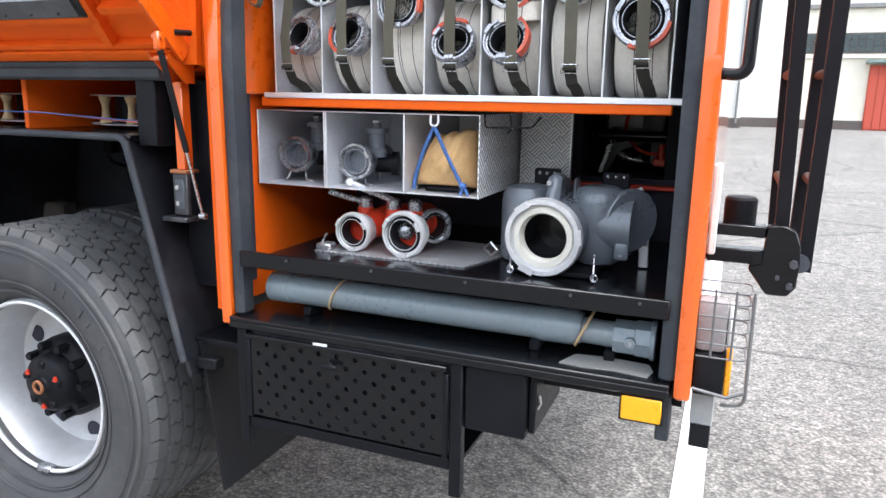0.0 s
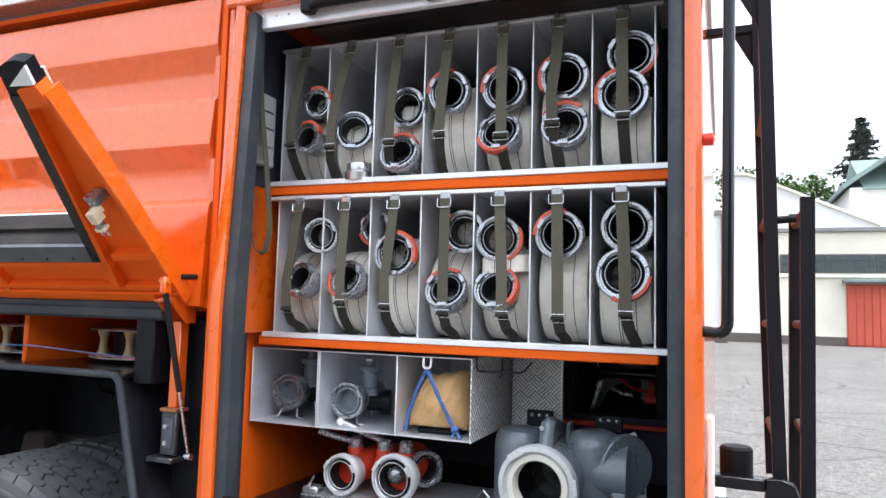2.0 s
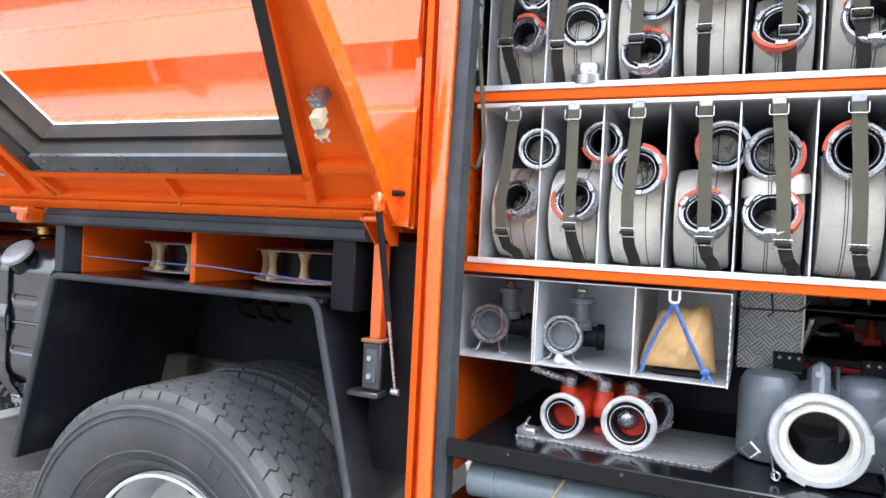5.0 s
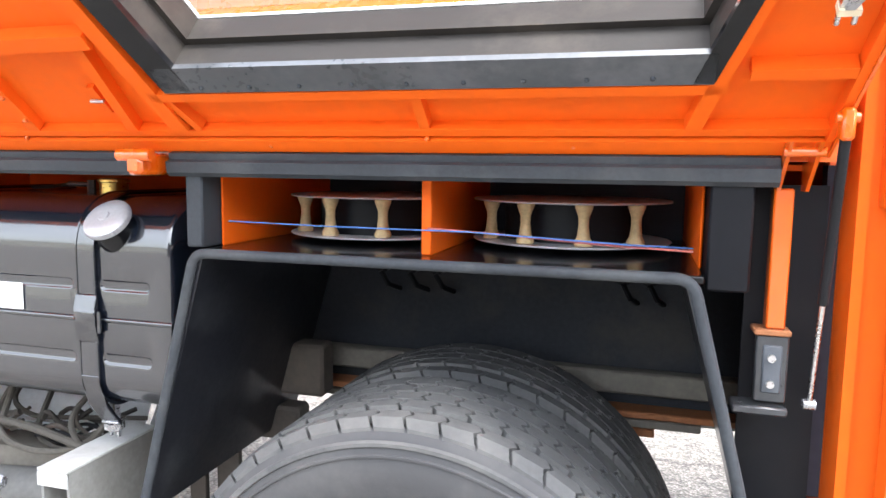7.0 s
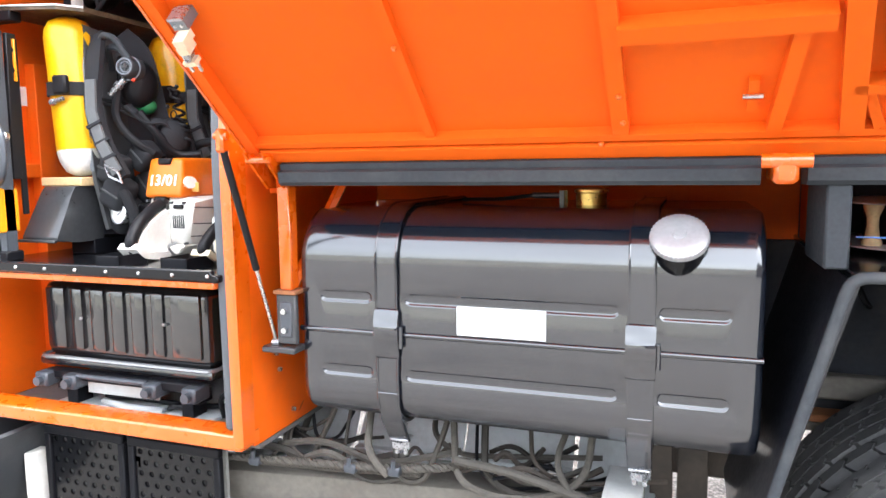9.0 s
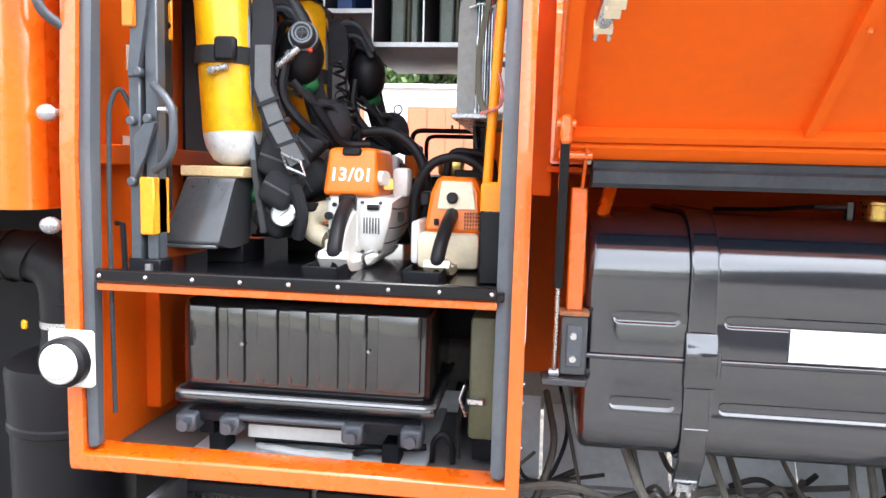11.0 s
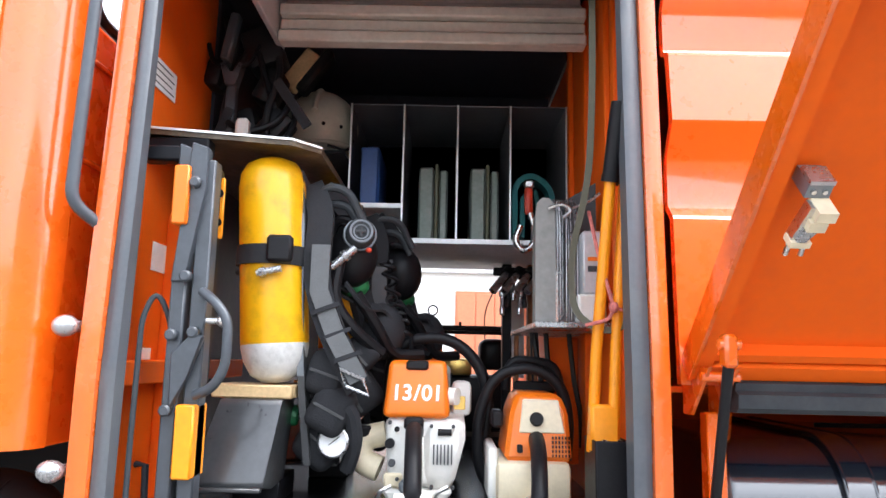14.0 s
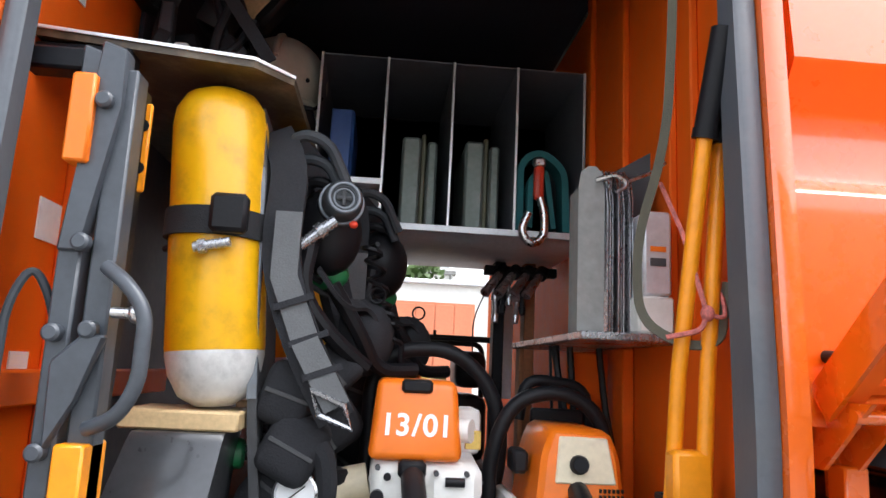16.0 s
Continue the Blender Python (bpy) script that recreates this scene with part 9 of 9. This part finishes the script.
for x, z in ((-3.985, 1.70), (-3.955, 1.60), (-3.90, 1.66)):
    part("ledge_cord", B().path(bend([(x, 2.04, 1.724), (x + 0.01, 2.03, z - 0.05), (x + 0.025, 2.03, z - 0.12), (x + 0.03, 2.05, z - 0.2)], 0.03, 4), 0.006, 6), PLASTIC, truck)

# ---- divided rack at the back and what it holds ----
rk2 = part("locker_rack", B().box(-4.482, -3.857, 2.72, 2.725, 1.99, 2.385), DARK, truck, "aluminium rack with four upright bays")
# dividers and top use the darkened aluminium, so the bays look shaded
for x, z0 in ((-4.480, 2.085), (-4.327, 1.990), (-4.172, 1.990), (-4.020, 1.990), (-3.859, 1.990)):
    leaf = part("divider", B().box(x - 0.002, x + 0.002, 2.30, 2.70, z0, 2.385, 0.0005), ALU_SHADED, rk2)
    # lighter front strip paints the lit edge of the leaf
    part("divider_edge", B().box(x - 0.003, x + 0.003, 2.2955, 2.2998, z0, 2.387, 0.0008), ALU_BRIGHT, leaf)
part("rack_top", B().box(-4.482, -3.857, 2.30, 2.70, 2.383, 2.387, 0.001), ALU_SHADED, rk2)
part("rack_floor", B().box(-4.482, -4.329, 2.295, 2.70, 2.078, 2.092, 0.001), ALU, rk2)
part("rack_floor", B().box(-4.329, -3.857, 2.295, 2.70, 1.978, 1.993, 0.001), ALU, rk2)
part("rack_lip", B().prism([(2.295, 1.993), (2.299, 1.993), (2.345, 1.962), (2.70, 1.962), (2.70, 1.958), (2.342, 1.958)], "x", -4.329, -3.857), ALU, rk2)
part("rack_lip", B().prism([(2.295, 2.092), (2.299, 2.092), (2.36, 2.062), (2.70, 2.062), (2.70, 2.058), (2.356, 2.058)], "x", -4.482, -4.329), ALU, rk2)
fb = thing("blue_folder", (-4.42, 2.42, 2.092), "blue plastic folder standing in the rack", "folder")
part("cover", B().box(-4.455, -4.40, 2.36, 2.60, 2.093, 2.275, 0.006), BLUE, fb)
part("spine", B().box(-4.455, -4.405, 2.352, 2.362, 2.095, 2.272, 0.003), BLUE, fb)
for x0 in (-4.283, -4.132):
    pc = thing("steel_pack", (x0 + 0.03, 2.45, 1.993), "grey-green scratched steel pack in the rack", "steel pack", "packs in the rack")
    part("plate", B().box(x0, x0 + 0.045, 2.35, 2.62, 1.994, 2.215, 0.006), GREEN_STEEL, pc)
    part("plate", B().box(x0 + 0.060, x0 + 0.085, 2.36, 2.62, 1.994, 2.21, 0.006), GREEN_STEEL, pc)
    part("strap", B().box(x0 + 0.046, x0 + 0.058, 2.37, 2.62, 1.994, 2.23, 0.003), OLIVE, pc)
ts = thing("lifting_strap", (-3.96, 2.36, 1.993), "teal lifting strap with a steel snap hook", "strap")
part("webbing", B().path(bend([(-4.005, 2.34, 1.998), (-4.005, 2.34, 2.16), (-3.96, 2.34, 2.19), (-3.90, 2.34, 2.15), (-3.895, 2.34, 1.998)], 0.05, 5), 0, flat=(0.03, 0.008), up=(0, 1, 0)), TEAL, ts)
part("webbing", B().path(bend([(-3.985, 2.31, 2.0), (-3.985, 2.31, 2.12), (-3.95, 2.31, 2.14), (-3.93, 2.31, 2.0)], 0.04, 5), 0, flat=(0.022, 0.006), up=(0, 1, 0)), TEAL, ts)
part("red_latch", B().box(-3.982, -3.958, 2.262, 2.282, 2.06, 2.14, 0.008, 2), RED, ts)
part("shackle", B().box(-3.985, -3.955, 2.262, 2.284, 2.135, 2.16, 0.006), STEEL, ts)
part("hook", B().path(bend([(-3.968, 2.272, 2.07), (-3.955, 2.272, 2.03), (-3.955, 2.272, 1.975), (-3.985, 2.272, 1.955), (-4.010, 2.272, 1.985), (-3.992, 2.272, 2.03)], 0.03, 6), 0.0095, 10), STEEL, ts)

# ---- far side of the locker: generator, nozzles, uprights ----
gen = thing("generator", (-4.12, 2.95, 1.375), "portable generator in a black tube frame", "generator")
part("frame", B().path(bend([(-4.30, 2.88, 1.385), (-4.30, 2.88, 1.768), (-3.945, 2.88, 1.768), (-3.945, 2.88, 1.385)], 0.04, 5), 0.0095, 10), PLASTIC, gen)
part("frame", B().path(bend([(-4.30, 3.25, 1.385), (-4.30, 3.25, 1.768), (-3.945, 3.25, 1.768), (-3.945, 3.25, 1.385)], 0.04, 5), 0.0095, 10), PLASTIC, gen)
part("tank", B().box(-4.07, -3.97, 2.95, 3.15, 1.62, 1.735, 0.03, 3), PLASTIC, gen)
part("engine", B().box(-4.27, -3.97, 2.92, 3.2, 1.40, 1.60, 0.03, 2), PLASTIC, gen)
part("engine_cover", B().box(-4.20, -4.10, 2.90, 2.98, 1.60, 1.66, 0.01, 2), BRASS, gen)
part("rail", B().cyl((-4.145, 2.88, 1.768), (-4.145, 2.88, 1.79), 0.005), PLASTIC, gen)
part("base", B().box(-4.29, -3.95, 2.88, 3.25, 1.3745, 1.39), PLASTIC, gen)
can = thing("fuel_can", (-4.22, 2.55, 1.375), "orange plastic fuel can behind the saw", "can")
part("can", B().box(-4.25, -4.205, 2.45, 2.56, 1.375, 1.70, 0.008), SAW_ORANGE, can)
for x in (-4.005, -3.925):
    part("upright", B().box(x - 0.014, x + 0.014, 2.55, 2.60, 1.375, 1.98, 0.003), BLACK_MATT if x < -3.95 else RUSTY, truck)
for i in range(4):
    nz = thing("branch_pipe", (-4.02 + i * 0.035, 2.50, 1.86), "bright metal nozzle hanging under the rack", "nozzle", "nozzles under the rack")
    x = -4.035 + i * 0.035
    part("pipe", B().cyl((x - 0.02, 2.48, 1.865), (x + 0.025, 2.52, 1.925), 0.013, 0.010, seg=14), STEEL, nz)
    part("head", B().cyl((x + 0.022, 2.515, 1.92), (x + 0.034, 2.53, 1.937), 0.017, seg=14), PLASTIC, nz)
for i in range(5):
    x = -4.025 + i * 0.017
    part("hanging_fitting", B().lathe([(0, 0), (0.007, 0), (0.009, 0.02), (0.006, 0.024), (0.006, 0.055), (0.010, 0.058), (0.010, 0.075), (0, 0.075)], (x, 2.49, 1.795 + 0.022 * (i % 3)), (0.1 * (i % 2), 0.2, 1), 12), (STEEL, PLASTIC, CAST)[i % 3], truck)
part("nozzle_bar", B().box(-4.05, -3.86, 2.525, 2.55, 1.92, 1.945, 0.003), BLACK_MATT, truck)
part("cord_hang", B().path(bend([(-4.05, 2.50, 1.87), (-4.08, 2.50, 1.80), (-4.075, 2.52, 1.72)], 0.04, 4), 0.002, 5), PLASTIC, truck)
part("light_panel", B().box(-3.98, -3.93, 2.75, 2.76, 1.60, 1.90), ALU, truck)
for x in (-3.99, -3.975):
    part("cord_hang", B().path([(x, 2.05, 1.725), (x + 0.006, 2.05, 1.60), (x + 0.01, 2.05, 1.56)], 0.003, 5), PLASTIC, truck)
# ---- yard: white line, buildings, trees ----
PLASTER = mat("cream_plaster", (0.78, 0.74, 0.62), 0.85, 0, 0.08, 0.4, 12, 0.2, dirt=(0.45, 0.42, 0.36), dirt_amount=0.35, dirt_scale=0.3)
PLASTER_W = mat("white_plaster", (0.80, 0.79, 0.76), 0.85, 0, 0.06, 0.4, 12, 0.2, dirt=(0.5, 0.48, 0.45), dirt_amount=0.3, dirt_scale=0.3)
GATE_RED = mat("brick_red_gate_paint", (0.52, 0.085, 0.05), 0.55, 0, 0.1, 0.8, 15, 0.1)
GATE_ORANGE = mat("faded_orange_gate_paint", (0.62, 0.20, 0.10), 0.55, 0, 0.1, 0.8, 15, 0.1)
ROOF_GREEN = mat("grey_green_roofing", (0.20, 0.27, 0.25), 0.6, 0, 0.12, 0.8, 8, 0.2)
DARK_GLASS = mat("dark_block_glass", (0.05, 0.07, 0.07), 0.25, 0, 0.25, 2, 20, 0.2)
SOCLE = mat("brown_socle", (0.12, 0.10, 0.09), 0.85, 0, 0.2, 1, 12, 0.2)
LINE = mat("white_road_paint", (0.78, 0.78, 0.76), 0.7, 0, 0.06, 3, 60, 0.2)
solid("road_marking", B().box(-0.095, 0.027, 1.9, 7.5, 0.0005, 0.005), LINE, "white painted line on the asphalt", "marking", "structure")

# depot building seen past the truck's rear
depot = thing("depot_building", (12, 56, 0), "long cream plastered depot with a red gate", "building")
part("wall", B().box(3.3, 60, 50, 62, 0.0, 7.15), PLASTER, depot)
part("socle", B().box(3.28, 60, 49.93, 50.0, 0, 0.55), SOCLE, depot)
part("roof", B().box(3.1, 60.3, 49.75, 62.3, 7.15, 7.42, 0.04), CHASSIS, depot)
part("cornice", B().box(3.25, 60, 49.8, 50.0, 4.28, 4.45), PLASTER_W, depot)
for x0, x1 in ((3.5, 10.2), (11.5, 18.0), (20, 27)):
    win = part("window", B().box(x0, x1, 49.92, 50.02, 4.55, 5.75, 0.02), SOCLE, depot, "long dark glass-block window")
    k = 16
    for i in range(k):
        for j in range(3):
            w_, h_ = (x1 - x0 - 0.2) / k, 0.34
            part("pane", B().box(x0 + 0.1 + i * w_ + 0.03, x0 + 0.1 + (i + 1) * w_ - 0.03, 49.88, 49.93, 4.63 + j * 0.36, 4.63 + j * 0.36 + 0.31), DARK_GLASS, win)
for x0 in (7.25, 13.0, 21.5):
    gate = part("gate", B().box(x0, x0 + 2.25, 49.85, 50.02, 0.0, 3.85, 0.02), GATE_RED, depot, "brick-red steel gate")
    for i in range(5):
        part("gate_board", B().box(x0 + 0.06 + i * 0.43, x0 + 0.46 + i * 0.43, 49.81, 49.85, 0.08, 3.75, 0.02), GATE_RED, gate)
    part("canopy", B().box(x0 - 0.25, x0 + 2.5, 49.0, 50.0, 3.95, 4.12, 0.02), ROOF_GREEN, depot)
gable = thing("gabled_house", (15, 68, 0), "cream house with a green gable roof behind the depot", "building")
part("wall", B().box(9.6, 30, 63.5, 75, 0, 12.2), PLASTER_W, gable)
part("roof", B().prism([(9.0, 12.0), (14.8, 16.2), (20.6, 12.0), (20.6, 12.4), (14.8, 16.6), (9.0, 12.4)], "y", 63.0, 75.5), ROOF_GREEN, gable)
part("roof", B().prism([(63.0, 12.0), (69, 15.5), (75.5, 12.0)], "x", 10.5, 30.4), ROOF_GREEN, gable)
hall = thing("white_hall", (1.5, 48, 0), "tall white plastered hall end", "building")
part("wall", B().box(-9.0, 0.30, 47, 60, 0.0, 8.0), PLASTER_W, hall)
part("gable_wall", B().prism([(0.31, 0.0), (0.31, 11.2), (1.7, 11.1), (7.65, 8.3), (9.2, 7.6), (9.2, 0.0)], "y", 50.6, 62.0), PLASTER_W, hall)
part("gable_capping", B().prism([(0.25, 11.2), (1.7, 11.1), (7.65, 8.3), (9.3, 7.55), (9.3, 7.72), (7.68, 8.48), (1.72, 11.28), (0.25, 11.38)], "y", 50.4, 62.2), PLASTER, hall)
part("roof_edge", B().box(-9.2, 0.40, 46.8, 60, 8.0, 8.3, 0.03), CHASSIS, hall)
part("socle", B().box(-9, 0.32, 46.93, 47.0, 0, 0.6), SOCLE, hall)
part("gable_socle", B().box(0.32, 3.29, 50.52, 50.6, 0, 0.6), SOCLE, hall)
part("downpipe", B().cyl((0.05, 46.88, 0.3), (0.05, 46.88, 8.0), 0.07, seg=10), CHASSIS, hall)
# garages seen through the front locker
gar = thing("garage_row", (-5, 24, 0), "low white garage row with faded orange gates", "building")
part("wall", B().box(-30, -1.6, 20.0, 27, 0.0, 4.02), PLASTER_W, gar)
part("roof_edge", B().box(-30.2, -1.4, 19.8, 27, 4.02, 4.14, 0.02), ALU, gar)
for i in range(-5, 1):
    x0 = -3.98 + i * 3.45
    g = part("gate", B().box(x0, x0 + 2.2, 19.92, 20.02, 0.0, 3.52, 0.01), GATE_ORANGE, gar, "faded orange garage gate")
    for j in range(4):
        part("gate_board", B().box(x0 + 0.05 + j * 0.53, x0 + 0.54 + j * 0.53, 19.885, 19.92, 0.06, 3.45, 0.01), GATE_ORANGE, g)
# rear side of the yard, added unseen behind the camera for paint to mirror
back = thing("yard_building", (-3, -28, 0), "unseen long pale building added across the yard for reflections", "building")
part("wall", B().box(-40, 30, -38, -30, 0, 4.6), PLASTER, back)
part("roof", B().box(-40.3, 30.3, -38.3, -29.7, 4.6, 4.9, 0.03), ROOF_GREEN, back)
# added dark block, out of view, that cuts off low sky
part("wing", B().box(3.0, 34, -26, -13, 0, 6.6), SOCLE, back)
part("wing_roof", B().box(2.8, 34.2, -26.2, -12.8, 6.6, 6.9, 0.03), ROOF_GREEN, back)


LEAF = mat("dark_conifer_needles", (0.075, 0.092, 0.075), 0.8, 0, 0.35, 0.9, 9, 0.3)
LEAF2 = mat("broad_leaves", (0.07, 0.12, 0.03), 0.7, 0, 0.4, 0.5, 6, 0.3)
BARK = mat("grey_bark", (0.10, 0.08, 0.065), 0.9, 0, 0.25, 2, 20, 0.4)


def conifer(x, y, h, spread, seed):
    rng = random.Random(seed)
    t = thing("spruce_tree", (x, y, 0), "tall dark spruce behind the depot roofs", "tree")
    part("trunk", B().cyl((x, y, 0), (x, y, h * 0.97), 0.32, 0.04, 10), BARK, t)
    limbs, crown = B(), B()
    levels = 30
    for k in range(levels):
        f = k / (levels - 1)
        z = h * (0.25 + 0.74 * f)
        r = spread * (1 - f) ** 0.75 * (0.75 + 0.4 * rng.random()) + 0.15
        for i in range(11):
            a = rng.random() * 6.283
            rr = r * (0.65 + 0.5 * rng.random())
            tip = Vector((x + math.cos(a) * rr, y + math.sin(a) * rr, z - 0.18 * rr + 0.2))
            limbs.path([(x, y, z), tip], 0.03, 4)
            for s in range(9):
                q = 0.25 + 0.75 * s / 8
                c = Vector((x, y, z)).lerp(tip, q)
                for _ in range(2):
                    d = Vector((rng.uniform(-1, 1), rng.uniform(-1, 1), rng.uniform(-1.0, 0.25))).normalized() * (0.3 + 0.55 * rng.random())
                    n = d.cross(Vector((rng.random(), rng.random(), 1))).normalized() * 0.17
                    v = [crown.bm.verts.new(c + e) for e in (n, d, -n)]
                    crown.bm.faces.new(v)
    part("limbs", limbs, BARK, t)
    o = part("crown", crown, LEAF, t)
    o["kind"] = "stuff"


def broadleaf(x, y, h, spread, seed, clumps=46):
    rng = random.Random(seed)
    t = thing("leafy_tree", (x, y, 0), "green leafy tree over the low roofs", "tree", "leafy trees round the yard")
    part("trunk", B().cyl((x, y, 0), (x, y, h * 0.6), 0.25, 0.1, 10), BARK, t)
    limbs, crown = B(), B()
    for k in range(clumps):
        a = rng.random() * 6.283
        f = rng.random()
        rr = spread * math.sqrt(rng.random())
        z = h * (0.38 + 0.6 * f * (1 - 0.45 * (rr / spread) ** 2))
        c = Vector((x + math.cos(a) * rr, y + math.sin(a) * rr, z))
        limbs.path([(x, y, h * 0.4), c], 0.04, 4)
        for s in range(150):
            d = Vector((rng.gauss(0, 1), rng.gauss(0, 1), rng.gauss(0, 0.8))) * (spread * 0.15)
            n = Vector((rng.uniform(-1, 1), rng.uniform(-1, 1), rng.uniform(-1, 1))).normalized()
            u = n.orthogonal().normalized() * 0.2
            w = n.cross(u)
            v = [crown.bm.verts.new(c + d + e) for e in (u, w, -u, -w)]
            crown.bm.faces.new(v)
    part("limbs", limbs, BARK, t)
    o = part("crown", crown, LEAF2, t)
    o["kind"] = "stuff"


conifer(14.9, 90, 24.6, 6.4, 3)
for i, (x, y, h, s) in enumerate(((2.6, 82, 19.4, 4.5), (7.6, 84, 18.4, 4.2), (-9, 34, 9.5, 3.6), (-5.4, 35, 8.6, 3.2), (-14, 34, 9.4, 3.6))):
    broadleaf(x, y, h, s, 20 + i)

# ---- loose grit on the asphalt ----
GRIT = mat("pale_grit", (0.33, 0.30, 0.26), 0.9, 0, 0.4, 40, 200, 0.2)
grng = random.Random(21)
grit = B()
for i in range(3600):
    far_ = grng.random() ** 1.6
    x, y = -2.2 + 5.2 * grng.random(), 1.75 + 4.5 * far_
    r = 0.0022 + 0.0055 * grng.random() ** 2.5
    turn_ = grng.random() * 3
    ring = [grit.bm.verts.new((x + r * (0.7 + 0.5 * grng.random()) * math.cos(turn_ + k * 1.57), y + r * (0.7 + 0.5 * grng.random()) * math.sin(turn_ + k * 1.57), 0.0004 + r * 0.2 * grng.random())) for k in range(4)]
    tip = grit.bm.verts.new((x + r * 0.3 * (grng.random() - 0.5), y, r * (0.6 + 0.5 * grng.random())))
    for k in range(4):
        grit.bm.faces.new((ring[k], ring[(k + 1) % 4], tip))
solid("grit", grit, GRIT, "loose pale grit and small stones on asphalt", "grit", "stuff")
